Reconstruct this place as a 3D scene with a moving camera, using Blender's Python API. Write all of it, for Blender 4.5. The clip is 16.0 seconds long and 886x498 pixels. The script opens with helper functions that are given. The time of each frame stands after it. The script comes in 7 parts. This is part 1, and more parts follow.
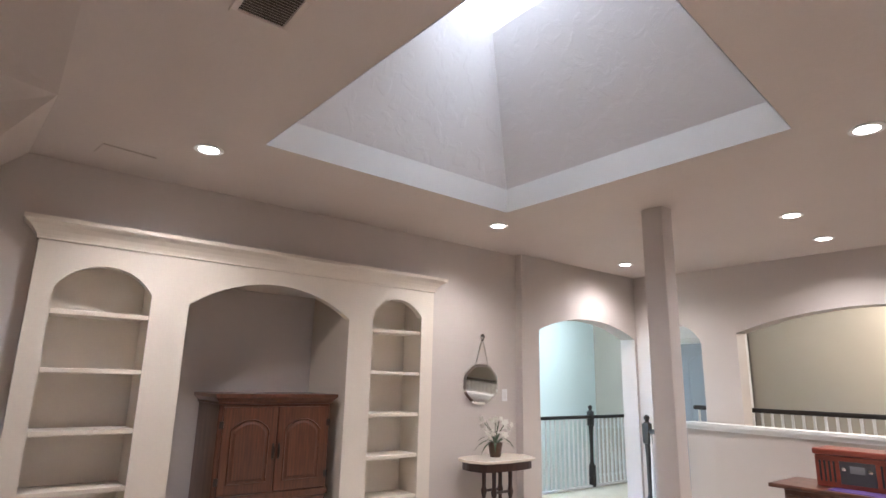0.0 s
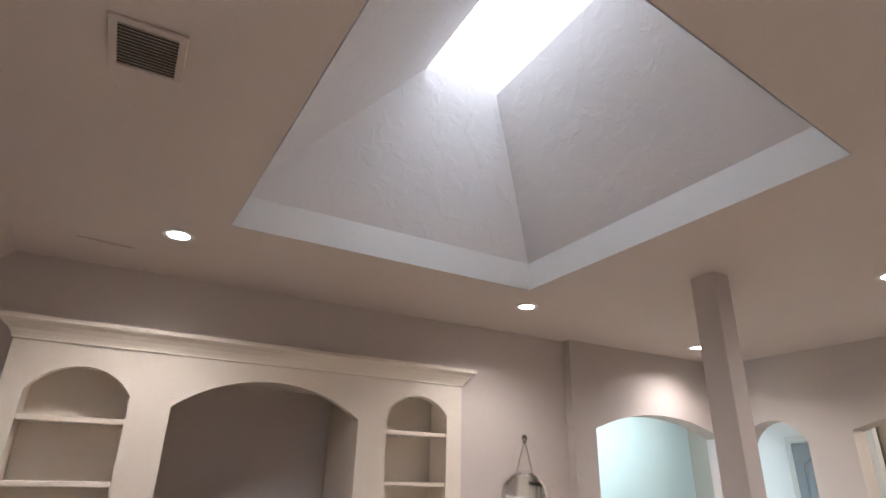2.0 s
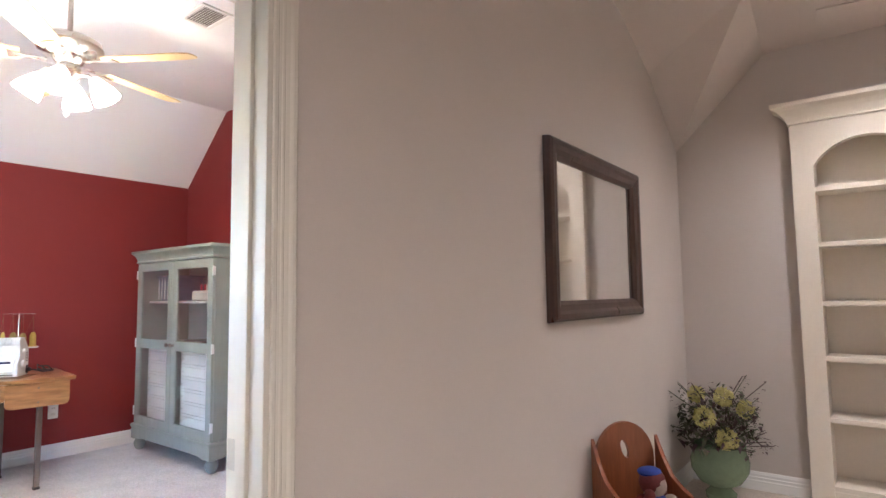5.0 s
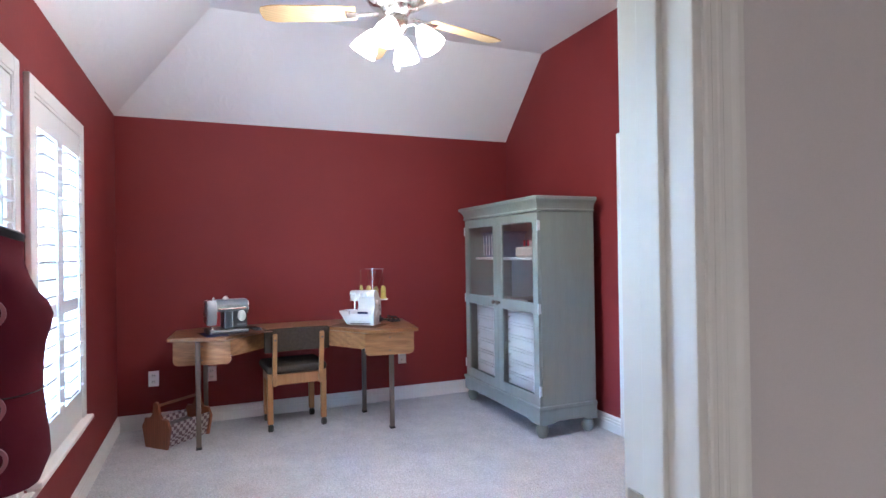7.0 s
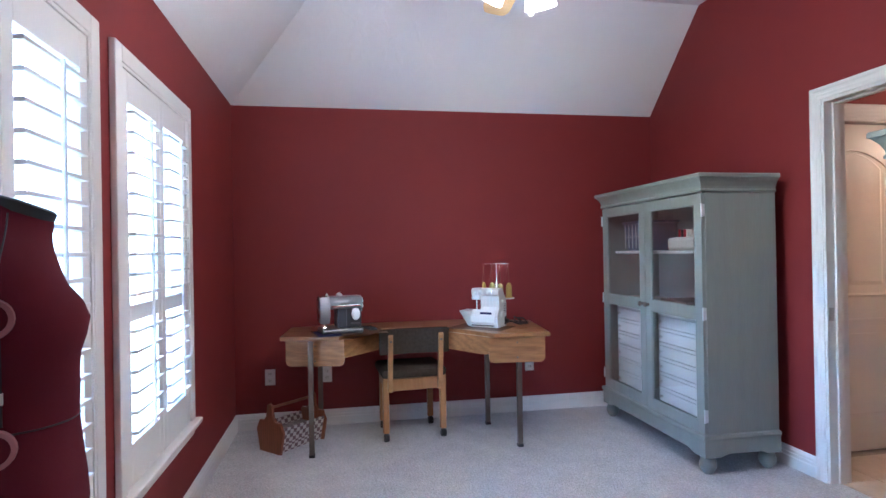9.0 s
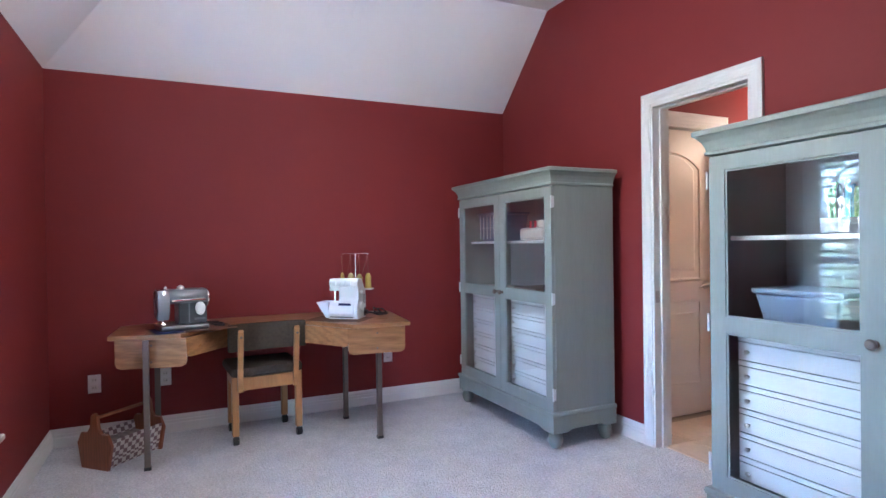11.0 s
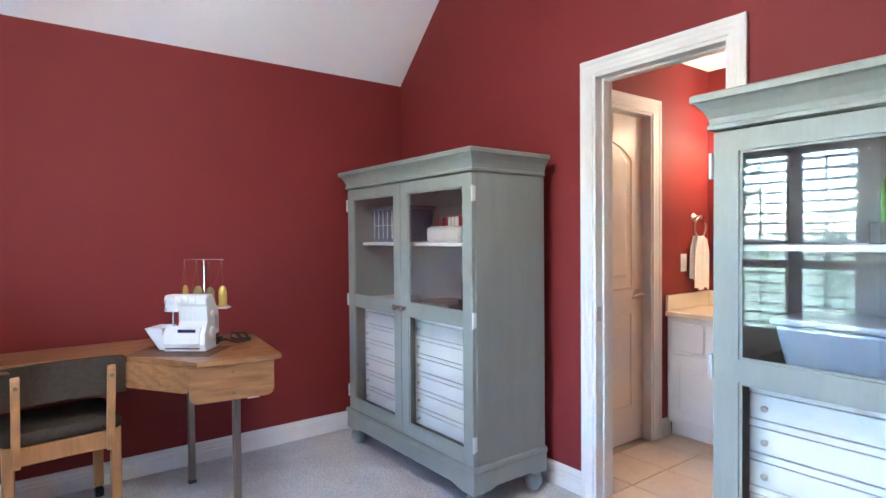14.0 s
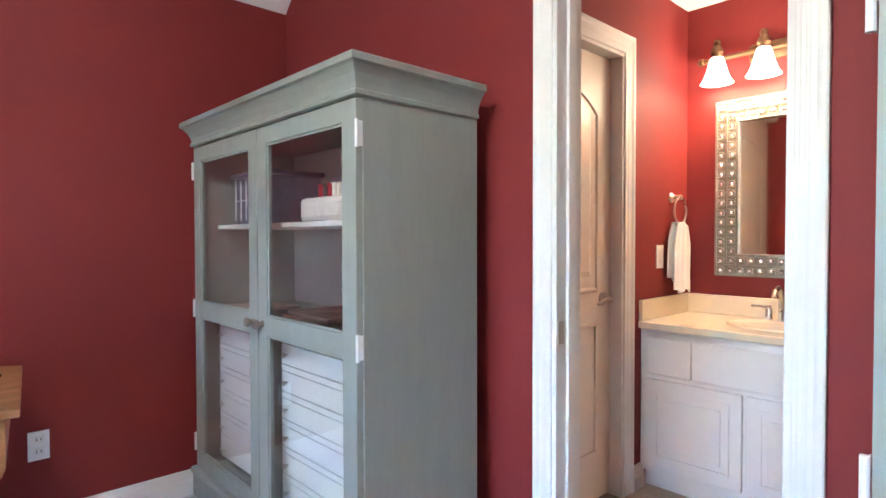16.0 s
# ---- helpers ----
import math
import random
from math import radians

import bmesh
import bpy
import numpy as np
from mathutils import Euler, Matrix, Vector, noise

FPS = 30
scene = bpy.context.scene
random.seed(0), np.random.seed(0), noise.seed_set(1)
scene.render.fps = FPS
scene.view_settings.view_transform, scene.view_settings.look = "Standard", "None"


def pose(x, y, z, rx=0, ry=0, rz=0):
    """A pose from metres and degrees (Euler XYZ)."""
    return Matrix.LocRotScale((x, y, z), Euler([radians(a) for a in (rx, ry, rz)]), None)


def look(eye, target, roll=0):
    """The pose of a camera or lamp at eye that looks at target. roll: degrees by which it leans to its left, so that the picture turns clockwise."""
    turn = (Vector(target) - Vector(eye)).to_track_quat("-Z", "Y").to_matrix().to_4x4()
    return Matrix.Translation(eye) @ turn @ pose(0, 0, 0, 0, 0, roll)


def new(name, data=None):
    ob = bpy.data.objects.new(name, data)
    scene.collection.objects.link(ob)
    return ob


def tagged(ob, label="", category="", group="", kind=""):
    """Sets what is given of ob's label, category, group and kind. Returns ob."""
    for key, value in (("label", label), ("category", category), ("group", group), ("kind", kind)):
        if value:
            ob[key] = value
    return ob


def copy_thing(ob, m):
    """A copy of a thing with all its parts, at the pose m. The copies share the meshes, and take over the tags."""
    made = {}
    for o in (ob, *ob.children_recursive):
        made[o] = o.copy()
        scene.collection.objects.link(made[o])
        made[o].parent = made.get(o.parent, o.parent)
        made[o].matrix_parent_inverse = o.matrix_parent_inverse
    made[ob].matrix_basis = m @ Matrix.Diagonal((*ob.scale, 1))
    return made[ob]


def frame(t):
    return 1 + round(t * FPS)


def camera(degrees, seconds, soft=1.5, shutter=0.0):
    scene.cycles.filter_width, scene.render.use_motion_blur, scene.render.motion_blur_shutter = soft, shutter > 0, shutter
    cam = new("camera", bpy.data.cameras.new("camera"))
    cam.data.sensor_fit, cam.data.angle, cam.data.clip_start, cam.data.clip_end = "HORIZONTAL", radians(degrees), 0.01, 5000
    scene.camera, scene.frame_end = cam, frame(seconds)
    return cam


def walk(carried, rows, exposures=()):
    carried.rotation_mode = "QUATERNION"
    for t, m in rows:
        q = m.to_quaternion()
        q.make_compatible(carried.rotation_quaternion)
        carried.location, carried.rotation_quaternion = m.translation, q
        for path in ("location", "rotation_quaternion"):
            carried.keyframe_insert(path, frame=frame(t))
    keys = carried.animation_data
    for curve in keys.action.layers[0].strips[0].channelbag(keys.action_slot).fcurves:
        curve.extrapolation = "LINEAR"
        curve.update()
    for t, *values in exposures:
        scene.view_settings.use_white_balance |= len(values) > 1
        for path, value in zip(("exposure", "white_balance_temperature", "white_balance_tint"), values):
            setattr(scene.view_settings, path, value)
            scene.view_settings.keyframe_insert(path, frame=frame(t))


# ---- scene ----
EXPO = 6.3
cam = camera(76.3, 16.0)
PATH = [
    (0, (-0.609, -2.781, 1.553), (0.591, -1.247, 2.005), 1.3),
    (0.5, (-0.476, -2.766, 1.558), (0.699, -1.239, 2.095), 1.5),
    (1, (-0.277, -2.686, 1.588), (0.857, -1.154, 2.196), 1.6),
    (1.5, (-0.062, -2.658, 1.608), (1.014, -1.12, 2.296), 1.6),
    (2, (0.148, -2.68, 1.631), (1.024, -1.05, 2.389), 1.5),
    (2.5, (0.184, -2.707, 1.587), (0.756, -0.943, 2.336), 1.0),
    (3, (0.119, -2.754, 1.451), (0.265, -0.896, 2.177), 0.2),
    (3.5, (0.065, -2.766, 1.404), (-0.188, -0.851, 1.924), 0.5),
    (4, (0.024, -2.804, 1.353), (-0.601, -0.935, 1.696), -0.1),
    (4.5, (-0.041, -2.836, 1.324), (-1.009, -1.101, 1.553), -0.5),
    (5, (-0.097, -2.842, 1.279), (-1.313, -1.262, 1.441), -0.7),
    (5.2, (-0.121, -2.843, 1.283), (-1.426, -1.332, 1.407), -0.7),
    (7.3, (-0.764, -2.595, 1.304), (-2.666, -1.977, 1.315), -0.8),
    (7.5, (-0.834, -2.56, 1.301), (-2.764, -2.036, 1.311), -0.8),
    (8, (-0.952, -2.518, 1.289), (-2.923, -2.182, 1.299), -1.0),
    (8.2, (-1.01, -2.52, 1.287), (-2.988, -2.226, 1.293), -0.9),
    (10.3, (-1.243, -2.591, 1.246), (-3.137, -1.949, 1.244), -0.9),
    (10.5, (-1.244, -2.581, 1.239), (-3.12, -1.886, 1.234), -0.8),
    (11, (-1.254, -2.571, 1.235), (-3.064, -1.72, 1.219), -0.8),
    (11.5, (-1.262, -2.563, 1.247), (-2.997, -1.568, 1.222), -0.8),
    (12, (-1.276, -2.554, 1.239), (-2.938, -1.442, 1.216), -0.6),
    (12.5, (-1.3, -2.544, 1.243), (-2.909, -1.356, 1.217), -0.7),
    (13, (-1.452, -2.48, 1.258), (-3.053, -1.282, 1.22), -0.8),
    (13.5, (-1.693, -2.357, 1.274), (-3.291, -1.155, 1.233), -0.7),
    (14, (-2.046, -2.207, 1.283), (-3.643, -1.005, 1.24), -0.5),
    (14.5, (-2.328, -2.066, 1.276), (-3.9, -0.83, 1.236), -0.3),
    (15, (-2.497, -1.901, 1.295), (-4.055, -0.647, 1.251), -0.3),
    (15.5, (-2.612, -1.668, 1.29), (-4.142, -0.381, 1.246), -0.1),
    (16, (-2.742, -1.433, 1.201), (-4.201, -0.065, 1.158), -0.1),
]
walk(cam, [(t, look(eye, at, roll)) for t, eye, at, roll in PATH], [(0, EXPO, 5800, 12), (1.0, EXPO - 0.1, 5800, 12), (2.5, EXPO - 0.33, 6100, 12), (3.3, EXPO + 0.1, 6200, 12), (4.0, EXPO + 0.45, 6250, 12), (5.2, EXPO + 0.3, 5850, 12), (7.3, EXPO - 0.08, 5050, 10), (10.3, EXPO - 0.45, 4950, 10), (11.5, EXPO + 0.05, 5050, 12), (13, EXPO + 0.02, 5150, 11), (14, EXPO + 0.1, 5350, 9), (14.6, EXPO + 0.1, 5500, 8), (16, EXPO + 0.16, 5500, 9)])

SKY, SKYL, DOWN, FANW, VANW, STAIR, HALL = 0.15, 5.0, 1.4, 0.185, 0.102, 2.4, 1.3
SKYTOP = (1.40, 1.93, -1.35, -0.07, 4.06)

# ---- light and world ----
world = bpy.data.worlds.new("world")
scene.world = world
world.use_nodes = True
wn = world.node_tree.nodes
sky = wn.new("ShaderNodeTexSky")
sky.sky_type = "NISHITA"
sky.sun_disc = False
sky.sun_elevation = radians(50)
sky.sun_rotation = radians(30)
world.node_tree.links.new(sky.outputs[0], wn["Background"].inputs[0])
wn["Background"].inputs[1].default_value = SKY

sun = new("sun", bpy.data.lights.new("sun", "SUN"))
sun.data.energy, sun.data.angle, sun.data.color = 3.0, radians(0.5), (1, 0.96, 0.9)
az, el = radians(30), radians(50)
sun.matrix_world = look((math.sin(az) * math.cos(el), math.cos(az) * math.cos(el), math.sin(el)), (0, 0, 0))


def area_lamp(name, eye, target, w, h, watts, color=(1, 1, 1)):
    lamp = new(name, bpy.data.lights.new(name, "AREA"))
    lamp.data.shape, lamp.data.size, lamp.data.size_y = "RECTANGLE", w, h
    lamp.data.energy, lamp.data.color = watts, color
    lamp.matrix_world = look(eye, target)
    return lamp


def point_lamp(name, place, watts, radius, color):
    lamp = new(name, bpy.data.lights.new(name, "POINT"))
    lamp.data.energy, lamp.data.shadow_soft_size, lamp.data.color = watts, radius, color
    lamp.location = place
    return lamp


def spot_lamp(name, place, watts, color, degrees=110, blend=0.6):
    lamp = new(name, bpy.data.lights.new(name, "SPOT"))
    lamp.data.energy, lamp.data.color, lamp.data.shadow_soft_size = watts, color, 0.05
    lamp.data.spot_size, lamp.data.spot_blend = radians(degrees), blend
    lamp.location = place
    return lamp


# lamps in place of daylight: at the skylight, and added under the closed stair ceiling
area_lamp("skylight_daylight", (1.665, -0.71, 4.43), (1.665, -0.71, 0), 0.5, 1.25, SKYL, (0.80, 0.89, 1.0))
area_lamp("stair_daylight", (5.8, 3.3, 2.95), (5.8, 4.6, 0.6), 4.5, 0.6, STAIR, (0.82, 0.97, 0.95))
WARM = (1.0, 0.905, 0.83)
# the last three are unseen guesses, added to light the nearer walls
DOWNLIGHTS = [(0.22, 0.56), (2.65, 0.62), (4.81, 0.83), (4.10, -1.14), (5.06, -1.04), (2.74, -2.01), (0.25, -3.3), (2.74, -3.9), (-0.4, -4.3)]
for x, y in DOWNLIGHTS:
    spot_lamp("downlight_beam", (x, y, 2.835), DOWN, WARM, 150, 0.9)
FAN = (-3.30, -1.79)
for k in range(4):
    a = radians(45 + 90 * k + 12)
    point_lamp("fan_bulb", (FAN[0] + 0.19 * math.cos(a), FAN[1] + 0.19 * math.sin(a), 2.28), FANW, 0.05, (1.0, 0.86, 0.68))
for x in (-3.86, -3.65, -3.44):
    point_lamp("vanity_bulb", (x, 1.46, 1.98), VANW, 0.04, (1.0, 0.70, 0.41))
# bare fill without a fixture, added to brighten the hall
point_lamp("hall_lamp", (7.2, -1.2, 2.7), HALL, 0.1, (1.0, 0.9, 0.72))


# ---- materials ----
def material(name, color, rough=0.6, metal=0.0, vary=0.06, grain=120.0, blotch=3.0, bump=0.02, spec=0.5, stretch=None, dark=None, coat=0.0):
    """A painted, woven or turned surface: two scales of colour variation and fine relief."""
    m = bpy.data.materials.new(name)
    m.use_nodes = True
    nt = m.node_tree
    bsdf = nt.nodes["Principled BSDF"]
    link = nt.links.new
    tc = nt.nodes.new("ShaderNodeTexCoord")
    mp = nt.nodes.new("ShaderNodeMapping")
    link(tc.outputs["Object"], mp.inputs[0])
    if stretch:
        mp.inputs["Scale"].default_value = stretch
    fine, wide = nt.nodes.new("ShaderNodeTexNoise"), nt.nodes.new("ShaderNodeTexNoise")
    for n, s, d in ((fine, grain, 4), (wide, blotch, 3)):
        link(mp.outputs[0], n.inputs["Vector"])
        n.inputs["Scale"].default_value, n.inputs["Detail"].default_value = s, d
    c2 = dark or tuple(c * (1 - 3.0 * vary) for c in color)
    ramp = nt.nodes.new("ShaderNodeMix")
    ramp.data_type = "RGBA"
    ramp.inputs["A"].default_value, ramp.inputs["B"].default_value = (*color, 1), (*c2, 1)
    add = nt.nodes.new("ShaderNodeMath")
    add.operation = "MULTIPLY_ADD"
    link(fine.outputs[0], add.inputs[0])
    add.inputs[1].default_value = 0.5
    half = nt.nodes.new("ShaderNodeMath")
    half.operation = "MULTIPLY"
    link(wide.outputs[0], half.inputs[0])
    half.inputs[1].default_value = 0.5
    link(half.outputs[0], add.inputs[2])
    sharp = nt.nodes.new("ShaderNodeMapRange")
    sharp.inputs["From Min"].default_value, sharp.inputs["From Max"].default_value = 0.3, 0.7
    link(add.outputs[0], sharp.inputs[0])
    link(sharp.outputs[0], ramp.inputs["Factor"])
    link(ramp.outputs["Result"], bsdf.inputs["Base Color"])
    rr = nt.nodes.new("ShaderNodeMapRange")
    rr.inputs["To Min"].default_value, rr.inputs["To Max"].default_value = max(0.02, rough - 0.06), min(1, rough + 0.06)
    link(wide.outputs[0], rr.inputs[0])
    link(rr.outputs[0], bsdf.inputs["Roughness"])
    bsdf.inputs["Metallic"].default_value = metal
    bsdf.inputs["Specular IOR Level"].default_value = spec
    bsdf.inputs["Coat Weight"].default_value = coat
    if bump:
        bp = nt.nodes.new("ShaderNodeBump")
        bp.inputs["Strength"].default_value, bp.inputs["Distance"].default_value = min(1, bump * 10), 0.003
        link(fine.outputs[0], bp.inputs["Height"])
        link(bp.outputs[0], bsdf.inputs["Normal"])
    return m


def plaster(name, color, rough=0.75, vary=0.02, size=14.0, depth=0.0015, strength=0.35):
    """Knock-down plaster under paint: flat islands with soft edges."""
    m = material(name, color, rough, vary=vary, grain=260, blotch=1.6, bump=0)
    nt = m.node_tree
    link = nt.links.new
    tc = nt.nodes.new("ShaderNodeTexCoord")
    n = nt.nodes.new("ShaderNodeTexNoise")
    n.inputs["Scale"].default_value, n.inputs["Detail"].default_value, n.inputs["Distortion"].default_value = size, 5, 0.6
    link(tc.outputs["Object"], n.inputs["Vector"])
    mr = nt.nodes.new("ShaderNodeMapRange")
    mr.inputs["From Min"].default_value, mr.inputs["From Max"].default_value = 0.5, 0.6
    link(n.outputs[0], mr.inputs[0])
    bp = nt.nodes.new("ShaderNodeBump")
    bp.inputs["Strength"].default_value, bp.inputs["Distance"].default_value = strength, depth
    link(mr.outputs[0], bp.inputs["Height"])
    link(bp.outputs[0], nt.nodes["Principled BSDF"].inputs["Normal"])
    return m


def wood(name, light, dark, rough=0.45, rings=6.0, stretch=(12, 1.2, 12), coat=0.1, figure=0.45, bands="X"):
    m = material(name, light, rough, vary=0.1, grain=9, blotch=2.2, bump=0.015, stretch=stretch, dark=dark, coat=coat)
    nt = m.node_tree
    link = nt.links.new
    mp = [n for n in nt.nodes if n.type == "MAPPING"][0]
    wave = nt.nodes.new("ShaderNodeTexWave")
    wave.inputs["Scale"].default_value, wave.inputs["Distortion"].default_value, wave.inputs["Detail"].default_value = rings * 0.25, 5.5, 3
    wave.bands_direction = bands
    link(mp.outputs[0], wave.inputs["Vector"])
    old = [n for n in nt.nodes if n.type == "MIX"][0]
    mix = nt.nodes.new("ShaderNodeMix")
    mix.data_type, mix.blend_type = "RGBA", "MULTIPLY"
    mix.inputs["Factor"].default_value = figure
    tone = nt.nodes.new("ShaderNodeMapRange")
    tone.inputs["To Min"].default_value = 0.62
    link(wave.outputs["Fac"], tone.inputs[0])
    link(old.outputs["Result"], mix.inputs["A"])
    link(tone.outputs[0], mix.inputs["B"])
    link(mix.outputs["Result"], nt.nodes["Principled BSDF"].inputs["Base Color"])
    return m


def glass(name, tint=(1, 1, 1), rough=0.0, face=0.05):
    """A thin pane: clear with the mirror gloss of its face."""
    m = bpy.data.materials.new(name)
    m.use_nodes = True
    nt = m.node_tree
    nt.nodes.remove(nt.nodes["Principled BSDF"])
    out = nt.nodes["Material Output"]
    t, g, mix, lw, pw, ma = (nt.nodes.new(k) for k in ("ShaderNodeBsdfTransparent", "ShaderNodeBsdfGlossy", "ShaderNodeMixShader", "ShaderNodeLayerWeight", "ShaderNodeMath", "ShaderNodeMath"))
    t.inputs[0].default_value = (*tint, 1)
    g.inputs["Roughness"].default_value = rough
    pw.operation, ma.operation = "POWER", "MULTIPLY_ADD"
    pw.inputs[1].default_value = 4.0
    ma.inputs[1].default_value, ma.inputs[2].default_value = 0.8, face
    nt.links.new(lw.outputs["Facing"], pw.inputs[0])
    nt.links.new(pw.outputs[0], ma.inputs[0])
    nt.links.new(ma.outputs[0], mix.inputs[0])
    nt.links.new(t.outputs[0], mix.inputs[1])
    nt.links.new(g.outputs[0], mix.inputs[2])
    nt.links.new(mix.outputs[0], out.inputs[0])
    return m


def glow(name, color, strength):
    m = bpy.data.materials.new(name)
    m.use_nodes = True
    b = m.node_tree.nodes["Principled BSDF"]
    b.inputs["Base Color"].default_value = (*color, 1)
    b.inputs["Emission Color"].default_value = (*color, 1)
    b.inputs["Emission Strength"].default_value = strength
    b.inputs["Roughness"].default_value = 0.4
    return m


def carpet_material(name, light, dark):
    """Cut pile: tufts a few millimetres wide, the shade between them put into the colour, over soft tracks in the nap.
    """
    m = material(name, light, 0.95, vary=0.1, grain=55, blotch=7, bump=0.0, dark=dark, spec=0.1)
    nt = m.node_tree
    link = nt.links.new
    tc = nt.nodes.new("ShaderNodeTexCoord")
    tuft, clump = nt.nodes.new("ShaderNodeTexVoronoi"), nt.nodes.new("ShaderNodeTexNoise")
    tuft.inputs["Scale"].default_value = 125
    clump.inputs["Scale"].default_value, clump.inputs["Detail"].default_value = 80, 6
    for n in (tuft, clump):
        link(tc.outputs["Object"], n.inputs["Vector"])
    hgt = nt.nodes.new("ShaderNodeMath")
    hgt.operation = "SUBTRACT"
    link(clump.outputs[0], hgt.inputs[0])
    link(tuft.outputs["Distance"], hgt.inputs[1])
    tone = nt.nodes.new("ShaderNodeMapRange")
    tone.inputs["From Min"].default_value, tone.inputs["From Max"].default_value = -0.25, 0.45
    tone.inputs["To Min"].default_value, tone.inputs["To Max"].default_value = 0.80, 1.05
    link(hgt.outputs[0], tone.inputs[0])
    base = [n for n in nt.nodes if n.type == "MIX"][0]
    mix = nt.nodes.new("ShaderNodeMix")
    mix.data_type, mix.blend_type = "RGBA", "MULTIPLY"
    mix.inputs["Factor"].default_value = 1.0
    link(base.outputs["Result"], mix.inputs["A"])
    link(tone.outputs[0], mix.inputs["B"])
    link(mix.outputs["Result"], nt.nodes["Principled BSDF"].inputs["Base Color"])
    bp = nt.nodes.new("ShaderNodeBump")
    bp.inputs["Strength"].default_value, bp.inputs["Distance"].default_value = 1.0, 0.008
    link(hgt.outputs[0], bp.inputs["Height"])
    link(bp.outputs[0], nt.nodes["Principled BSDF"].inputs["Normal"])
    return m


M_RED = plaster("red_wall_paint", (0.200, 0.0192, 0.0190), 0.68, 0.03, 22, 0.0006, 0.2)
M_RED.node_tree.nodes["Principled BSDF"].inputs["Specular IOR Level"].default_value = 0.4
M_TAUPE = plaster("taupe_wall_paint", (0.56, 0.50, 0.46), 0.6, 0.02, 18, 0.0008, 0.25)
M_CEIL = plaster("ceiling_paint", (0.62, 0.54, 0.49), 0.8, 0.02, 9, 0.002, 0.3)
M_WHITECEIL = plaster("white_ceiling_paint", (0.85, 0.84, 0.84), 0.85, 0.02, 9, 0.002, 0.35)
M_SHAFT = plaster("shaft_paint", (0.74, 0.72, 0.72), 0.8, 0.02, 8, 0.004, 0.35)
M_TRIM = material("white_trim_paint", (0.73, 0.72, 0.70), 0.55, vary=0.008, grain=60, bump=0.0)
# white trim again, with the doorway's dimmer warm light put into the colour
M_TRIM2 = material("warm_lit_trim_paint", (0.64, 0.60, 0.53), 0.5, vary=0.01, grain=60, bump=0.0)
M_CREAM = material("cream_shelf_paint", (0.73, 0.655, 0.565), 0.5, vary=0.02, grain=60, bump=0.004)
M_TEAL = plaster("pale_stair_wall_paint", (0.66, 0.71, 0.69), 0.7, 0.02, 12, 0.001, 0.2)
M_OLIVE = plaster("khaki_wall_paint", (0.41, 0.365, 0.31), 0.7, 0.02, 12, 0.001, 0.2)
M_CARPET = carpet_material("grey_carpet_pile", (0.82, 0.82, 0.83), (0.62, 0.63, 0.65))
M_LIVCARPET = carpet_material("beige_carpet_pile", (0.76, 0.68, 0.58), (0.62, 0.55, 0.46))
M_TILE = material("beige_floor_tile", (0.62, 0.50, 0.38), 0.3, vary=0.06, grain=30, blotch=5, bump=0.004)
M_GROUT = material("tile_grout", (0.42, 0.36, 0.29), 0.9, vary=0.05)
M_CAB = material("grey_blue_cabinet_paint", (0.262, 0.288, 0.270), 0.42, vary=0.07, grain=30, blotch=4, bump=0.006, stretch=(4, 4, 0.5), dark=(0.228, 0.250, 0.233))
M_CABIN = material("pale_grey_cabinet_back", (0.46, 0.48, 0.49), 0.6, vary=0.05)
M_DRAWER = material("white_washed_drawer_paint", (0.78, 0.80, 0.80), 0.45, vary=0.03, grain=20, bump=0.004, stretch=(1, 4, 8))
M_GLASS = glass("cabinet_glass", face=0.05)
M_WGLASS = glass("window_glass")
M_OAK = wood("oak_laminate", (0.43, 0.215, 0.088), (0.23, 0.10, 0.036), 0.3, rings=3.5, stretch=(7, 1.2, 14), figure=0.5, bands="DIAGONAL")
M_OAKDARK = material("shadowed_oak_edge", (0.13, 0.06, 0.028), 0.5, vary=0.1, grain=40)
M_CHAIRW = wood("light_oak_wood", (0.50, 0.255, 0.10), (0.38, 0.18, 0.065), 0.4, stretch=(12, 12, 1.2))
M_CHERRY = wood("cherry_armoire_wood", (0.145, 0.048, 0.022), (0.065, 0.020, 0.010), 0.3, stretch=(10, 10, 1.0), coat=0.3)
M_ORANGEW = wood("orange_pine_wood", (0.30, 0.092, 0.036), (0.21, 0.06, 0.022), 0.35, stretch=(10, 10, 1.2))
M_DARKW = wood("dark_mahogany_wood", (0.060, 0.022, 0.014), (0.025, 0.010, 0.008), 0.3, stretch=(10, 10, 1.0), coat=0.3)
M_BLACKW = material("black_stained_rail", (0.018, 0.013, 0.011), 0.35, vary=0.05)
M_FABRIC = material("brown_tweed_fabric", (0.075, 0.056, 0.042), 0.95, vary=0.15, grain=400, blotch=60, bump=0.06, spec=0.1)
M_LEG = material("brown_metal_leg_paint", (0.16, 0.125, 0.105), 0.4, metal=0.2, vary=0.04)
M_BLACK = material("black_plastic", (0.02, 0.02, 0.022), 0.4, vary=0.05)
M_WHITEP = material("white_plastic", (0.78, 0.78, 0.77), 0.3, vary=0.01, bump=0.0)
M_LID = material("pale_grey_plastic", (0.72, 0.74, 0.76), 0.3, vary=0.03)
M_STEEL = material("brushed_nickel", (0.55, 0.52, 0.48), 0.28, metal=1.0, vary=0.03, grain=200)
M_CHROME = material("bright_chrome", (0.75, 0.75, 0.76), 0.1, metal=1.0, vary=0.01, bump=0)
M_MIRROR = material("silvered_mirror", (0.86, 0.87, 0.86), 0.02, metal=1.0, vary=0.0, bump=0)
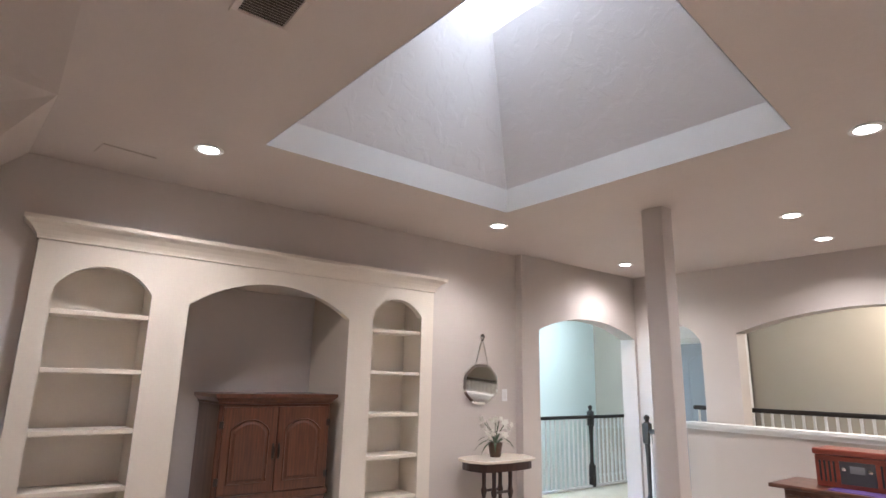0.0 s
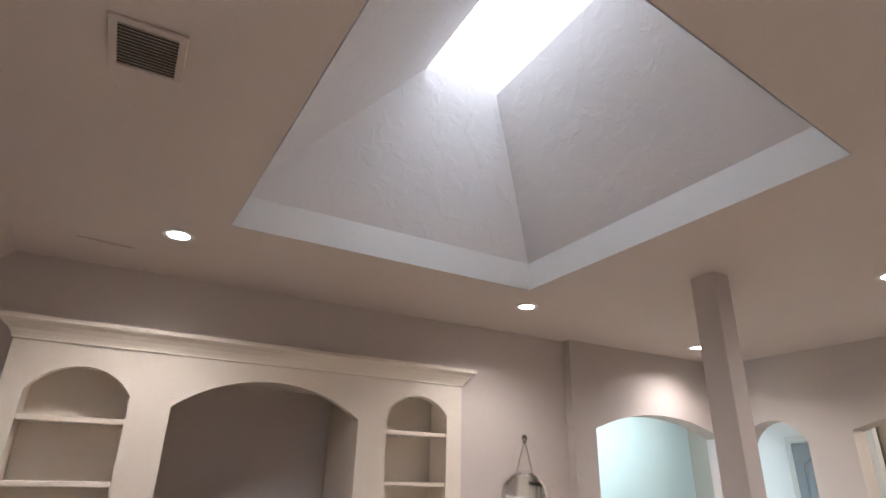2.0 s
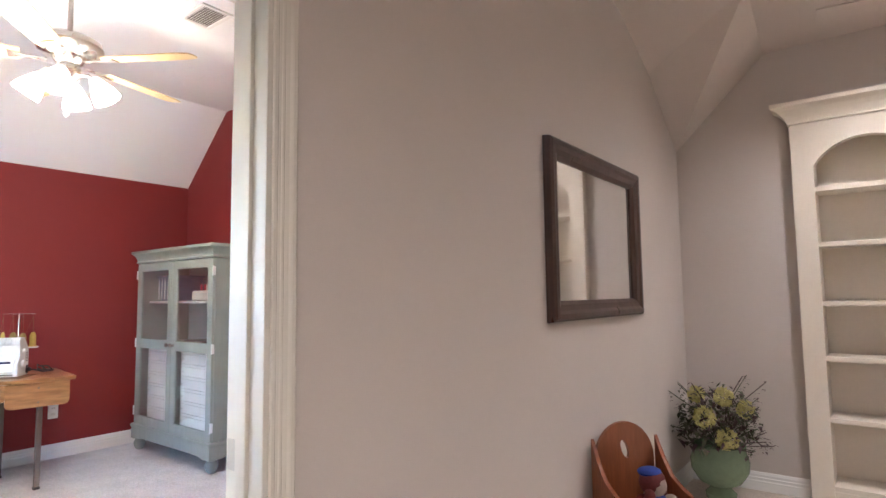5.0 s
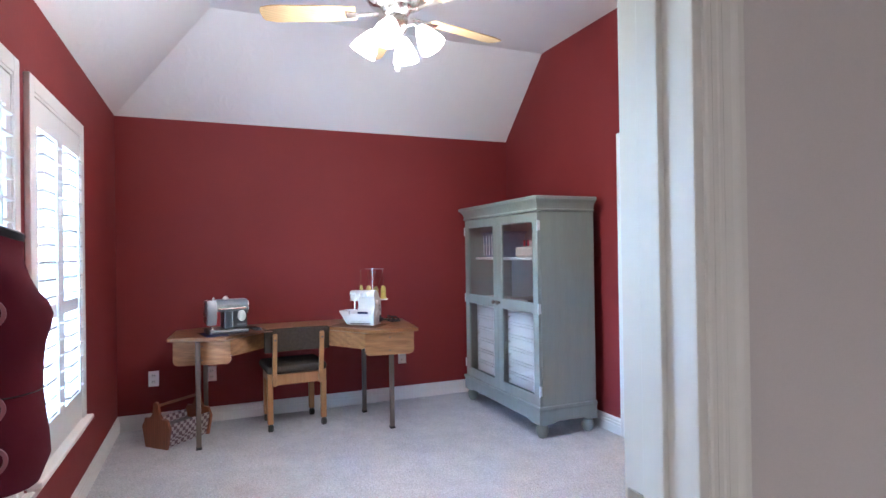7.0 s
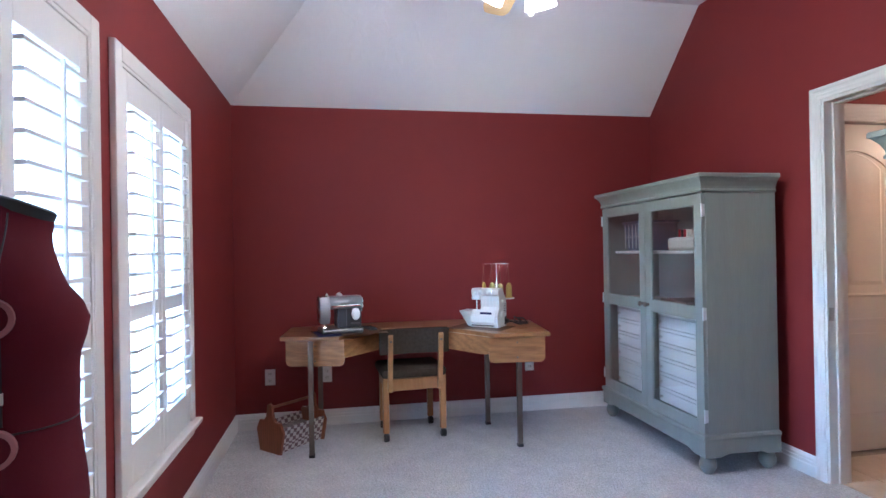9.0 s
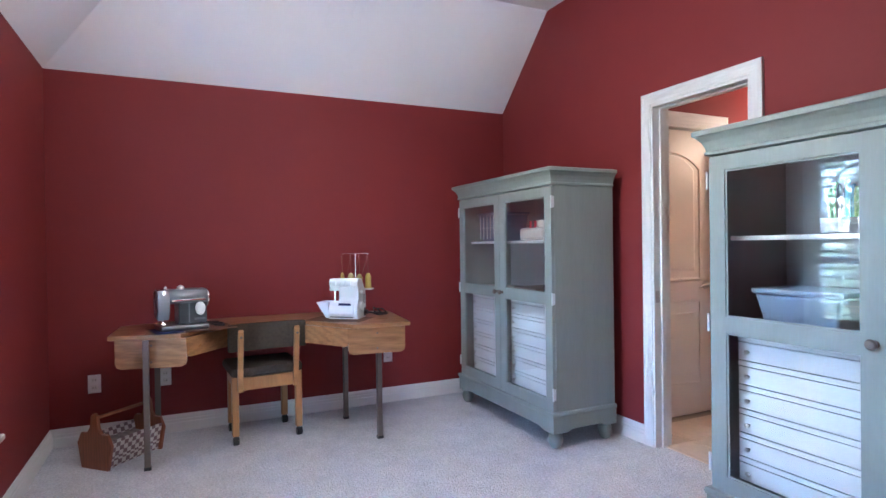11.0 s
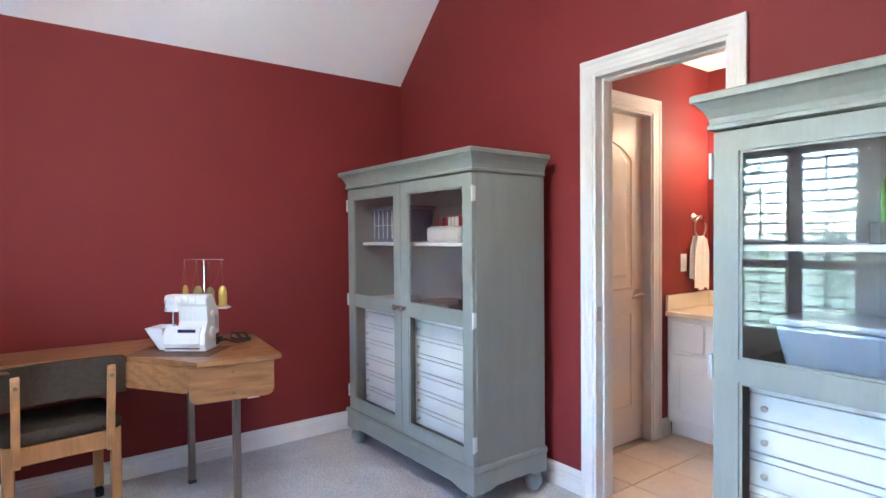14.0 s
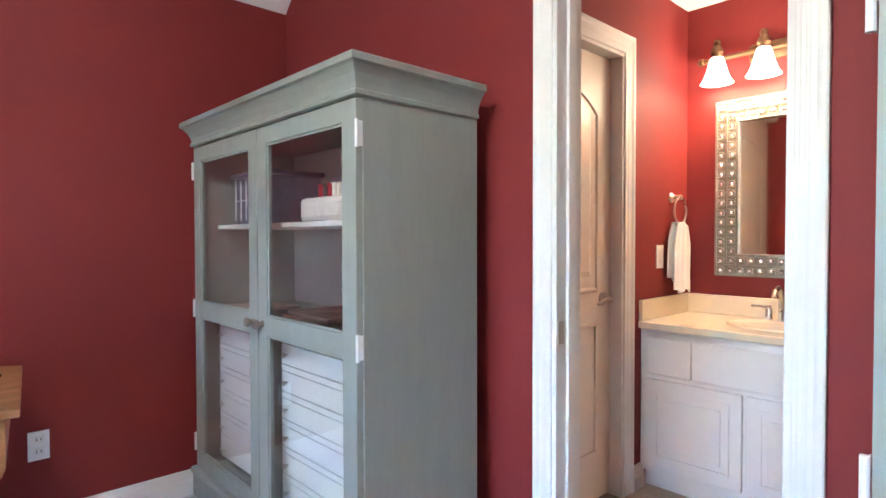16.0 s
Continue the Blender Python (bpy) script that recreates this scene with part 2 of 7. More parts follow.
M_MARBLE = material("cream_marble", (0.74, 0.66, 0.56), 0.15, vary=0.05, grain=8, blotch=3, bump=0)
M_BULB = glow("lit_frosted_shade", (1.0, 0.93, 0.82), 0.21)
M_VBULB = glow("lit_warm_shade", (1.0, 0.80, 0.55), 0.13)
M_DOWN = glow("lit_downlight_lens", (1.0, 0.92, 0.80), 0.3)
M_FORM = material("maroon_jersey", (0.115, 0.011, 0.022), 0.9, vary=0.06, grain=500, blotch=8, bump=0.03, spec=0.2)
M_DOOR = material("cream_door_paint", (0.74, 0.66, 0.56), 0.35, vary=0.02, bump=0.003)
M_HALLD = material("slate_door_paint", (0.30, 0.32, 0.36), 0.4, vary=0.03, bump=0.003)
M_SHUT = material("white_shutter_paint", (0.76, 0.74, 0.71), 0.4, vary=0.015, bump=0.003)


# ---- mesh tools ----
def box(bm, x0, x1, y0, y1, z0, z1, bevel=0.0, m=None):
    vs = [bm.verts.new((x, y, z)) for x in (x0, x1) for y in (y0, y1) for z in (z0, z1)]
    fs = [bm.faces.new([vs[i] for i in q]) for q in ((0, 1, 3, 2), (4, 6, 7, 5), (0, 4, 5, 1), (2, 3, 7, 6), (0, 2, 6, 4), (1, 5, 7, 3))]
    if m is not None:
        for v in vs:
            v.co = m @ v.co
    if bevel:
        bmesh.ops.bevel(bm, geom=list({e for f in fs for e in f.edges}), offset=bevel, segments=2, affect="EDGES", profile=0.5)
    return vs


def prism(bm, pts, lift, depth, bevel=0.0):
    """A flat outline (u, v), laid into space by lift(u, v), pushed along depth."""
    a = [bm.verts.new(lift(u, v)) for u, v in pts]
    b = [bm.verts.new(Vector(lift(u, v)) + Vector(depth)) for u, v in pts]
    f1, f2 = bm.faces.new(a), bm.faces.new(b[::-1])
    n = len(pts)
    sides = [bm.faces.new((a[i], b[i], b[(i + 1) % n], a[(i + 1) % n])) for i in range(n)]
    if bevel:
        bmesh.ops.bevel(bm, geom=list(f1.edges) + list(f2.edges), offset=bevel, segments=2, affect="EDGES", profile=0.5)
    bm.normal_update()
    caps = [f for f in bm.faces if len(f.verts) > 4]
    bmesh.ops.triangulate(bm, faces=caps)
    bmesh.ops.recalc_face_normals(bm, faces=bm.faces[:])


def lathe(bm, profile, at=(0, 0, 0), seg=20, m=None):
    rings = []
    for r, z in profile:
        ring = []
        for k in range(seg):
            a = 2 * math.pi * k / seg
            v = Vector((r * math.cos(a), r * math.sin(a), z))
            ring.append(bm.verts.new((m @ v if m is not None else v) + Vector(at)))
        rings.append(ring)
    for a, b in zip(rings, rings[1:]):
        for k in range(seg):
            bm.faces.new((a[k], a[(k + 1) % seg], b[(k + 1) % seg], b[k]))
    bm.faces.new(rings[0][::-1])
    bm.faces.new(rings[-1])


def tube(bm, path, r, seg=8):
    path = [Vector(p) for p in path]
    rings = []
    for i, p in enumerate(path):
        d = (path[min(i + 1, len(path) - 1)] - path[max(i - 1, 0)]).normalized()
        u = d.cross(Vector((0.31, 0.17, 0.93))).normalized()
        w = d.cross(u)
        rad = r[i] if isinstance(r, (list, tuple)) else r
        rings.append([bm.verts.new(p + rad * (math.cos(2 * math.pi * k / seg) * u + math.sin(2 * math.pi * k / seg) * w)) for k in range(seg)])
    for a, b in zip(rings, rings[1:]):
        for k in range(seg):
            bm.faces.new((a[k], a[(k + 1) % seg], b[(k + 1) % seg], b[k]))
    bm.faces.new(rings[0][::-1])
    bm.faces.new(rings[-1])


def grid_frame(bm, xs, zs, holes, y0, y1):
    """One joined frame: a grid of cells in x and z, some of them open, with thickness y0 to y1."""
    solid = {(i, j) for i in range(len(xs) - 1) for j in range(len(zs) - 1)} - set(holes)
    vv = {}
    def v(i, j, k):
        if (i, j, k) not in vv:
            vv[i, j, k] = bm.verts.new((xs[i], (y0, y1)[k], zs[j]))
        return vv[i, j, k]
    for i, j in solid:
        bm.faces.new((v(i, j, 0), v(i + 1, j, 0), v(i + 1, j + 1, 0), v(i, j + 1, 0)))
        bm.faces.new((v(i, j, 1), v(i, j + 1, 1), v(i + 1, j + 1, 1), v(i + 1, j, 1)))
        for di, dj, a, b in ((-1, 0, (i, j), (i, j + 1)), (1, 0, (i + 1, j + 1), (i + 1, j)), (0, -1, (i + 1, j), (i, j)), (0, 1, (i, j + 1), (i + 1, j + 1))):
            if (i + di, j + dj) not in solid:
                bm.faces.new((v(*a, 0), v(*b, 0), v(*b, 1), v(*a, 1)))


def part(name, bm, mat, parent=None, label="", smooth=False):
    bmesh.ops.recalc_face_normals(bm, faces=bm.faces[:])
    me = bpy.data.meshes.new(name)
    bm.to_mesh(me)
    bm.free()
    me.materials.append(mat)
    if smooth:
        me.shade_smooth()
        me.set_sharp_from_angle(angle=radians(38))
    ob = new(name, me)
    if parent:
        ob.parent = parent
    if label:
        ob["label"] = label
    return ob


def boxpart(name, mat, parent, x0, x1, y0, y1, z0, z1, bevel=0.003, label="", m=None):
    bm = bmesh.new()
    box(bm, x0, x1, y0, y1, z0, z1, bevel, m)
    return part(name, bm, mat, parent, label)


def thing(name, label, category, m=None, group=""):
    ob = new(name)
    ob.empty_display_size = 0.1
    if m is not None:
        ob.matrix_basis = m
    return tagged(ob, label, category, group)


def structure(name, bm, mat, label, category="wall", smooth=False):
    return tagged(part(name, bm, mat, None, "", smooth), label, category, kind="structure")


def arc(u0, u1, v0, rise, n=14):
    """Points of a low arch from (u0, v0) to (u1, v0)."""
    c, a = (u0 + u1) / 2, abs(u1 - u0) / 2
    if rise >= a:
        return [(c + (u0 - c) * math.cos(math.pi * k / n), v0 + rise * math.sin(math.pi * k / n)) for k in range(n + 1)]
    r = (a * a + rise * rise) / (2 * rise)
    half = math.asin(a / r)
    s = 1 if u1 > u0 else -1
    return [(c + s * r * math.sin(-half + 2 * half * k / n), v0 - (r - rise) + r * math.cos(-half + 2 * half * k / n)) for k in range(n + 1)]


# ---- setting: sewing room ----
XW, XE, YS, SPRING, TOP = -5.467, -1.33, -3.31, 2.36, 3.0
LX, LY, LZ = -1.20, 1.37, 2.86
EV, HEAD = 1.30, 2.03

bm = bmesh.new()
box(bm, XW - 0.12, XE + 0.065, YS - 0.15, 0.06, -0.12, 0)
structure("floor_sewing_room", bm, M_CARPET, "pale grey cut-pile carpet over the sewing room floor", "carpet")
bm = bmesh.new()
box(bm, XE + 0.065, 9.2, -5.2, 3.12, -0.12, -0.001)
structure("floor_living_room", bm, M_LIVCARPET, "beige carpet over the living room floor", "carpet")
bm = bmesh.new()
box(bm, -4.9, -2.3, 0.06, 1.75, -0.12, -0.006)
floor_bath = structure("floor_bathroom", bm, M_GROUT, "beige ceramic tile floor of the small bathroom", "floor")

# west wall
bm = bmesh.new()
box(bm, XW - 0.12, XW, YS - 0.15, 0.12, 0, SPRING + 0.02)
structure("wall_west", bm, M_RED, "deep red painted plaster wall behind the sewing desk")

# south wall with two windows
WINDOWS = [(-4.17, -3.31), (-3.06, -2.14)]
WZ0, WZ1 = 0.47, 1.96
bm = bmesh.new()
ys0, ys1 = YS - 0.15, YS
box(bm, XW, WINDOWS[0][0], ys0, ys1, 0, SPRING + 0.02)
box(bm, WINDOWS[0][1], WINDOWS[1][0], ys0, ys1, 0, SPRING + 0.02)
box(bm, WINDOWS[1][1], XE + 0.13, ys0, ys1, 0, SPRING + 0.02)
for a, b in WINDOWS:
    box(bm, a, b, ys0, ys1, 0, WZ0)
    box(bm, a, b, ys0, ys1, WZ1, SPRING + 0.02)
structure("wall_south", bm, M_RED, "deep red painted wall with two shuttered windows")

# north wall, cut to the slope, with the bathroom doorway
DX0, DX1 = -3.775, -3.125
HEADB = HEAD + 0.02
bm = bmesh.new()
pts = [(XW, 0), (XW, SPRING), (-4.80, TOP), (XE, TOP), (XE, 0), (DX1, 0), (DX1, HEADB), (DX0, HEADB), (DX0, 0)]
prism(bm, pts, lambda u, v: (u, 0, v), (0, 0.12, 0))
structure("wall_north", bm, M_RED, "deep red painted gable wall with a bathroom doorway")

# partition between the rooms: a red and a taupe leaf
DY0, DY1 = -2.90, -2.062
for name, mat, x, d, label in (("wall_partition_red", M_RED, XE, 0.065, "red painted side of the partition wall"), ("wall_partition_taupe", M_TAUPE, XE + 0.065, 0.065, "taupe painted side of the partition wall with a framed mirror")):
    bm = bmesh.new()
    if mat is M_RED:
        prof = [(0.12, TOP), (YS + 0.67, TOP), (YS, SPRING)]
        pts = [(YS, 0), (DY0, 0), (DY0, HEAD), (DY1, HEAD), (DY1, 0), (0.12, 0)] + prof
    else:
        prof = [(1.37, 2.285), (0.8, 2.69), (0.3, 2.92), (-0.3, 2.98), (-5.2, 2.98)]
        pts = [(-5.2, 0), (DY0, 0), (DY0, HEAD), (DY1, HEAD), (DY1, 0), (1.37, 0)] + prof
    prism(bm, pts, lambda u, v: (x, u, v), (d, 0, 0))
    structure(name, bm, mat, label)

# sewing room ceiling: flat field with west and south slopes
bm = bmesh.new()
def sheet(bm, quads, up=0.1):
    for q in quads:
        lo = [bm.verts.new(p) for p in q]
        hi = [bm.verts.new((p[0], p[1], p[2] + up)) for p in q]
        n = len(q)
        bm.faces.new(lo)
        bm.faces.new(hi[::-1])
        for i in range(n):
            bm.faces.new((lo[i], hi[i], hi[(i + 1) % n], lo[(i + 1) % n]))
HX, HY = -4.80, YS + 0.67
sheet(bm, [[(XW, YS, SPRING), (XW, 0.002, SPRING), (HX, 0.002, TOP), (HX, HY, TOP)],
           [(XW, YS, SPRING), (HX, HY, TOP), (XE, HY, TOP), (XE, YS, SPRING)],
           [(HX, HY, TOP), (HX, 0.002, TOP), (XE, 0.002, TOP), (XE, HY, TOP)]])
structure("ceiling_sewing_room", bm, M_WHITECEIL, "white textured ceiling with sloping sides", "ceiling")

# ---- setting: living room ----
bm = bmesh.new()
SKY_S, SKY_E, SKY_N, SKY_W = (0.525, -1.985), (2.46, -1.765), (2.435, 0.30), (0.45, 0.27)
YN = LY + 0.6
flat = [[(-0.55, -5.2), (SKY_S[0], -5.2), SKY_S, SKY_W, (SKY_W[0], YN), (-0.55, YN)],
        [(SKY_S[0], -5.2), (SKY_E[0], -5.2), SKY_E, SKY_S],
        [SKY_W, SKY_N, (SKY_N[0], YN), (SKY_W[0], YN)],
        [(SKY_E[0], -5.2), (9.2, -5.2), (9.2, YN), (SKY_N[0], YN), SKY_N, SKY_E]]
sheet(bm, [[(x, y, LZ) for x, y in q] for q in flat], 0.12)
sheet(bm, [[(-0.55, 0.36, LZ), (-0.62, LY, LZ), (-0.55, LY, LZ)],
           [(LX, 1.37, 2.285), (-0.62, LY, LZ), (-0.55, 0.36, LZ)],
           [(LX, 1.37, 2.285), (-0.55, 0.36, LZ), (LX, 0.8, 2.69)],
           [(LX, 0.8, 2.69), (-0.55, 0.36, LZ), (LX, 0.3, 2.92)],
           [(LX, 0.3, 2.92), (-0.55, 0.36, LZ), (LX, -0.3, 2.98)],
           [(LX, -0.3, 2.98), (-0.55, 0.36, LZ), (-0.55, -5.2, LZ), (LX, -5.2, 2.98)]])
structure("ceiling_living_room", bm, M_CEIL, "warm beige ceiling with a skylight opening", "ceiling")

# skylight shaft: upright fascia, then leaning sides up to the glazing
bm = bmesh.new()
FZ = 3.05
def ring(x0, x1, y0, y1, z):
    return [(x0, y0, z), (x1, y0, z), (x1, y1, z), (x0, y1, z)]
e = 0.004
def opening(z):
    return [(SKY_S[0] + e, SKY_S[1] + e, z), (SKY_E[0] - e, SKY_E[1] + e, z), (SKY_N[0] - e, SKY_N[1] - e, z), (SKY_W[0] + e, SKY_W[1] - e, z)]
r0 = opening(LZ - 0.002)
r1 = opening(FZ)
for i in range(4):
    j = (i + 1) % 4
    bm.faces.new([bm.verts.new(p) for p in (r0[i], r0[j], r1[j], r1[i])])
structure("trim_skylight_fascia", bm, M_TRIM, "smooth white fascia round the skylight opening", "fascia")
bm = bmesh.new()
r2 = ring(*SKYTOP)
r3 = ring(SKYTOP[0] , SKYTOP[1], SKYTOP[2], SKYTOP[3], SKYTOP[4] + 0.35)
for a, b in ((r1, r2), (r2, r3)):
    for i in range(4):
        j = (i + 1) % 4
        bm.faces.new([bm.verts.new(p) for p in (a[i], a[j], b[j], b[i])])
structure("wall_skylight_shaft", bm, M_SHAFT, "white textured plaster sides of the skylight shaft", "skylight shaft")

# north wall with the bookcase recess, stepping forward past the recess
BX0, BX1 = -0.50, 2.50
bm = bmesh.new()
prism(bm, [(LX, 0), (LX, LZ), (3.62, LZ), (3.62, 0), (BX1 - 0.02, 0), (BX1 - 0.02, 2.3), (BX0 + 0.02, 2.3), (BX0 + 0.02, 0)], lambda u, v: (u, LY, v), (0, 0.12, 0))
structure("wall_living_north", bm, M_TAUPE, "taupe painted living room wall around built-in shelves")
bm = bmesh.new()
prism(bm, [(BX0 + 0.02, LY + 0.12), (BX0 + 0.09, LY + 0.12), (BX0 + 0.09, LY + 0.60), (BX1 - 0.09, LY + 0.60), (BX1 - 0.09, LY + 0.12), (BX1 - 0.02, LY + 0.12), (BX1 - 0.02, LY + 0.70), (BX0 + 0.02, LY + 0.70)], lambda u, v: (u, v, 0), (0, 0, LZ))
structure("wall_bookcase_recess", bm, M_TAUPE, "taupe back of the bookcase recess")
NY = 1.28
bm = bmesh.new()
pts = [(3.62, 0), (3.62, LZ), (5.90, LZ), (5.90, 0), (5.60, 0)] + arc(5.60, 3.875, 2.09, 0.17)[0:] + [(3.875, 0)]
prism(bm, pts, lambda u, v: (u, NY, v), (0, 0.20, 0))
structure("wall_living_stair_arch", bm, M_TAUPE, "taupe wall with an arched opening to the stairwell")
# east wall with two arches
EX = 5.72
bm = bmesh.new()
pts = [(NY + 0.01, 0), (NY + 0.01, LZ), (-5.2, LZ), (-5.2, 0), (-2.35, 0)] + arc(-2.35, 0.10, 2.12, 0.20) + [(0.10, 0), (0.50, 0)] + arc(0.50, 1.14, 2.02, 0.23) + [(1.14, 0)]
prism(bm, pts, lambda u, v: (EX, u, v), (0.2, 0, 0))
structure("wall_living_east", bm, M_TAUPE, "taupe wall with arched openings to the upper hall")
bm = bmesh.new()
box(bm, 5.64, EX, 1.10, NY - 0.002, 0, LZ)
structure("wall_corner_pilaster", bm, M_TAUPE, "taupe pilaster in the room corner")
bm = bmesh.new()
box(bm, LX, 9.2, -5.32, -5.2, 0, LZ)
structure("wall_living_south", bm, M_TAUPE, "plain taupe wall at the end of the living room")
# stairwell and hall behind the arches
bm = bmesh.new()
box(bm, 3.0, 9.2, 4.6, 4.72, -2.6, 4.2)
box(bm, 2.9, 3.0, LY + 0.72, 4.72, -2.6, 4.2)
structure("wall_stairwell", bm, M_TEAL, "pale blue-green stairwell wall in daylight")
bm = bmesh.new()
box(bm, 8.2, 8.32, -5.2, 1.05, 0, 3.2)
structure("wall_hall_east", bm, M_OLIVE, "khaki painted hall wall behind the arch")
# unseen wall, added to stop the sun entering at the hall's east end
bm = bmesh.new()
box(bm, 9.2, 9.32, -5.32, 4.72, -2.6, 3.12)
structure("wall_hall_end", bm, M_OLIVE, "added khaki wall out of view, keeping sunlight out of the hall")
# unseen floor and lower side, added against light leaking in from below
bm = bmesh.new()
box(bm, 2.9, 9.32, 3.0, 4.72, -2.72, -2.6)
structure("floor_stairwell", bm, M_LIVCARPET, "added beige floor out of view, closing the stairwell to light", "carpet")
bm = bmesh.new()
box(bm, 2.9, 9.32, 3.0, 3.06, -2.6, -0.121)
structure("wall_stairwell_side", bm, M_TEAL, "added pale wall out of view, closing the stairwell below the landing")
bm = bmesh.new()
box(bm, 5.9, 9.2, -5.2, 4.6, 3.0, 3.12)
box(bm, 3.0, 5.9, LY + 0.6, 4.6, 3.0, 3.12)
structure("ceiling_hall", bm, M_WHITECEIL, "white hall ceiling", "ceiling")
bm = bmesh.new()
box(bm, 3.15, 3.29, -0.61, -0.44, 0, LZ - 0.001, 0.006)
structure("column", bm, M_TAUPE, "slender square taupe column up to the ceiling", "column")

# ---- setting: bathroom ----
BXW, BXE, BYN, BZ = -4.06, -2.55, 1.60, 2.40
bm = bmesh.new()
prism(bm, [(0.12, 0), (0.12, 0.001), (0.123, 0.001), (0.123, HEAD), (0.93, HEAD), (0.93, 0), (BYN + 0.1, 0), (BYN + 0.1, BZ), (0.12, BZ)][2:] + [(0.121, 0.001)], lambda u, v: (BXW - 0.12, u, v), (0.12, 0, 0))
structure("wall_bathroom_west", bm, M_RED, "red painted bathroom wall with a closet door")
bm = bmesh.new()
prism(bm, [(BXW, BYN), (BXE, BYN), (BXE, 0.12), (BXE + 0.1, 0.12), (BXE + 0.1, BYN + 0.1), (BXW, BYN + 0.1)], lambda u, v: (u, v, 0), (0, 0, BZ))
structure("wall_bathroom_north", bm, M_RED, "red painted bathroom wall behind the vanity in warm lamp light")
bm = bmesh.new()
box(bm, -4.95, BXE + 0.1, 0.12, BYN + 0.1, BZ, BZ + 0.1)
structure("ceiling_bathroom", bm, M_WHITECEIL, "white bathroom ceiling", "ceiling")


# ---- doors, trim, windows ----
M_NORTH = Matrix(((1, 0, 0, 0), (0, -1, 0, 0), (0, 0, 1, 0), (0, 0, 0, 1)))          # u=x, out=-y, from y=0
M_LIV = Matrix(((0, 1, 0, LX), (1, 0, 0, 0), (0, 0, 1, 0), (0, 0, 0, 1)))            # u=y, out=+x
M_SEWE = Matrix(((0, -1, 0, XE), (1, 0, 0, 0), (0, 0, 1, 0), (0, 0, 0, 1)))          # u=y, out=-x
M_SEWW = Matrix(((0, 1, 0, XW), (1, 0, 0, 0), (0, 0, 1, 0), (0, 0, 0, 1)))           # u=y, out=+x
M_SOUTH = Matrix(((1, 0, 0, 0), (0, 1, 0, YS), (0, 0, 1, 0), (0, 0, 0, 1)))          # u=x, out=+y
M_LNORTH = Matrix(((1, 0, 0, 0), (0, -1, 0, LY), (0, 0, 1, 0), (0, 0, 0, 1)))
M_BATHW = Matrix(((0, 1, 0, BXW), (1, 0, 0, 0), (0, 0, 1, 0), (0, 0, 0, 1)))


def casing(bm, m, u0, u1, head, w, both=True):
    """Moulded casing swept round a doorway with mitred corners: quirk, two flutes and a raised back band."""
    prof = [(0.0, 0.0), (0.0, 0.010), (0.05, 0.0115), (0.16, 0.0115), (0.20, 0.0103), (0.32, 0.0105), (0.36, 0.0118), (0.44, 0.012), (0.48, 0.011), (0.66, 0.0125), (0.74, 0.0155), (0.80, 0.017), (0.94, 0.0175), (1.0, 0.015), (1.0, 0.0)]
    runs = []
    for k, t in prof:
        o = k * w
        run = [(u0 - o, 0), (u0 - o, head + o)] if both else [(u0, head + o)]
        runs.append([bm.verts.new(m @ Vector((u, t, z))) for u, z in run + [(u1 + o, head + o), (u1 + o, 0)]])
    for a, b in zip(runs, runs[1:] + runs[:1]):
        for i in range(len(a) - 1):
            bm.faces.new((a[i], a[i + 1], b[i + 1], b[i]))
    bm.faces.new([r[0] for r in runs])
    bm.faces.new([r[-1] for r in runs][::-1])


def baseboard(bm, m, u0, u1):
    prof = [(0.0, 0.0), (0.016, 0.0), (0.016, 0.058), (0.013, 0.064), (0.013, 0.080), (0.010, 0.084), (0.009, 0.098), (0.005, 0.110), (0.003, 0.115), (0.0, 0.115)]
    A, B = ([bm.verts.new(m @ Vector((u, t, z))) for t, z in prof] for u in (u0, u1))
    n = len(prof)
    for i in range(n):
        bm.faces.new((A[i], A[(i + 1) % n], B[(i + 1) % n], B[i]))
    bm.faces.new(A[::-1])
    bm.faces.new(B)


bm = bmesh.new()
casing(bm, M_NORTH, DX0, DX1, HEADB, 0.067)
structure("trim_bathroom_door_casing", bm, M_TRIM, "white moulded casing round the bathroom doorway", "door casing")
bm = bmesh.new()
for x0, x1 in ((DX0 - 0.001, DX0 + 0.016), (DX1 - 0.016, DX1 + 0.001)):
    box(bm, x0, x1, -0.006, 0.126, 0, HEADB + 0.001, 0.002)
box(bm, DX0 + 0.016, DX0 + 0.027, 0.045, 0.085, 0, HEADB, 0.002)
box(bm, DX1 - 0.027, DX1 - 0.016, 0.045, 0.085, 0, HEADB, 0.002)
box(bm, DX0 + 0.016, DX1 - 0.016, -0.006, 0.126, HEADB - 0.016, HEADB + 0.001, 0.002)
box(bm, DX0 + 0.027, DX1 - 0.027, 0.045, 0.085, HEADB - 0.027, HEADB - 0.016, 0.002)
jamb = structure("door_1", bm, M_TRIM, "white painted jamb of the bathroom doorway", "door frame")
boxpart("strike_plate", M_STEEL, jamb, DX0 + 0.0155, DX0 + 0.018, 0.004, 0.034, 0.87, 0.94, 0.0, "nickel strike plate")
bm = bmesh.new()
casing(bm, M_LIV, DY0, DY1, HEAD, 0.066)
structure("trim_room_door_casing", bm, M_TRIM2, "white fluted casing round the sewing room doorway", "door casing")
bm = bmesh.new()
casing(bm, M_SEWE, DY0, DY1, HEAD, 0.088)
structure("trim_room_door_casing_inside", bm, M_TRIM, "white moulded casing inside the sewing room doorway", "door casing")
bm = bmesh.new()
for y0, y1 in ((DY0 - 0.001, DY0 + 0.016), (DY1 - 0.016, DY1 + 0.001)):
    box(bm, XE - 0.006, LX + 0.006, y0, y1, 0, HEAD + 0.001, 0.002)
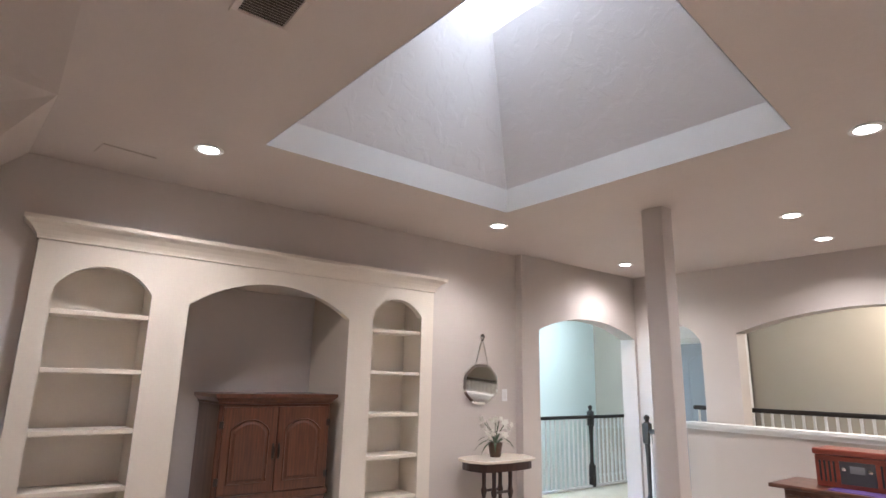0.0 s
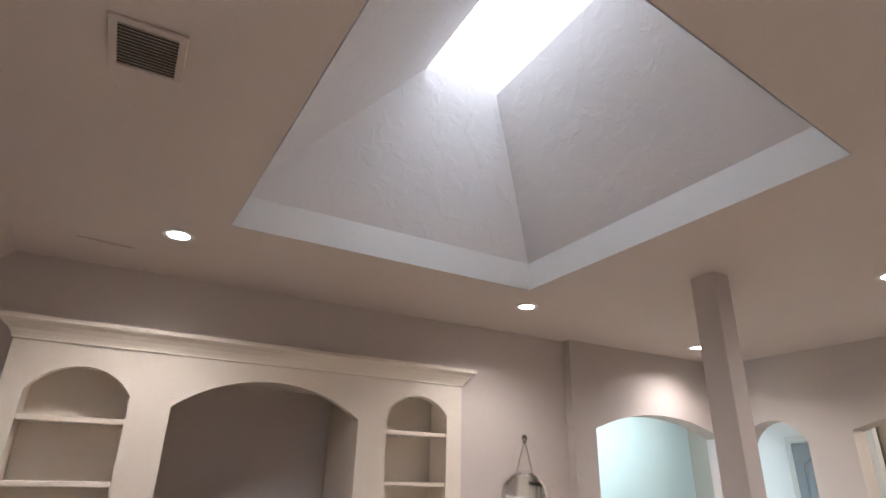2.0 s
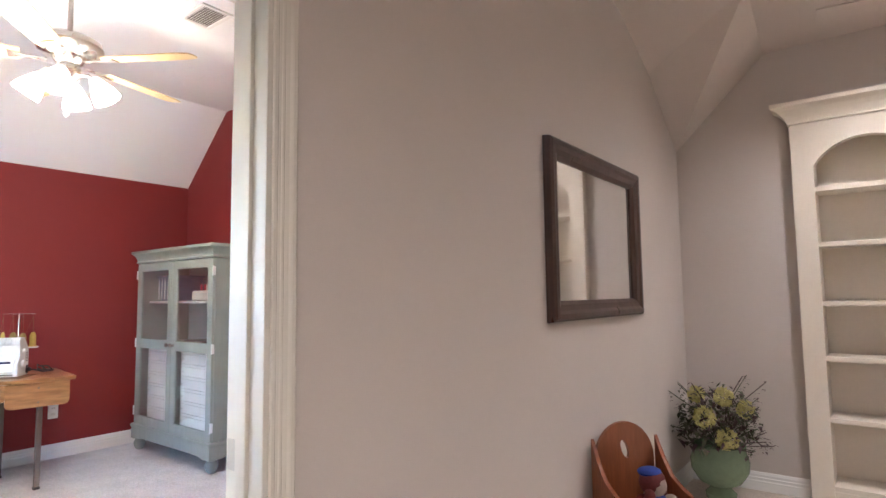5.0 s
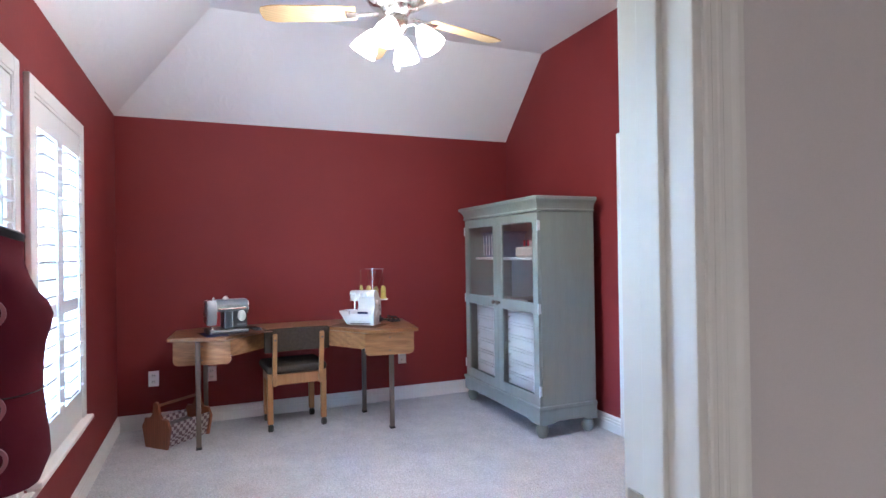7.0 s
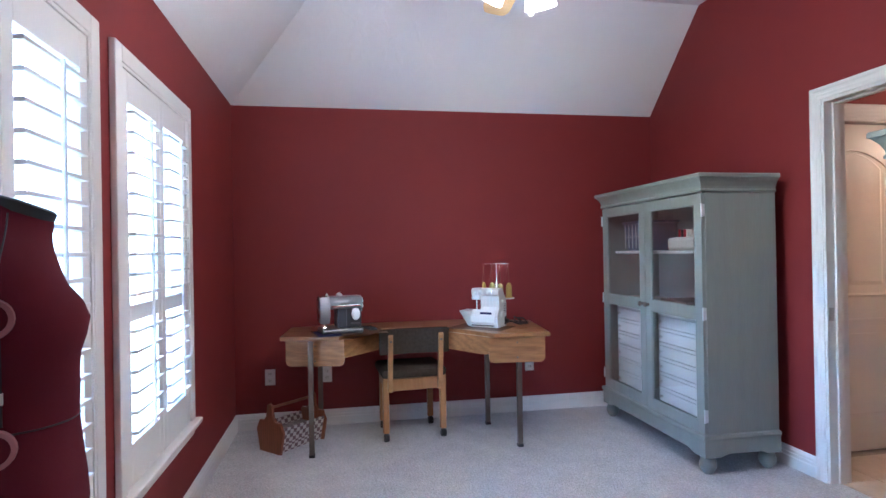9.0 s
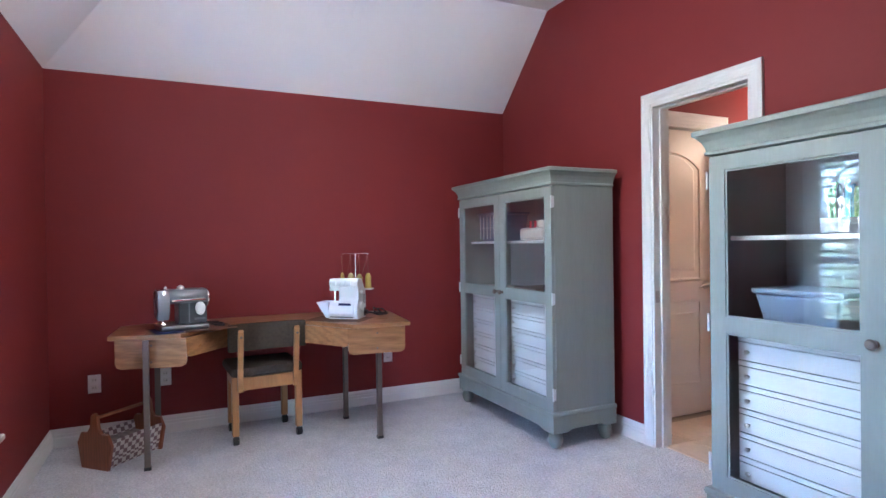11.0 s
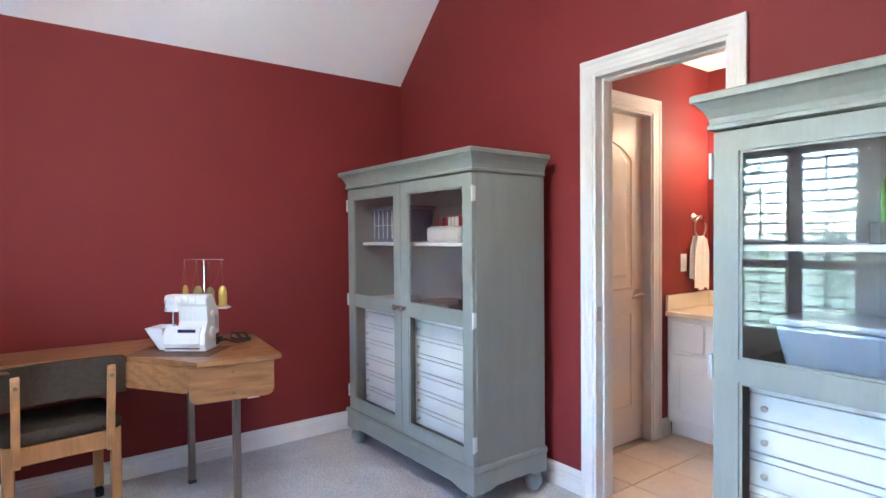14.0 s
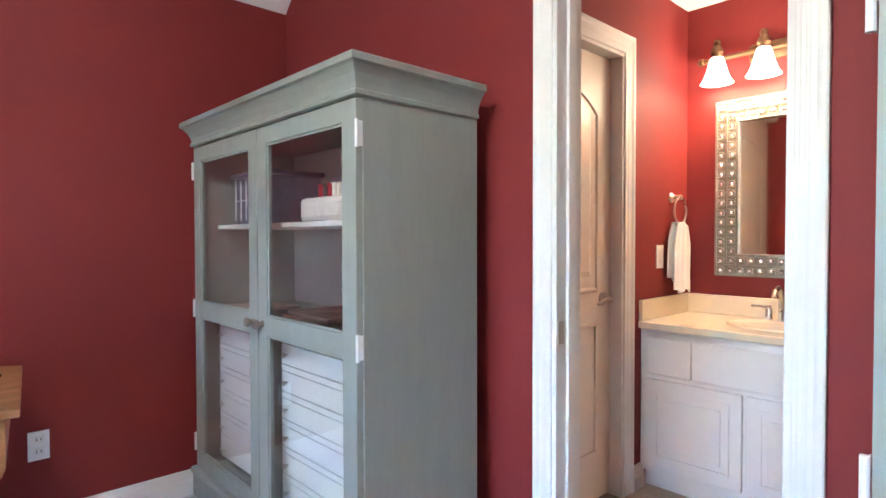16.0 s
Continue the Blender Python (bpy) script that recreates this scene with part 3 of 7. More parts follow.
box(bm, XE + 0.045, XE + 0.085, DY1 - 0.027, DY1 - 0.016, 0, HEAD, 0.002)
box(bm, XE + 0.045, XE + 0.085, DY0 + 0.016, DY0 + 0.027, 0, HEAD, 0.002)
box(bm, XE - 0.006, LX + 0.006, DY0 + 0.016, DY1 - 0.016, HEAD - 0.016, HEAD + 0.001, 0.002)
jamb = structure("door_2", bm, M_TRIM2, "white painted jamb of the sewing room doorway", "door frame")
boxpart("strike_plate", M_STEEL, jamb, XE + 0.004, XE + 0.034, DY1 - 0.019, DY1 - 0.0155, 0.88, 0.95, 0.0, "nickel strike plate")
bm = bmesh.new()
casing(bm, M_BATHW, 0.125, 0.93, HEAD, 0.085, False)
structure("trim_closet_door_casing", bm, M_TRIM, "cream-lit white casing round the bathroom closet door", "door casing")
bm = bmesh.new()
box(bm, BXW - 0.126, BXW + 0.004, 0.915, 0.931, 0, HEAD, 0.002)
box(bm, BXW - 0.126, BXW + 0.004, 0.126, 0.915, HEAD - 0.016, HEAD + 0.001, 0.002)
structure("door_3", bm, M_TRIM, "white jamb of the closet door", "door frame")

bm = bmesh.new()
baseboard(bm, M_SEWW, YS, 0)
baseboard(bm, M_SOUTH, XW, XE)
baseboard(bm, M_NORTH, XW, DX0 - 0.068)
baseboard(bm, M_NORTH, DX1 + 0.068, XE)
baseboard(bm, M_SEWE, DY1 + 0.09, 0)
baseboard(bm, M_SEWE, YS, DY0 - 0.09)
structure("baseboard_sewing_room", bm, M_TRIM, "white moulded baseboard along the red walls", "baseboard")
bm = bmesh.new()
baseboard(bm, M_LIV, DY1 + 0.068, LY)
baseboard(bm, M_LIV, -5.2, DY0 - 0.068)
baseboard(bm, M_LNORTH, LX, BX0)
baseboard(bm, M_LNORTH, BX1, 3.62)
structure("baseboard_living_room", bm, M_TRIM, "white moulded baseboard along the taupe walls", "baseboard")
bm = bmesh.new()
baseboard(bm, M_BATHW, 1.02, 1.12)
structure("baseboard_bathroom", bm, M_TRIM, "white baseboard beside the vanity", "baseboard")
tb = bmesh.new()
box(tb, 0.003, 0.307, 0.003, 0.307, -0.0055, 0.0, 0)
tile_mesh = None
for i in range(5):
    for j in range(6):
        if tile_mesh is None:
            t0 = part("tile", tb, M_TILE, floor_bath)
            tile_mesh = t0.data
        else:
            t0 = new("tile", tile_mesh)
            t0.parent = floor_bath
        t0.location = (-4.07 + 0.31 * i, 0.0 + 0.31 * j - 0.02 if j else 0.07 - 0.0, 0)
        if j == 0:
            t0.scale = (1, 0.70, 1)


def panel_door(name, label, m, w, h, mat, handle=True, flip=False):
    """A moulded two-panel door with an eyebrow top panel; hinge at u=0, face towards -y."""
    d = thing(name, label, "door", m)
    boxpart("leaf", mat, d, 0, w, 0, 0.035, 0.012, h, 0.002)
    s = 0.11
    for side in (-1, 1):
        y0 = -0.004 if side < 0 else 0.035
        bm = bmesh.new()
        top = arc(s, w - s, h - 0.27, 0.11, 12)
        outer = [(w - s, 0.95), (s, 0.95)] + top
        mid = sum(u for u, v in outer) / len(outer), sum(v for u, v in outer) / len(outer)
        def ringpts(k):
            return [(mid[0] + (u - mid[0]) * k[0], mid[1] + (v - mid[1]) * k[1]) for u, v in outer]
        for a, b, t in (((1, 1), (0.93, 0.965), 0.007), ((0.80, 0.90), (0.0, 0.0), 0.006)):
            pa, pb = ringpts(a), ringpts(b)
            n = len(pa)
            ya, yb = (0.0 - 0.001, -t) if side < 0 else (0.036, 0.035 + t)
            A = [bm.verts.new((u, ya, v)) for u, v in pa]
            if b[0] > 0:
                B = [bm.verts.new((u, yb, v)) for u, v in ringpts(((a[0] + b[0]) / 2, (a[1] + b[1]) / 2))]
                C = [bm.verts.new((u, ya, v)) for u, v in pb]
                for P, Q in ((A, B), (B, C)):
                    for i in range(n):
                        bm.faces.new((P[i], P[(i + 1) % n], Q[(i + 1) % n], Q[i]))
            else:
                B = [bm.verts.new((u, yb, v)) for u, v in ringpts((0.74, 0.87))]
                for i in range(n):
                    bm.faces.new((A[i], A[(i + 1) % n], B[(i + 1) % n], B[i]))
                f = bm.faces.new(B)
        part("upper_panel", bm, mat, d)
        bm = bmesh.new()
        ya = -0.006 if side < 0 else 0.035
        for x0, x1, z0, z1 in ((s, w - s, 0.22, 0.24), (s, w - s, 0.80, 0.82), (s, s + 0.02, 0.24, 0.80), (w - s - 0.02, w - s, 0.24, 0.80), (s + 0.07, w - s - 0.07, 0.31, 0.73)):
            box(bm, x0, x1, ya, ya + 0.006, z0, z1, 0.0025)
        part("lower_panel", bm, mat, d)
    if handle:
        for side in (-1, 1):
            yy = 0 if side < 0 else 0.035
            bm = bmesh.new()
            lathe(bm, [(0.0, 0), (0.032, 0), (0.03, 0.008), (0.014, 0.012), (0.011, 0.045), (0.0, 0.05)], (w - 0.065, yy, 0.92), 16, Matrix.Rotation(radians(90 * (1 if side < 0 else -1)), 3, "X"))
            tube(bm, [(w - 0.065, yy + side * 0.045, 0.92), (w - 0.11, yy + side * 0.05, 0.925), (w - 0.15, yy + side * 0.05, 0.918), (w - 0.175, yy + side * 0.046, 0.905)], [0.010, 0.009, 0.008, 0.006])
            part("door_handle", bm, M_STEEL, d, "nickel lever handle", True)
    return d


# hidden wall just behind the closet door, added to block outdoor light
bm = bmesh.new()
box(bm, BXW - 0.19, BXW - 0.131, 0.125, 1.08, -0.05, 2.36)
structure("wall_closet_back", bm, M_TAUPE, "added wall close behind the closet door, blocking outdoor light")
# closet door, face towards the bathroom (+x), hinge away from the vanity
panel_door("closet_door", "closed cream-painted panel door with a nickel lever in the bathroom", Matrix(((0, -1, 0, BXW - 0.055), (1, 0, 0, 0.128), (0, 0, 1, 0), (0, 0, 0, 1))), 0.786, HEAD - 0.02, M_DOOR)
# the room's own door, swung wide open towards the window
panel_door("room_door", "white panel door with a lever, swung wide open", pose(XE - 0.03, DY0 + 0.0, 0, 0, 0, 180 + 17.8), 0.79, HEAD - 0.02, M_TRIM)


def shutter_window(name, x0, x1):
    w = tagged(new(name), "white plantation-shuttered window with open louvres", "window", kind="structure")
    y = YS
    bm = bmesh.new()
    cw = 0.062
    for a, b, z0, z1 in ((x0 - cw, x0, WZ0 - 0.02, WZ1 + cw), (x1, x1 + cw, WZ0 - 0.02, WZ1 + cw), (x0, x1, WZ1, WZ1 + cw)):
        box(bm, a, b, y + 0.001, y + 0.024, z0, z1, 0.004)
    for a, b, z0, z1 in ((x0, x0 + 0.012, WZ0, WZ1), (x1 - 0.012, x1, WZ0, WZ1), (x0, x1, WZ1 - 0.012, WZ1)):
        box(bm, a, b, y - 0.15, y + 0.02, z0, z1)
    part("window_frame", bm, M_SHUT, w)
    bm = bmesh.new()
    box(bm, x0 - cw - 0.02, x1 + cw + 0.02, y - 0.15, y + 0.055, WZ0 - 0.045, WZ0 - 0.02, 0.006)
    box(bm, x0 - cw, x1 + cw, y, y + 0.018, WZ0 - 0.10, WZ0 - 0.045, 0.004)
    part("window_sill", bm, M_SHUT, w)
    bm = bmesh.new()
    box(bm, x0 + 0.012, x1 - 0.012, y - 0.118, y - 0.114, WZ0, WZ1 - 0.012)
    pane = part("pane", bm, M_WGLASS, w)
    pane.visible_shadow = False
    bm = bmesh.new()
    box(bm, x0 + 0.012, x1 - 0.012, y - 0.13, y - 0.10, 1.20, 1.24, 0.003)
    part("sash_rail", bm, M_SHUT, w)
    mid = (x0 + x1) / 2
    for a, b in ((x0 + 0.014, mid - 0.002), (mid + 0.002, x1 - 0.014)):
        st = 0.05
        bm = bmesh.new()
        zb, zt = WZ0 - 0.018, WZ1 - 0.014
        for q in ((a, a + st, zb, zt), (b - st, b, zb, zt), (a + st, b - st, zb, zb + 0.15), (a + st, b - st, zt - 0.11, zt), (a + st, b - st, 1.04, 1.10)):
            box(bm, q[0], q[1], y - 0.012, y + 0.016, q[2], q[3], 0.003)
        panel = part("shutter_panel", bm, M_SHUT, w)
        lou = None
        for z0, z1, n in ((zb + 0.15, 1.04, 6), (1.10, zt - 0.11, 10)):
            p = (z1 - z0) / n
            for k in range(n):
                if lou is None:
                    bm = bmesh.new()
                    L = (b - a - 2 * st) / 2 - 0.002
                    prof = [(-0.036, -0.0045), (-0.036, 0.0045), (-0.030, 0.0065), (0.030, 0.0065), (0.036, 0.005), (0.036, -0.005), (0.030, -0.0065), (-0.030, -0.0065)]
                    A = [bm.verts.new((-L, u, v)) for u, v in prof]
                    B = [bm.verts.new((L, u, v)) for u, v in prof]
                    for i in range(8):
                        bm.faces.new((A[i], A[(i + 1) % 8], B[(i + 1) % 8], B[i]))
                    bm.faces.new(A[::-1])
                    bm.faces.new(B)
                    o = part("louvre", bm, M_SHUT, panel)
                    lou = o.data
                else:
                    o = new("louvre", lou)
                    o.parent = panel
                o.matrix_basis = pose((a + b) / 2, y + 0.002, z0 + p * (k + 0.5), 3, 0, 0)
        bm = bmesh.new()
        box(bm, (a + b) / 2 - 0.006, (a + b) / 2 + 0.006, y + 0.042, y + 0.052, zb + 0.18, zt - 0.14, 0.002)
        part("tilt_rod", bm, M_SHUT, panel)
    return w


for k, (a, b) in enumerate(WINDOWS):
    shutter_window("window_%d" % (k + 1), a, b)

# skylight glazing; the pane itself glows in place of daylight from above
bm = bmesh.new()
box(bm, SKYTOP[0] - 0.02, SKYTOP[1] + 0.02, SKYTOP[2] - 0.02, SKYTOP[3] + 0.02, SKYTOP[4] + 0.35, SKYTOP[4] + 0.36)
M_SKYGLASS = glow("glowing_opal_skylight", (0.90, 0.95, 1.0), 0.105)
structure("window_skylight", bm, M_SKYGLASS, "opal skylight dome, its own glow standing in for daylight", "skylight")


# ---- outdoors, seen between the louvres ----
M_GRASS = material("lawn_grass", (0.16, 0.18, 0.10), 0.9, vary=0.2, grain=30, blotch=2, bump=0.05)
M_BARK = material("tree_bark", (0.12, 0.09, 0.065), 0.9, vary=0.2, grain=40, blotch=8, bump=0.08)
M_LEAF = material("tree_leaf", (0.06, 0.105, 0.045), 0.55, vary=0.2, grain=10, blotch=3, bump=0)
bm = bmesh.new()
for q in [[(-400, -400), (400, -400), (400, 400), (-400, 400)]]:
    bm.faces.new([bm.verts.new((x, y, -3.1)) for x, y in q])
structure("ground", bm, M_GRASS, "green lawn around the house", "ground")
rng = random.Random(5)
for tx, ty, h in ((-6.0, -15, 7.5), (-1.6, -14, 7.0), (3.2, -17, 8.5), (-12, -18, 8.0)):
    tree = thing("tree", "leafy green garden tree outside the window", "tree", pose(tx, ty, -3.1), "garden trees")
    bm = bmesh.new()
    tube(bm, [(0, 0, 0), (0.1, 0.05, h * 0.25), (0.0, 0.15, h * 0.5), (0.1, 0.1, h * 0.85)], [0.24, 0.19, 0.13, 0.03], 10)
    for k in range(9):
        a, z = rng.uniform(0, 6.28), h * rng.uniform(0.25, 0.7)
        L = rng.uniform(1.2, 2.4)
        tube(bm, [(0.03, 0.08, z), (L * 0.5 * math.cos(a), L * 0.5 * math.sin(a), z + 0.5), (L * math.cos(a), L * math.sin(a), z + 1.1)], [0.08, 0.05, 0.015], 6)
    part("trunk", bm, M_BARK, tree, smooth=True)
    bm = bmesh.new()
    for k in range(150):
        a, z = rng.uniform(0, 6.28), rng.uniform(0.18, 1.0)
        r = math.sqrt(rng.random()) * 2.6 * (1.15 - z) ** 0.5
        c = Vector((r * math.cos(a), r * math.sin(a), z * h))
        for q in range(48):
            p = c + Vector([rng.gauss(0, 0.30) for _ in range(3)])
            rot = Euler((rng.uniform(0, 6), rng.uniform(0, 6), rng.uniform(0, 6))).to_matrix()
            s = rng.uniform(0.045, 0.09)
            bm.faces.new([bm.verts.new(p + rot @ Vector(v)) for v in ((-s, 0, 0), (0, -s * 0.45, 0.02), (s, 0, 0), (0, s * 0.45, 0.02))])
    part("crown", bm, M_LEAF, tree)


# ---- sewing room things ----
def crown_mesh(bm, x0, x1, yf, yb, z, profile):
    """A moulding round three sides; profile of (out, up)."""
    rings = [[bm.verts.new(p) for p in ((x0 - o, yb, z + h), (x0 - o, yf - o, z + h), (x1 + o, yf - o, z + h), (x1 + o, yb, z + h))] for o, h in profile]
    for a, b in zip(rings, rings[1:]):
        for i in range(4):
            bm.faces.new((a[i], a[(i + 1) % 4], b[(i + 1) % 4], b[i]))
    bm.faces.new(rings[-1])
    bm.faces.new(rings[0][::-1])


CROWN = [(0.0, 0.0), (0.010, 0.004), (0.010, 0.014), (0.005, 0.02), (0.008, 0.035), (0.018, 0.058), (0.034, 0.078), (0.043, 0.083), (0.043, 0.10), (0.038, 0.105)]
CW, CD, CZ0, CZ1 = 0.603, 0.468, 0.215, 1.585


def cabinet():
    c = thing("storage_cabinet", "grey-blue painted cabinet with glazed doors, white drawers and bun feet", "cabinet", group="pair of painted cabinets")
    t = 0.022
    boxpart("side_panel", M_CAB, c, -CW, -CW + t, 0.022, CD, CZ0, CZ1, 0)
    boxpart("side_panel", M_CAB, c, CW - t, CW, 0.022, CD, CZ0, CZ1, 0)
    boxpart("top_board", M_CAB, c, -CW, CW, 0.022, CD, CZ1, CZ1 + 0.03, 0)
    boxpart("bottom_board", M_CAB, c, -CW + t, CW - t, 0.03, CD, CZ0, CZ0 + 0.03, 0)
    bm = bmesh.new()
    box(bm, -CW + t, CW - t, CD - 0.014, CD, CZ0 + 0.03, CZ1)
    part("back_panel", bm, M_CABIN, c, "pale grey inner back panel")
    bm = bmesh.new()
    box(bm, -CW + t, CW - t, 0.05, CD - 0.014, 0.875, 0.90)
    box(bm, -0.012, 0.012, 0.05, CD - 0.014, CZ0 + 0.03, 0.875)
    part("middle_board", bm, M_CAB, c)
    bm = bmesh.new()
    crown_mesh(bm, -CW, CW, 0.0, CD, CZ1 - 0.005, CROWN)
    part("crown", bm, M_CAB, c, "stepped crown moulding")
    bm = bmesh.new()
    crown_mesh(bm, -CW, CW, 0.0, CD, 0.195, [(0.0, 0.03), (0.016, 0.026), (0.020, 0.012), (0.016, 0.0)][::-1])
    def apron(u0, u1, z1, foot):
        return [(u0, z1), (u0, 0.10), (u0 + foot * 0.7, 0.10), (u0 + foot * 0.85, 0.108), (u0 + foot, 0.116), (u1 - foot, 0.116), (u1 - foot * 0.85, 0.108), (u1 - foot * 0.7, 0.10), (u1, 0.10), (u1, z1)]
    prism(bm, apron(-CW - 0.012, CW + 0.012, 0.196, 0.16), lambda u, v: (u, -0.012, v), (0, 0.02, 0))
    for x in (-CW - 0.012, CW - 0.008):
        prism(bm, apron(0.008, CD, 0.196, 0.12), lambda u, v, x=x: (x, u, v), (0.02, 0, 0))
    part("base", bm, M_CAB, c, "shaped plinth with bracket ends")
    foot = None
    for x in (-CW + 0.038, CW - 0.038):
        for y in (0.038, CD - 0.05):
            if foot is None:
                bm = bmesh.new()
                lathe(bm, [(0.022, 0), (0.03, 0.008), (0.044, 0.035), (0.047, 0.055), (0.04, 0.08), (0.028, 0.09), (0.036, 0.095), (0.036, 0.11), (0.02, 0.112)], seg=18)
                o = part("foot", bm, M_CAB, c, "turned bun foot", True)
                foot = o.data
            else:
                o = new("foot", foot)
                o.parent = c
            o.location = (x, y, 0)
    for x0, x1 in ((-CW + 0.028, -0.004), (0.004, CW - 0.028)):
        boxpart("shelf", M_DRAWER, c, x0, x1, 0.09, CD - 0.02, 1.235, 1.253, 0.002, "white shelf board")
        dm = None
        hts = [0.268, 0.365, 0.462, 0.559, 0.656, 0.753]
        for z in hts:
            if dm is None:
                bm = bmesh.new()
                W = x1 - x0 - 0.05
                box(bm, -W / 2 + 0.004, W / 2 - 0.004, 0.011, 0.30, 0.012, 0.060, 0.0)
                box(bm, -W / 2 + 0.001, W / 2 - 0.001, -0.008, 0.010, 0.002, 0.0715, 0.002)
                d = part("drawer", bm, M_DRAWER, c, "white-washed flat drawer")
                bm = bmesh.new()
                lathe(bm, [(0.004, 0), (0.004, 0.008), (0.009, 0.012), (0.0095, 0.017), (0.005, 0.021)], seg=12, m=Matrix.Rotation(radians(90), 3, "X"))
                k0 = part("knob", bm, M_STEEL, d, "small round knob", True)
                k0.location = (-W / 2 + 0.045, -0.008, 0.037)
                rb = bmesh.new()
                box(rb, -W / 2, W / 2, -0.008, 0.30, 0.0753, 0.0945, 0.0015)
                rail0 = part("drawer_rail", rb, M_DRAWER, c)
                k1 = new("knob", k0.data)
                k1.parent, k1.location = d, (W / 2 - 0.045, -0.008, 0.037)
                dm = d
            else:
                d = new("drawer", dm.data)
                d.parent = c
                rail0 = new("drawer_rail", rail0.data)
                rail0.parent = c
                for kx in (-W / 2 + 0.045, W / 2 - 0.045):
                    k1 = new("knob", k0.data)
                    k1.parent, k1.location = d, (kx, -0.008, 0.037)
            d.location = rail0.location = ((x0 + x1) / 2 + (0.012 if x0 < 0 else -0.012), 0.085, z)
    for s in (-1, 1):
        a, b = (-CW + 0.004, -0.002) if s < 0 else (0.002, CW - 0.004)
        st, z0, z1 = 0.066, CZ0 + 0.008, CZ1 - 0.01
        bm = bmesh.new()
        grid_frame(bm, [a, a + st, b - st, b], [z0, z0 + 0.065, 0.868, 0.930, z1 - 0.058, z1], [(1, 1), (1, 3)], 0.0, 0.021)
        d = part("door", bm, M_CAB, c, "glazed frame door")
        for zz0, zz1 in ((z0 + 0.068, 0.865), (0.933, z1 - 0.061)):
            bm = bmesh.new()
            box(bm, a + st + 0.002, b - st - 0.002, 0.009, 0.012, zz0, zz1)
            g = part("pane", bm, M_GLASS, d, "clear glass pane")
            bm = bmesh.new()
            u0, u1, v0, v1 = a + st + 0.0005, b - st - 0.0005, zz0 - 0.0025, zz1 + 0.0025
            grid_frame(bm, [u0, u0 + 0.008, u1 - 0.008, u1], [v0, v0 + 0.008, v1 - 0.008, v1], [(1, 1)], 0.004, 0.0085)
            part("glazing_bead", bm, M_CAB, d)
            g.visible_shadow = False
        bm = bmesh.new()
        lathe(bm, [(0.012, 0), (0.009, 0.004), (0.008, 0.012), (0.016, 0.019), (0.018, 0.026), (0.013, 0.033), (0.004, 0.035)], (-0.034 if s < 0 else 0.034, 0, 0.904), 16, Matrix.Rotation(radians(90), 3, "X"))
        part("knob", bm, M_LEG, d, "dark pewter knob", True)
        for zz in (0.33, 0.90, 1.48):
            bm = bmesh.new()
            x = s * CW
            tube(bm, [(x + s * 0.003, -0.002, zz - 0.037), (x + s * 0.003, -0.002, zz + 0.037)], 0.0055, 8)
            box(bm, min(x, x + s * 0.002), max(x, x + s * 0.002), -0.002, 0.018, zz - 0.034, zz + 0.034)
            part("hinge", bm, M_LID, d, "pale nickel butt hinge")
    return c


cab1 = cabinet()
CAB1, CAB2 = pose(-4.608, -0.565, 0), pose(-2.238, -0.602, 0, 0, 0, -0.2)
cab1.matrix_basis = CAB1
cab2 = copy_thing(cab1, CAB2 @ Matrix.Diagonal((1.07, 1, 1, 1)))
cab1["label"] = "grey-blue cabinet with glazed doors standing in the room corner"
cab2["label"] = "grey-blue cabinet with glazed doors beside the bathroom doorway"

# what the cabinets hold
M_SMOKE = material("smoky_frosted_plastic", (0.20, 0.24, 0.34), 0.3, vary=0.12, grain=40, blotch=16)
M_TUB = material("frosted_blue_plastic", (0.24, 0.31, 0.40), 0.3, vary=0.04)
M_QUILT = material("pale_quilted_fabric", (0.62, 0.58, 0.54), 0.9, vary=0.08, grain=60, blotch=30, bump=0.05)
M_SPOOLR = material("red_thread", (0.35, 0.01, 0.03), 0.7, vary=0.1)
M_SPOOLW = material("white_thread", (0.72, 0.66, 0.58), 0.7, vary=0.05)
M_GREEN = material("bright_green_plastic", (0.16, 0.36, 0.08), 0.4, vary=0.1)
M_MAG = material("printed_magazine_paper", (0.28, 0.22, 0.19), 0.5, vary=0.3, grain=40, blotch=14)
M_TEALP = material("teal_blue_card", (0.06, 0.33, 0.42), 0.5, vary=0.1)


def storage_tub(place, w, d, h, label, mat=None):
    t = thing("storage_tub", label, "storage tub", place)
    bm = bmesh.new()
    a = [bm.verts.new(p) for p in ((-w * .42, -d * .42, 0), (w * .42, -d * .42, 0), (w * .42, d * .42, 0), (-w * .42, d * .42, 0))]
    b = [bm.verts.new(p) for p in ((-w * .5, -d * .5, h), (w * .5, -d * .5, h), (w * .5, d * .5, h), (-w * .5, d * .5, h))]
    bm.faces.new(a[::-1])
    bm.faces.new(b)
    for i in range(4):
        bm.faces.new((a[i], a[(i + 1) % 4], b[(i + 1) % 4], b[i]))
    bmesh.ops.bevel(bm, geom=bm.edges[:], offset=0.012, segments=3, affect="EDGES", profile=0.5)
    part("tub", bm, mat or M_TUB, t)
    boxpart("lid", M_SMOKE if mat is M_SMOKE else (mat or M_TUB), t, -w * .53, w * .53, -d * .53, d * .53, h, h + 0.02, 0.006, "snap-on lid")
    return t


def spool_row(place, colors, label):
    s = thing("thread_spools", label, "thread spools", place)
    for k, m in enumerate(colors):
        bm = bmesh.new()
        lathe(bm, [(0.013, 0), (0.013, 0.004), (0.011, 0.006), (0.011, 0.046), (0.013, 0.048), (0.013, 0.052)], (0.03 * k, 0, 0), 12)
        part("spool", bm, m, s, smooth=True)
    return s


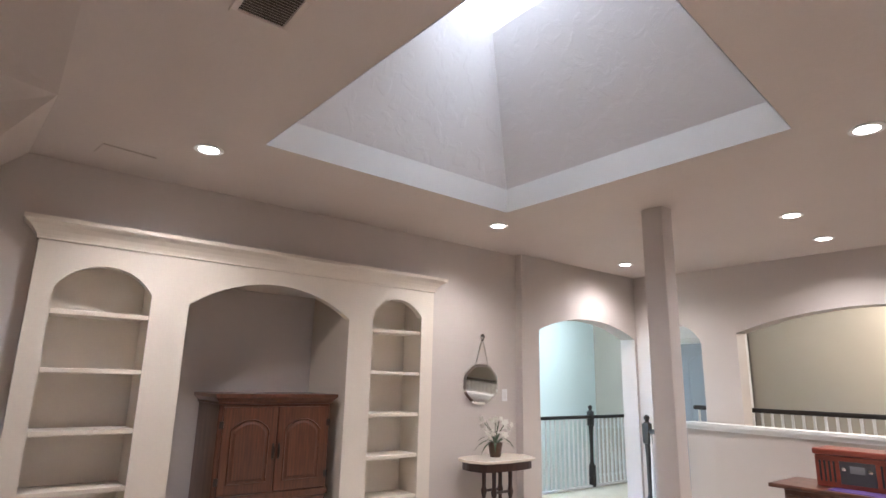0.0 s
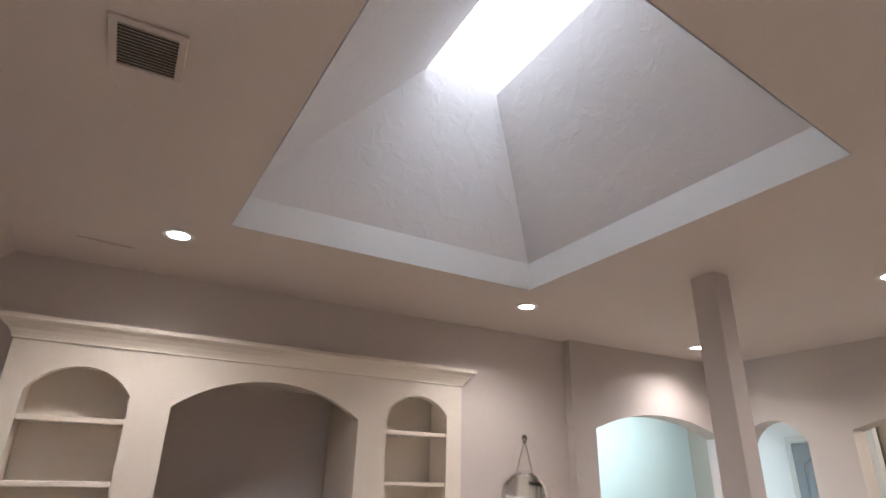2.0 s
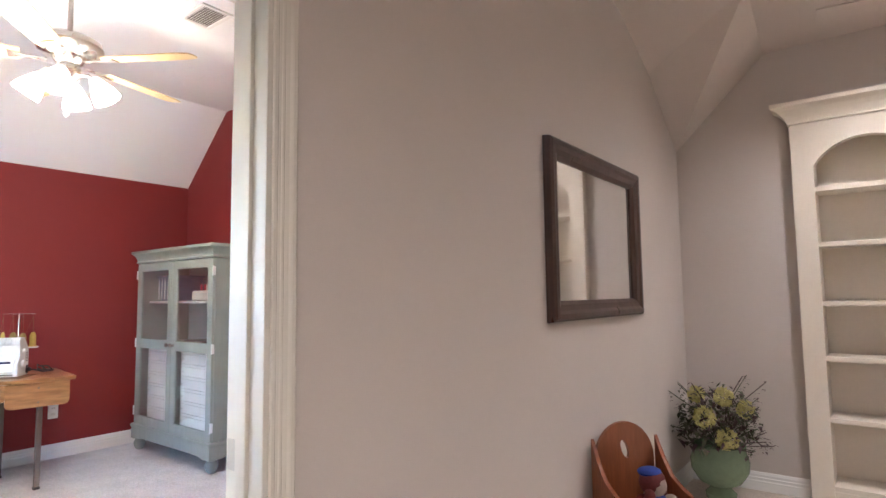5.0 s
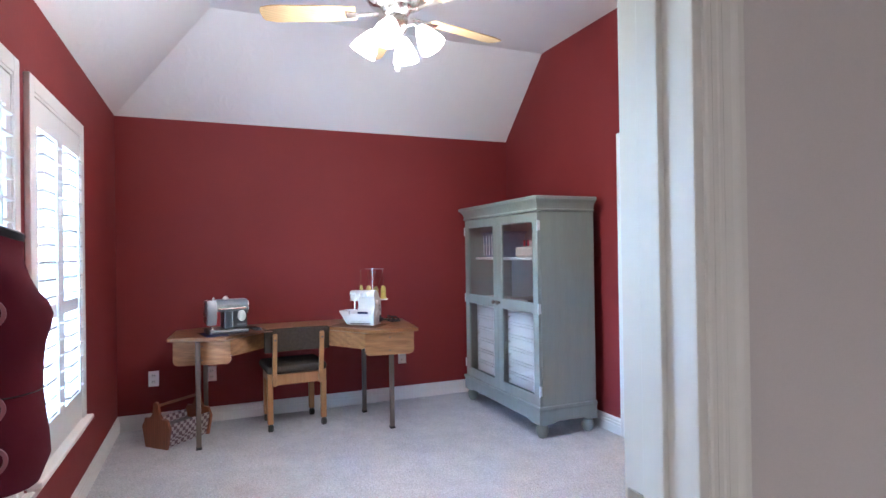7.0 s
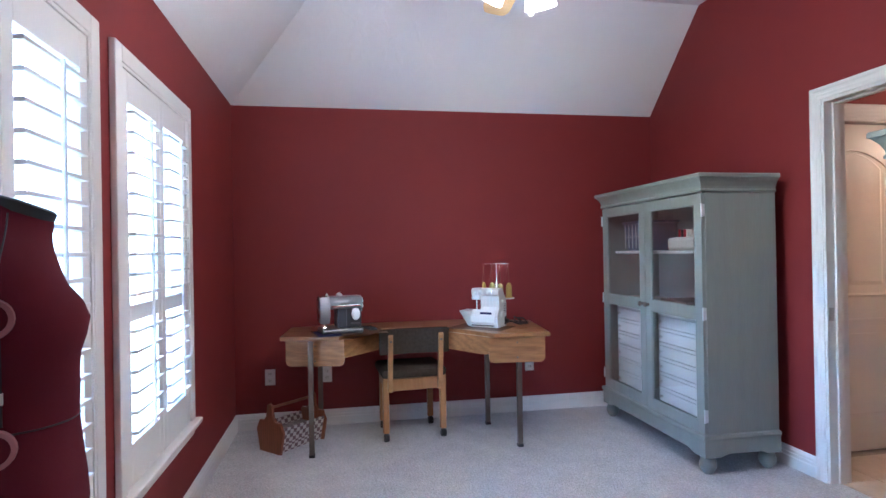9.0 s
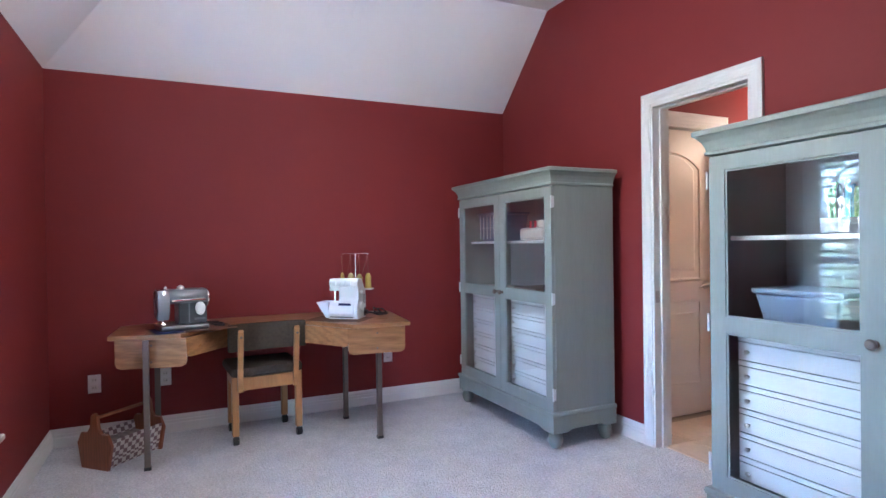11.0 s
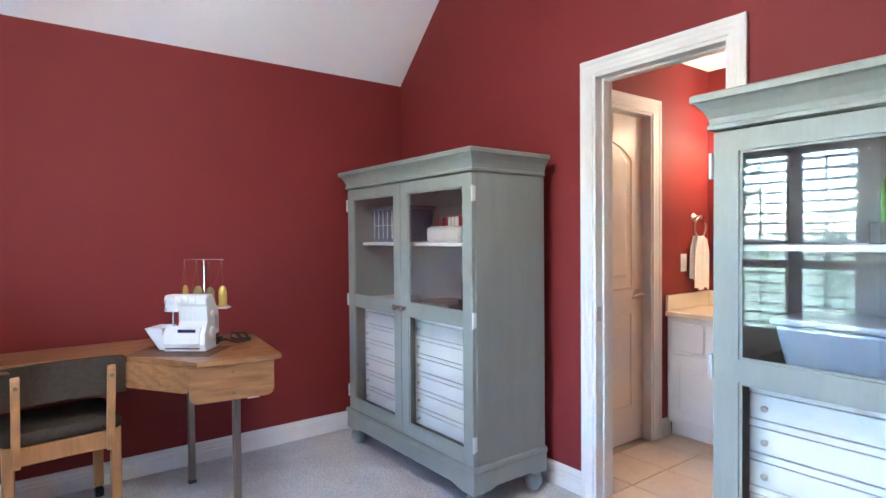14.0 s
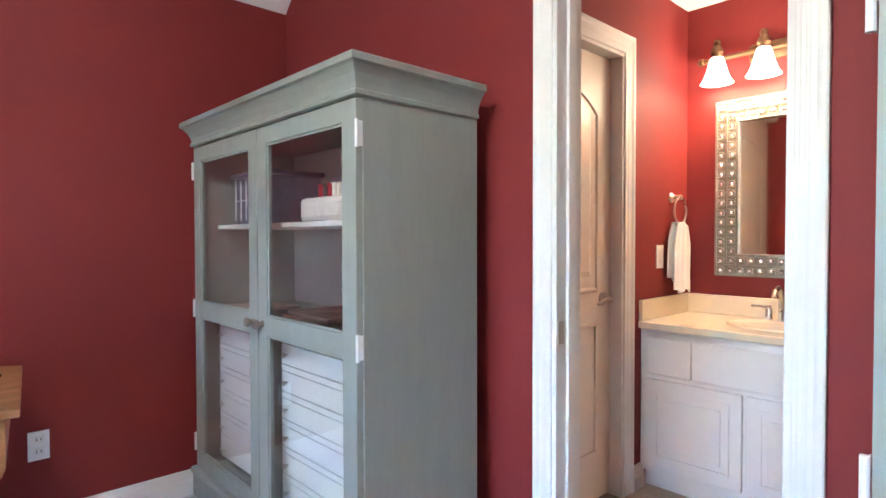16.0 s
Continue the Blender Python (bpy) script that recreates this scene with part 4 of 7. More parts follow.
SH1, FL1 = 1.2535, 0.9005
tbx = storage_tub(CAB1 @ pose(-0.412, 0.282, SH1), 0.34, 0.25, 0.20, "frosted blue plastic sewing-thread box on a cabinet shelf", M_SMOKE)
for k in range(6):
    boxpart("divider", M_LID, tbx, -0.135 + 0.052 * k, -0.131 + 0.052 * k, -0.128, -0.122, 0.02, 0.19, 0.001)
boxpart("divider", M_LID, tbx, -0.14, 0.14, -0.127, -0.121, 0.10, 0.105, 0.001)
bm = bmesh.new()
box(bm, -0.14, 0.14, -0.09, 0.09, 0, 0.085, 0.02)
o = tagged(part("quilted_box", bm, M_QUILT), "pale quilted fabric box on the cabinet shelf", "box")
o.matrix_basis = CAB1 @ pose(0.188, 0.222, SH1)
spool_row(CAB1 @ pose(0.088, 0.202, SH1 + 0.085), [M_SPOOLR, M_BLACK, M_SPOOLR, M_SPOOLW, M_SPOOLW, M_SPOOLW, M_SPOOLR], "red and white thread spools standing on the quilted box")
bm = bmesh.new()
box(bm, -0.11, 0.11, -0.012, 0.012, 0, 0.20, 0.002)
o = tagged(part("framed_board", bm, M_CABIN), "dark-edged board leaning inside the cabinet", "board")
o.matrix_basis = CAB1 @ pose(-0.062, 0.382, SH1, -8, 0, 0)
rng = random.Random(3)
for k in range(3):
    bm = bmesh.new()
    box(bm, -0.15, 0.15, -0.11, 0.11, 0, 0.012, 0.002)
    o = tagged(part("magazine", bm, M_MAG), "printed pattern magazine lying in the cabinet", "magazine", "magazines in the cabinet")
    o.matrix_basis = CAB1 @ pose(0.098 + 0.03 * k, 0.212, FL1 + 0.0125 * k, 0, 0, rng.uniform(-14, 14))
bm = bmesh.new()
box(bm, -0.14, 0.14, -0.10, 0.10, 0, 0.01, 0.002)
o = tagged(part("paper_stack", bm, M_QUILT), "loose cream papers on the cabinet board", "paper")
o.matrix_basis = CAB1 @ pose(-0.432, 0.222, FL1, 0, 0, 7)
bm = bmesh.new()
box(bm, -0.04, 0.04, -0.05, 0.05, 0, 0.07, 0.003)
box(bm, -0.015, 0.04, -0.05, 0.05, 0.0705, 0.16, 0.003)
o = tagged(part("black_box", bm, M_BLACK), "small black boxes stacked in the cabinet", "box")
o.matrix_basis = CAB1 @ pose(0.408, 0.152, FL1)
storage_tub(CAB2 @ pose(-0.358, 0.225, FL1), 0.33, 0.24, 0.125, "pale blue plastic tub on the cabinet board")
cup = thing("marker_holder", "green and black marker pens in a holder", "pen holder", CAB2 @ pose(-0.238, 0.225, SH1))
for k in range(10):
    bm = bmesh.new()
    x, y = 0.03 * (k % 5) - 0.06, 0.035 * (k // 5)
    lathe(bm, [(0.009, 0), (0.009, 0.10), (0.010, 0.101), (0.010, 0.15 + 0.012 * (k % 3)), (0.006, 0.17 + 0.012 * (k % 3))], (x, y, 0), 10)
    part("pen", bm, (M_GREEN, M_BLACK, M_TEALP, M_GREEN, M_BLACK)[k % 5], cup)
bm = bmesh.new()
box(bm, -0.09, 0.09, -0.02, 0.055, -0.0, 0.06, 0.004)
part("cup", bm, M_BLACK, cup)
storage_tub(CAB2 @ pose(0.242, 0.245, SH1), 0.30, 0.22, 0.09, "teal card box on the cabinet shelf", M_TEALP)
cup = thing("tool_rack", "black wire tool rack in the cabinet", "rack", CAB2 @ pose(0.092, 0.165, FL1))
bm = bmesh.new()
box(bm, -0.06, 0.06, -0.03, 0.03, 0, 0.05, 0.004)
part("tray", bm, M_BLACK, cup)
bm = bmesh.new()
tube(bm, [(-0.055, 0, 0.05), (-0.055, 0, 0.16), (-0.04, 0, 0.18), (0.04, 0, 0.18), (0.055, 0, 0.16), (0.055, 0, 0.05)], 0.005)
for z in (0.08, 0.11, 0.14):
    tube(bm, [(-0.055, 0, z), (0.055, 0, z)], 0.003)
part("wire_frame", bm, M_BLACK, cup)
bm = bmesh.new()
lathe(bm, [(0.03, 0), (0.036, 0.14), (0.038, 0.145), (0.038, 0.15)], seg=16)
o = tagged(part("red_cup", bm, M_SPOOLR, smooth=True), "red plastic cup in the cabinet", "cup")
o.matrix_basis = CAB2 @ pose(0.282, 0.165, FL1)

# sewing desk
desk = thing("sewing_desk", "oak laminate corner sewing desk with angled wings and metal legs", "desk")
DT = [(-4.885, -2.935), (-4.79, -2.565), (-5.10, -2.31), (-5.04, -1.84), (-4.635, -1.60), (-4.60, -1.235), (-5.22, -1.16), (-5.43, -1.50), (-5.43, -2.62), (-5.33, -2.90)]
bm = bmesh.new()
prism(bm, DT, lambda u, v: (u, v, 0.722), (0, 0, 0.026), 0.004)
part("tabletop", bm, M_OAK, desk)
def wing_box(name, p, q, inward, drop, parent):
    """An apron board from p to q, with the lower corners rounded."""
    p, q = Vector((*p, 0)), Vector((*q, 0))
    d = (q - p).normalized()
    L = (q - p).length
    n = Vector((-d.y, d.x, 0)) * inward
    r = 0.03
    prof = [(0, 0.722), (0, 0.722 - drop + r), (r * 0.3, 0.722 - drop + r * 0.3), (r, 0.722 - drop), (L - r, 0.722 - drop), (L - r * 0.3, 0.722 - drop + r * 0.3), (L, 0.722 - drop + r), (L, 0.722)]
    bm = bmesh.new()
    prism(bm, prof, lambda u, v: p + d * u + Vector((0, 0, v)), n * 0.018)
    return part(name, bm, M_OAK, parent)
def inset(p, k=0.03):
    c = Vector((-5.08, -2.07))
    v = Vector(p) - c
    return tuple(c + v * (1 - k / v.length))
pts = [inset(p, 0.035) for p in DT]
for i, drop in ((0, 0.165), (1, 0.115), (2, 0.10), (3, 0.115), (4, 0.165), (5, 0.13), (8, 0.13)):
    wing_box("apron", pts[i], pts[(i + 1) % len(pts)], 1, drop, desk)
for x, y in ((-4.80, -2.742), (-4.697, -1.417), (-5.20, -1.50), (-5.25, -2.70)):
    bm = bmesh.new()
    box(bm, x - 0.016, x + 0.016, y - 0.016, y + 0.016, 0.008, 0.722, 0.004)
    leg = part("leg", bm, M_LEG, desk, "square brown metal leg")
    bm = bmesh.new()
    box(bm, x - 0.019, x + 0.019, y - 0.019, y + 0.019, 0, 0.018, 0.003)
    part("leg_cap", bm, M_BLACK, leg)
for p, q in ((0, 1), (4, 5)):
    a, b = Vector(pts[p]), Vector(pts[q])
    for h in (0.685, 0.59):
        c = (a + b) / 2
        bm = bmesh.new()
        lathe(bm, [(0.006, 0), (0.006, 0.004), (0.002, 0.006)], (c.x + 0.001, c.y, h), 10, Matrix.Rotation(radians(90), 3, "Y"))
        part("screw_cap", bm, M_LEG, desk)

# the top isn't cut: flat dark sheets carry the shade of the machine openings
for nm, c, ang, w_, d_ in (("machine_well", (-4.985, -2.50), 12, 0.30, 0.46), ("machine_well", (-4.95, -1.60), -40, 0.26, 0.40)):
    bm = bmesh.new()
    box(bm, -w_ / 2, w_ / 2, -d_ / 2, d_ / 2, 0.7482, 0.7492, 0.0, pose(c[0], c[1], 0, 0, 0, ang))
    part(nm, bm, M_OAKDARK, desk, "flat dark sheet coloured as the shade in the machine opening")

# chair on castors, its back towards the room
ch = thing("sewing_chair", "light oak chair with brown tweed seat on castors at the desk", "chair", pose(-5.145, -2.075, 0, 0, 0, 4) @ Matrix.Diagonal((1.03, 1.04, 1.02, 1)))
for x, y in ((0.14, -0.19), (0.14, 0.19), (-0.16, -0.17), (-0.16, 0.17)):
    bm = bmesh.new()
    box(bm, x - 0.02, x + 0.02, y - 0.02, y + 0.02, 0.055, 0.42, 0.006)
    leg = part("leg", bm, M_CHAIRW, ch)
    bm = bmesh.new()
    lathe(bm, [(0.006, -0.017), (0.022, -0.017), (0.026, -0.012), (0.026, 0.012), (0.022, 0.017), (0.006, 0.017)], (x + 0.01, y, 0.027), 16, Matrix.Rotation(radians(90), 3, "X"))
    box(bm, x - 0.012, x + 0.012, y - 0.012, y + 0.012, 0.03, 0.06, 0.003)
    part("castor", bm, M_BLACK, leg, "black twin castor", True)
bm = bmesh.new()
for q in ((0.125, 0.155, -0.18, 0.18), (-0.175, -0.145, -0.16, 0.16)):
    box(bm, q[0], q[1], q[2], q[3], 0.33, 0.41, 0.004)
for y in (-0.19, 0.175):
    box(bm, -0.16, 0.14, y, y + 0.018, 0.34, 0.41, 0.003)
part("seat_frame", bm, M_CHAIRW, ch)
bm = bmesh.new()
box(bm, -0.22, 0.17, -0.215, 0.215, 0.412, 0.475, 0.024)
part("seat", bm, M_FABRIC, ch, "brown tweed seat pad", True)
for y in (-0.165, 0.165):
    bm = bmesh.new()
    prism(bm, [(0.155, 0.33), (0.185, 0.33), (0.235, 0.70), (0.225, 0.715), (0.208, 0.705)], lambda u, v, y=y: (u, y - 0.015, v), (0, 0.03, 0), 0.003)
    post = part("back_post", bm, M_CHAIRW, ch)
    for u, v in ((0.224, 0.67), (0.174, 0.37)):
        bm = bmesh.new()
        lathe(bm, [(0.008, 0), (0.008, 0.003), (0.003, 0.005)], (u + 0.008, y, v), 10, Matrix.Rotation(radians(90), 3, "Y"))
        part("screw_cap", bm, M_LEG, post)
bm = bmesh.new()
n = 10
P = []
for k in range(n + 1):
    yy = -0.23 + 0.46 * k / n
    P.append((0.205 - 0.03 * math.cos(math.pi * (k / n - 0.5)), yy))
outline = P + [(x - 0.032, y) for x, y in P[::-1]]
prism(bm, outline, lambda u, v: (u - 0.02, v, 0.575), (0.0, 0, 0.165), 0.010)
part("backrest", bm, M_FABRIC, ch, "curved brown tweed back pad", True)

# vintage sewing machine, grey and black
M_MGREY = material("silver_grey_enamel", (0.36, 0.37, 0.39), 0.25, metal=0.5, vary=0.03)
M_MARM = material("mid_grey_enamel", (0.20, 0.205, 0.22), 0.3, metal=0.4, vary=0.03)
M_MDARK = material("dark_grey_enamel", (0.055, 0.055, 0.06), 0.3, vary=0.04)
M_NAVY = material("navy_felt", (0.015, 0.02, 0.10), 0.9, vary=0.1)
sm = thing("sewing_machine", "vintage grey and black metal sewing machine set in the desk", "sewing machine", pose(-5.0, -2.56, 0.748, 0, 0, 12) @ Matrix.Diagonal((1.25, 0.82, 1.18, 1)))
boxpart("bed", M_MDARK, sm, -0.085, 0.085, -0.16, 0.17, 0.0, 0.03, 0.012)
boxpart("pillar", M_MDARK, sm, -0.05, 0.050, -0.03, 0.165, 0.03, 0.15, 0.008)
boxpart("front_plate", M_MGREY, sm, 0.0502, 0.0535, 0.036, 0.044, 0.034, 0.135, 0.001, "silver edge strip")
bm = bmesh.new()
prism(bm, [(-0.056, 0.135), (0.054, 0.135), (0.060, 0.15), (0.054, 0.188), (0.036, 0.204), (-0.036, 0.204), (-0.054, 0.19), (-0.058, 0.15)], lambda u, v: (u, -0.10, v), (0, 0.272, 0), 0.006)
part("arm", bm, M_MARM, sm, "mid-grey arm", True)
bm = bmesh.new()
prism(bm, [(-0.034, 0.062), (0.040, 0.055), (0.054, 0.10), (0.062, 0.14), (0.060, 0.18), (0.046, 0.204), (-0.044, 0.204), (-0.058, 0.18), (-0.056, 0.12)], lambda u, v: (u, -0.172, v), (0, 0.085, 0), 0.012)
part("head", bm, M_MGREY, sm, "rounded silver head", True)
bm = bmesh.new()
tube(bm, [(0.0, -0.125, 0.02), (0, -0.125, 0.07)], 0.006)
tube(bm, [(0.015, -0.13, 0.035), (0.015, -0.13, 0.09)], 0.008)
box(bm, -0.015, 0.03, -0.14, -0.11, 0.031, 0.037, 0.002)
part("needle_bar", bm, M_CHROME, sm, "chrome needle bar and foot")
bm = bmesh.new()
lathe(bm, [(0.01, 0), (0.042, 0), (0.046, 0.006), (0.046, 0.018), (0.03, 0.024), (0.012, 0.028)], (0.0, 0.165, 0.155), 24, Matrix.Rotation(radians(-90), 3, "X"))
part("hand_wheel", bm, M_CHROME, sm, "chrome hand wheel", True)
bm = bmesh.new()
lathe(bm, [(0.01, 0), (0.034, 0), (0.034, 0.01), (0.02, 0.016), (0.006, 0.018)], (0.050, 0.115, 0.105), 20, Matrix.Rotation(radians(90), 3, "Y"))
part("stitch_dial", bm, M_WHITEP, sm, "white stitch dial", True)
bm = bmesh.new()
lathe(bm, [(0.012, 0), (0.022, 0.002), (0.024, 0.016), (0.008, 0.026)], (0.0, 0.0, 0.198), 16)
lathe(bm, [(0.006, 0), (0.012, 0.006), (0.004, 0.018)], (0.0, -0.10, 0.203), 12)
part("thread_guide", bm, M_WHITEP, sm, "cream top dials", True)
boxpart("badge", M_MGREY, sm, 0.0501, 0.0515, 0.075, 0.15, 0.048, 0.058, 0.0)
boxpart("trim_strip", M_CHROME, sm, 0.0602, 0.0625, -0.08, 0.15, 0.146, 0.156, 0.001, "chrome name strip")
boxpart("felt_mat", M_NAVY, sm, -0.06, 0.13, -0.20, -0.02, 0.0005, 0.004, 0.001, "navy cloth under the needle")
bm = bmesh.new()
tube(bm, [(-0.03, 0.18, 0.02), (-0.06, 0.25, 0.012), (-0.02, 0.31, 0.008), (0.04, 0.29, 0.008), (0.02, 0.23, 0.01), (-0.05, 0.22, 0.014), (-0.09, 0.30, 0.008)], 0.006, 6)
part("power_cord", bm, M_BLACK, sm, "black power cord")

# overlocker with four cones
M_MACH = material("ivory_machine_plastic", (0.72, 0.72, 0.71), 0.35, vary=0.015, bump=0.0)
sg = thing("overlock_machine", "white overlock sewing machine with four yellow thread cones", "sewing machine", pose(-4.985, -1.55, 0.748, 0, 0, -40) @ Matrix.Diagonal((1, 0.80, 1.12, 1)))
bm = bmesh.new()
side = [(0.068, 0.0), (0.078, 0.03), (0.074, 0.075), (0.050, 0.108), (0.042, 0.125), (0.046, 0.19), (0.058, 0.20), (0.058, 0.222), (0.044, 0.238), (-0.012, 0.238), (-0.050, 0.172), (-0.072, 0.160), (-0.076, 0.14), (-0.074, 0.0)]
prism(bm, side, lambda u, v: (u, -0.028, v), (0, 0.173, 0), 0.007)
body = part("body", bm, M_MACH, sg)
bm = bmesh.new()
prism(bm, [(0.058, 0.168), (0.060, 0.222), (0.046, 0.238), (-0.012, 0.238), (-0.040, 0.19), (-0.036, 0.168)], lambda u, v: (u, -0.115, v), (0, 0.088, 0), 0.008)
part("head", bm, M_MACH, sg, "overhanging needle head")
bm = bmesh.new()
prism(bm, [(0.070, 0.0), (0.080, 0.03), (0.076, 0.072), (0.055, 0.088), (-0.06, 0.088), (-0.07, 0.0)], lambda u, v: (u, -0.112, v), (0, 0.085, 0), 0.006)
part("bed", bm, M_MACH, sg, "white stitching bed")
bm = bmesh.new()
prism(bm, [(0.072, 0.016), (0.084, 0.034), (0.080, 0.078), (0.058, 0.108), (0.052, 0.104), (0.070, 0.075), (0.072, 0.034)], lambda u, v: (u, -0.104, v), (0, 0.218, 0), 0.003)
cover = part("looper_cover", bm, M_MACH, sg)
boxpart("badge", M_NAVY, cover, 0.0762, 0.0778, -0.02, 0.088, 0.0795, 0.0945, 0.0, "dark blue name bar")
boxpart("cover_gap", M_BLACK, sg, 0.0735, 0.0755, -0.10, 0.11, 0.010, 0.0155, 0.0)
bm = bmesh.new()
tube(bm, [(0.02, -0.085, 0.168), (0.02, -0.085, 0.115)], 0.004, 8)
tube(bm, [(0.035, -0.075, 0.168), (0.035, -0.075, 0.10)], 0.005, 8)
box(bm, 0.015, 0.060, -0.092, -0.062, 0.094, 0.101, 0.002)
tube(bm, [(0.062, -0.10, 0.215), (0.066, -0.105, 0.19), (0.060, -0.095, 0.172)], 0.003, 6)
part("needle_clamp", bm, M_CHROME, sg, "steel needle clamp and presser foot")
bm = bmesh.new()
for y in (-0.012, 0.018, 0.05, 0.082):
    box(bm, 0.0435, 0.0455, y - 0.0012, y + 0.0012, 0.128, 0.188)
part("thread_slots", bm, M_LID, sg, "shallow grey thread slots")
bm = bmesh.new()
# scrap bin, open at the top and leaning away from the bed
lo = [(-0.040, -0.150), (0.055, -0.150), (0.055, -0.118), (-0.040, -0.118)]
hi = [(-0.062, -0.225), (0.074, -0.225), (0.074, -0.120), (-0.062, -0.120)]
for k, (z0_, z1_) in ((0.0, (0.004, 0.098)), (0.006, (0.010, 0.098))):
    c0, c1 = ([bm.verts.new((x + (k if x < 0 else -k), y + (k if y < -0.13 else -k), z)) for x, y in q] for q, z in ((lo, z0_), (hi, z1_)))
    for i in range(4):
        bm.faces.new((c0[i], c0[(i + 1) % 4], c1[(i + 1) % 4], c1[i]))
    bm.faces.new(c0)
    if k == 0:
        rim = c1
for i in range(4):
    bm.faces.new((rim[i], rim[(i + 1) % 4], c1[(i + 1) % 4], c1[i]))
part("waste_tray", bm, M_LID, sg, "translucent scrap tray")
for y in (-0.065, -0.022, 0.022, 0.066):
    bm = bmesh.new()
    lathe(bm, [(0.010, 0), (0.019, 0.002), (0.0205, 0.008), (0.0205, 0.026), (0.019, 0.032), (0.010, 0.034)], (0.046, y - 0.017, 0.214), 18, Matrix.Rotation(radians(-90), 3, "X"))
    part("tension_dial", bm, M_LID, sg, "ribbed tension dial", True)
for x, z, r in ((0.008, 0.155, 0.014), (0.012, 0.075, 0.024)):
    bm = bmesh.new()
    lathe(bm, [(r * 0.6, 0), (r, 0.002), (r, 0.018), (r * 0.5, 0.022)], (x, 0.1445, z), 18, Matrix.Rotation(radians(-90), 3, "X"))
    part("side_knob", bm, M_MACH, sg, smooth=True)
bm = bmesh.new()
for k in range(6):
    box(bm, -0.062, -0.026, 0.1435, 0.1465, 0.087 + 0.010 * k, 0.091 + 0.010 * k)
part("side_vents", bm, M_BLACK, sg)
boxpart("power_socket", M_BLACK, sg, -0.066, -0.036, 0.1435, 0.148, 0.010, 0.062, 0.001)
boxpart("thread_stand", M_LID, sg, -0.135, -0.078, -0.12, 0.19, 0.165, 0.173, 0.003, "grey cone platform")
boxpart("stand_bracket", M_LID, sg, -0.12, -0.075, -0.03, 0.03, 0.0, 0.165, 0.003)
bm = bmesh.new()
tube(bm, [(-0.10, 0.04, 0.13), (-0.10, 0.04, 0.29)], 0.0042)
tube(bm, [(-0.10, 0.04, 0.29), (-0.10, 0.04, 0.385)], 0.0026)
tube(bm, [(-0.10, -0.09, 0.385), (-0.10, 0.17, 0.385)], 0.0009)
for k in range(4):
    tube(bm, [(-0.10, -0.085 + 0.08 * k, 0.385), (-0.095, -0.092 + 0.08 * k, 0.37), (-0.10, -0.078 + 0.08 * k, 0.362)], 0.0013, 5)
part("thread_mast", bm, M_CHROME, sg, "chrome telescopic thread mast")
M_CONE = material("yellow_thread", (0.55, 0.42, 0.10), 0.75, vary=0.06, grain=200, stretch=(1, 1, 12))
M_CONE2 = material("olive_gold_thread", (0.40, 0.32, 0.12), 0.75, vary=0.06, grain=200, stretch=(1, 1, 12))
M_FILAMENT = material("brown_sewing_thread", (0.22, 0.13, 0.07), 0.8, vary=0.05, bump=0)
for k, (m, r, h) in enumerate(((M_CONE, 0.016, 0.095), (M_CONE2, 0.026, 0.092), (M_CONE2, 0.025, 0.086), (M_CONE, 0.024, 0.092))):
    y = -0.085 + 0.08 * k
    bm = bmesh.new()
    lathe(bm, [(0.030, 0), (0.030, 0.005), (r, 0.007), (r, h * 0.72), (r * 0.94, h * 0.8), (r * 0.55, h * 0.97), (r * 0.3, h)], (-0.103, y, 0.174), 16)
    cone = part("thread_cone", bm, m, sg, smooth=True)
    bm = bmesh.new()
    tube(bm, [(-0.103, y, 0.174 + h), (-0.101, y + 0.002, 0.30), (-0.10, y, 0.372)], 0.0008, 4)
    tube(bm, [(-0.10, y, 0.372), (-0.02, y * 0.8 + 0.01, 0.245)], 0.0008, 4)
    part("thread", bm, M_FILAMENT, cone)
bm = bmesh.new()
tube(bm, [(-0.05, 0.15, 0.034), (-0.06, 0.20, 0.030), (-0.10, 0.25, 0.012), (-0.17, 0.25, 0.008), (-0.20, 0.20, 0.03), (-0.16, 0.17, 0.05), (-0.11, 0.20, 0.03), (-0.13, 0.27, 0.012), (-0.20, 0.28, 0.008), (-0.23, 0.22, 0.035), (-0.19, 0.19, 0.04), (-0.15, 0.23, 0.02), (-0.24, 0.26, 0.008)], 0.005, 6)
box(bm, -0.064, -0.038, 0.148, 0.175, 0.022, 0.046, 0.004)
part("power_cord", bm, M_BLACK, sg, "black power cord")

# wall sockets
def socket(name, m, label, slots=True):
    s = thing(name, label, "socket", m)
    boxpart("plate", M_WHITEP, s, -0.036, 0.036, 0, 0.006, -0.058, 0.058, 0.002)
    if slots:
        for z in (-0.024, 0.024):
            boxpart("outlet_face", M_TRIM, s, -0.017, 0.017, 0.0045, 0.008, z - 0.015, z + 0.015, 0.002)
            bm = bmesh.new()
            for x in (-0.007, 0.007):
                box(bm, x - 0.0015, x + 0.0015, 0.0078, 0.0083, z - 0.004, z + 0.006)
            part("slots", bm, M_BLACK, s)
    else:
        boxpart("rocker", M_TRIM, s, -0.016, 0.016, 0.0045, 0.009, -0.032, 0.032, 0.002)
    return s
for y in (-3.067, -2.66, -1.085):
    socket("wall_socket", Matrix(((0, 1, 0, XW + 0.0005), (1, 0, 0, y), (0, 0, 1, 0.375), (0, 0, 0, 1))), "white double wall socket on the red wall")

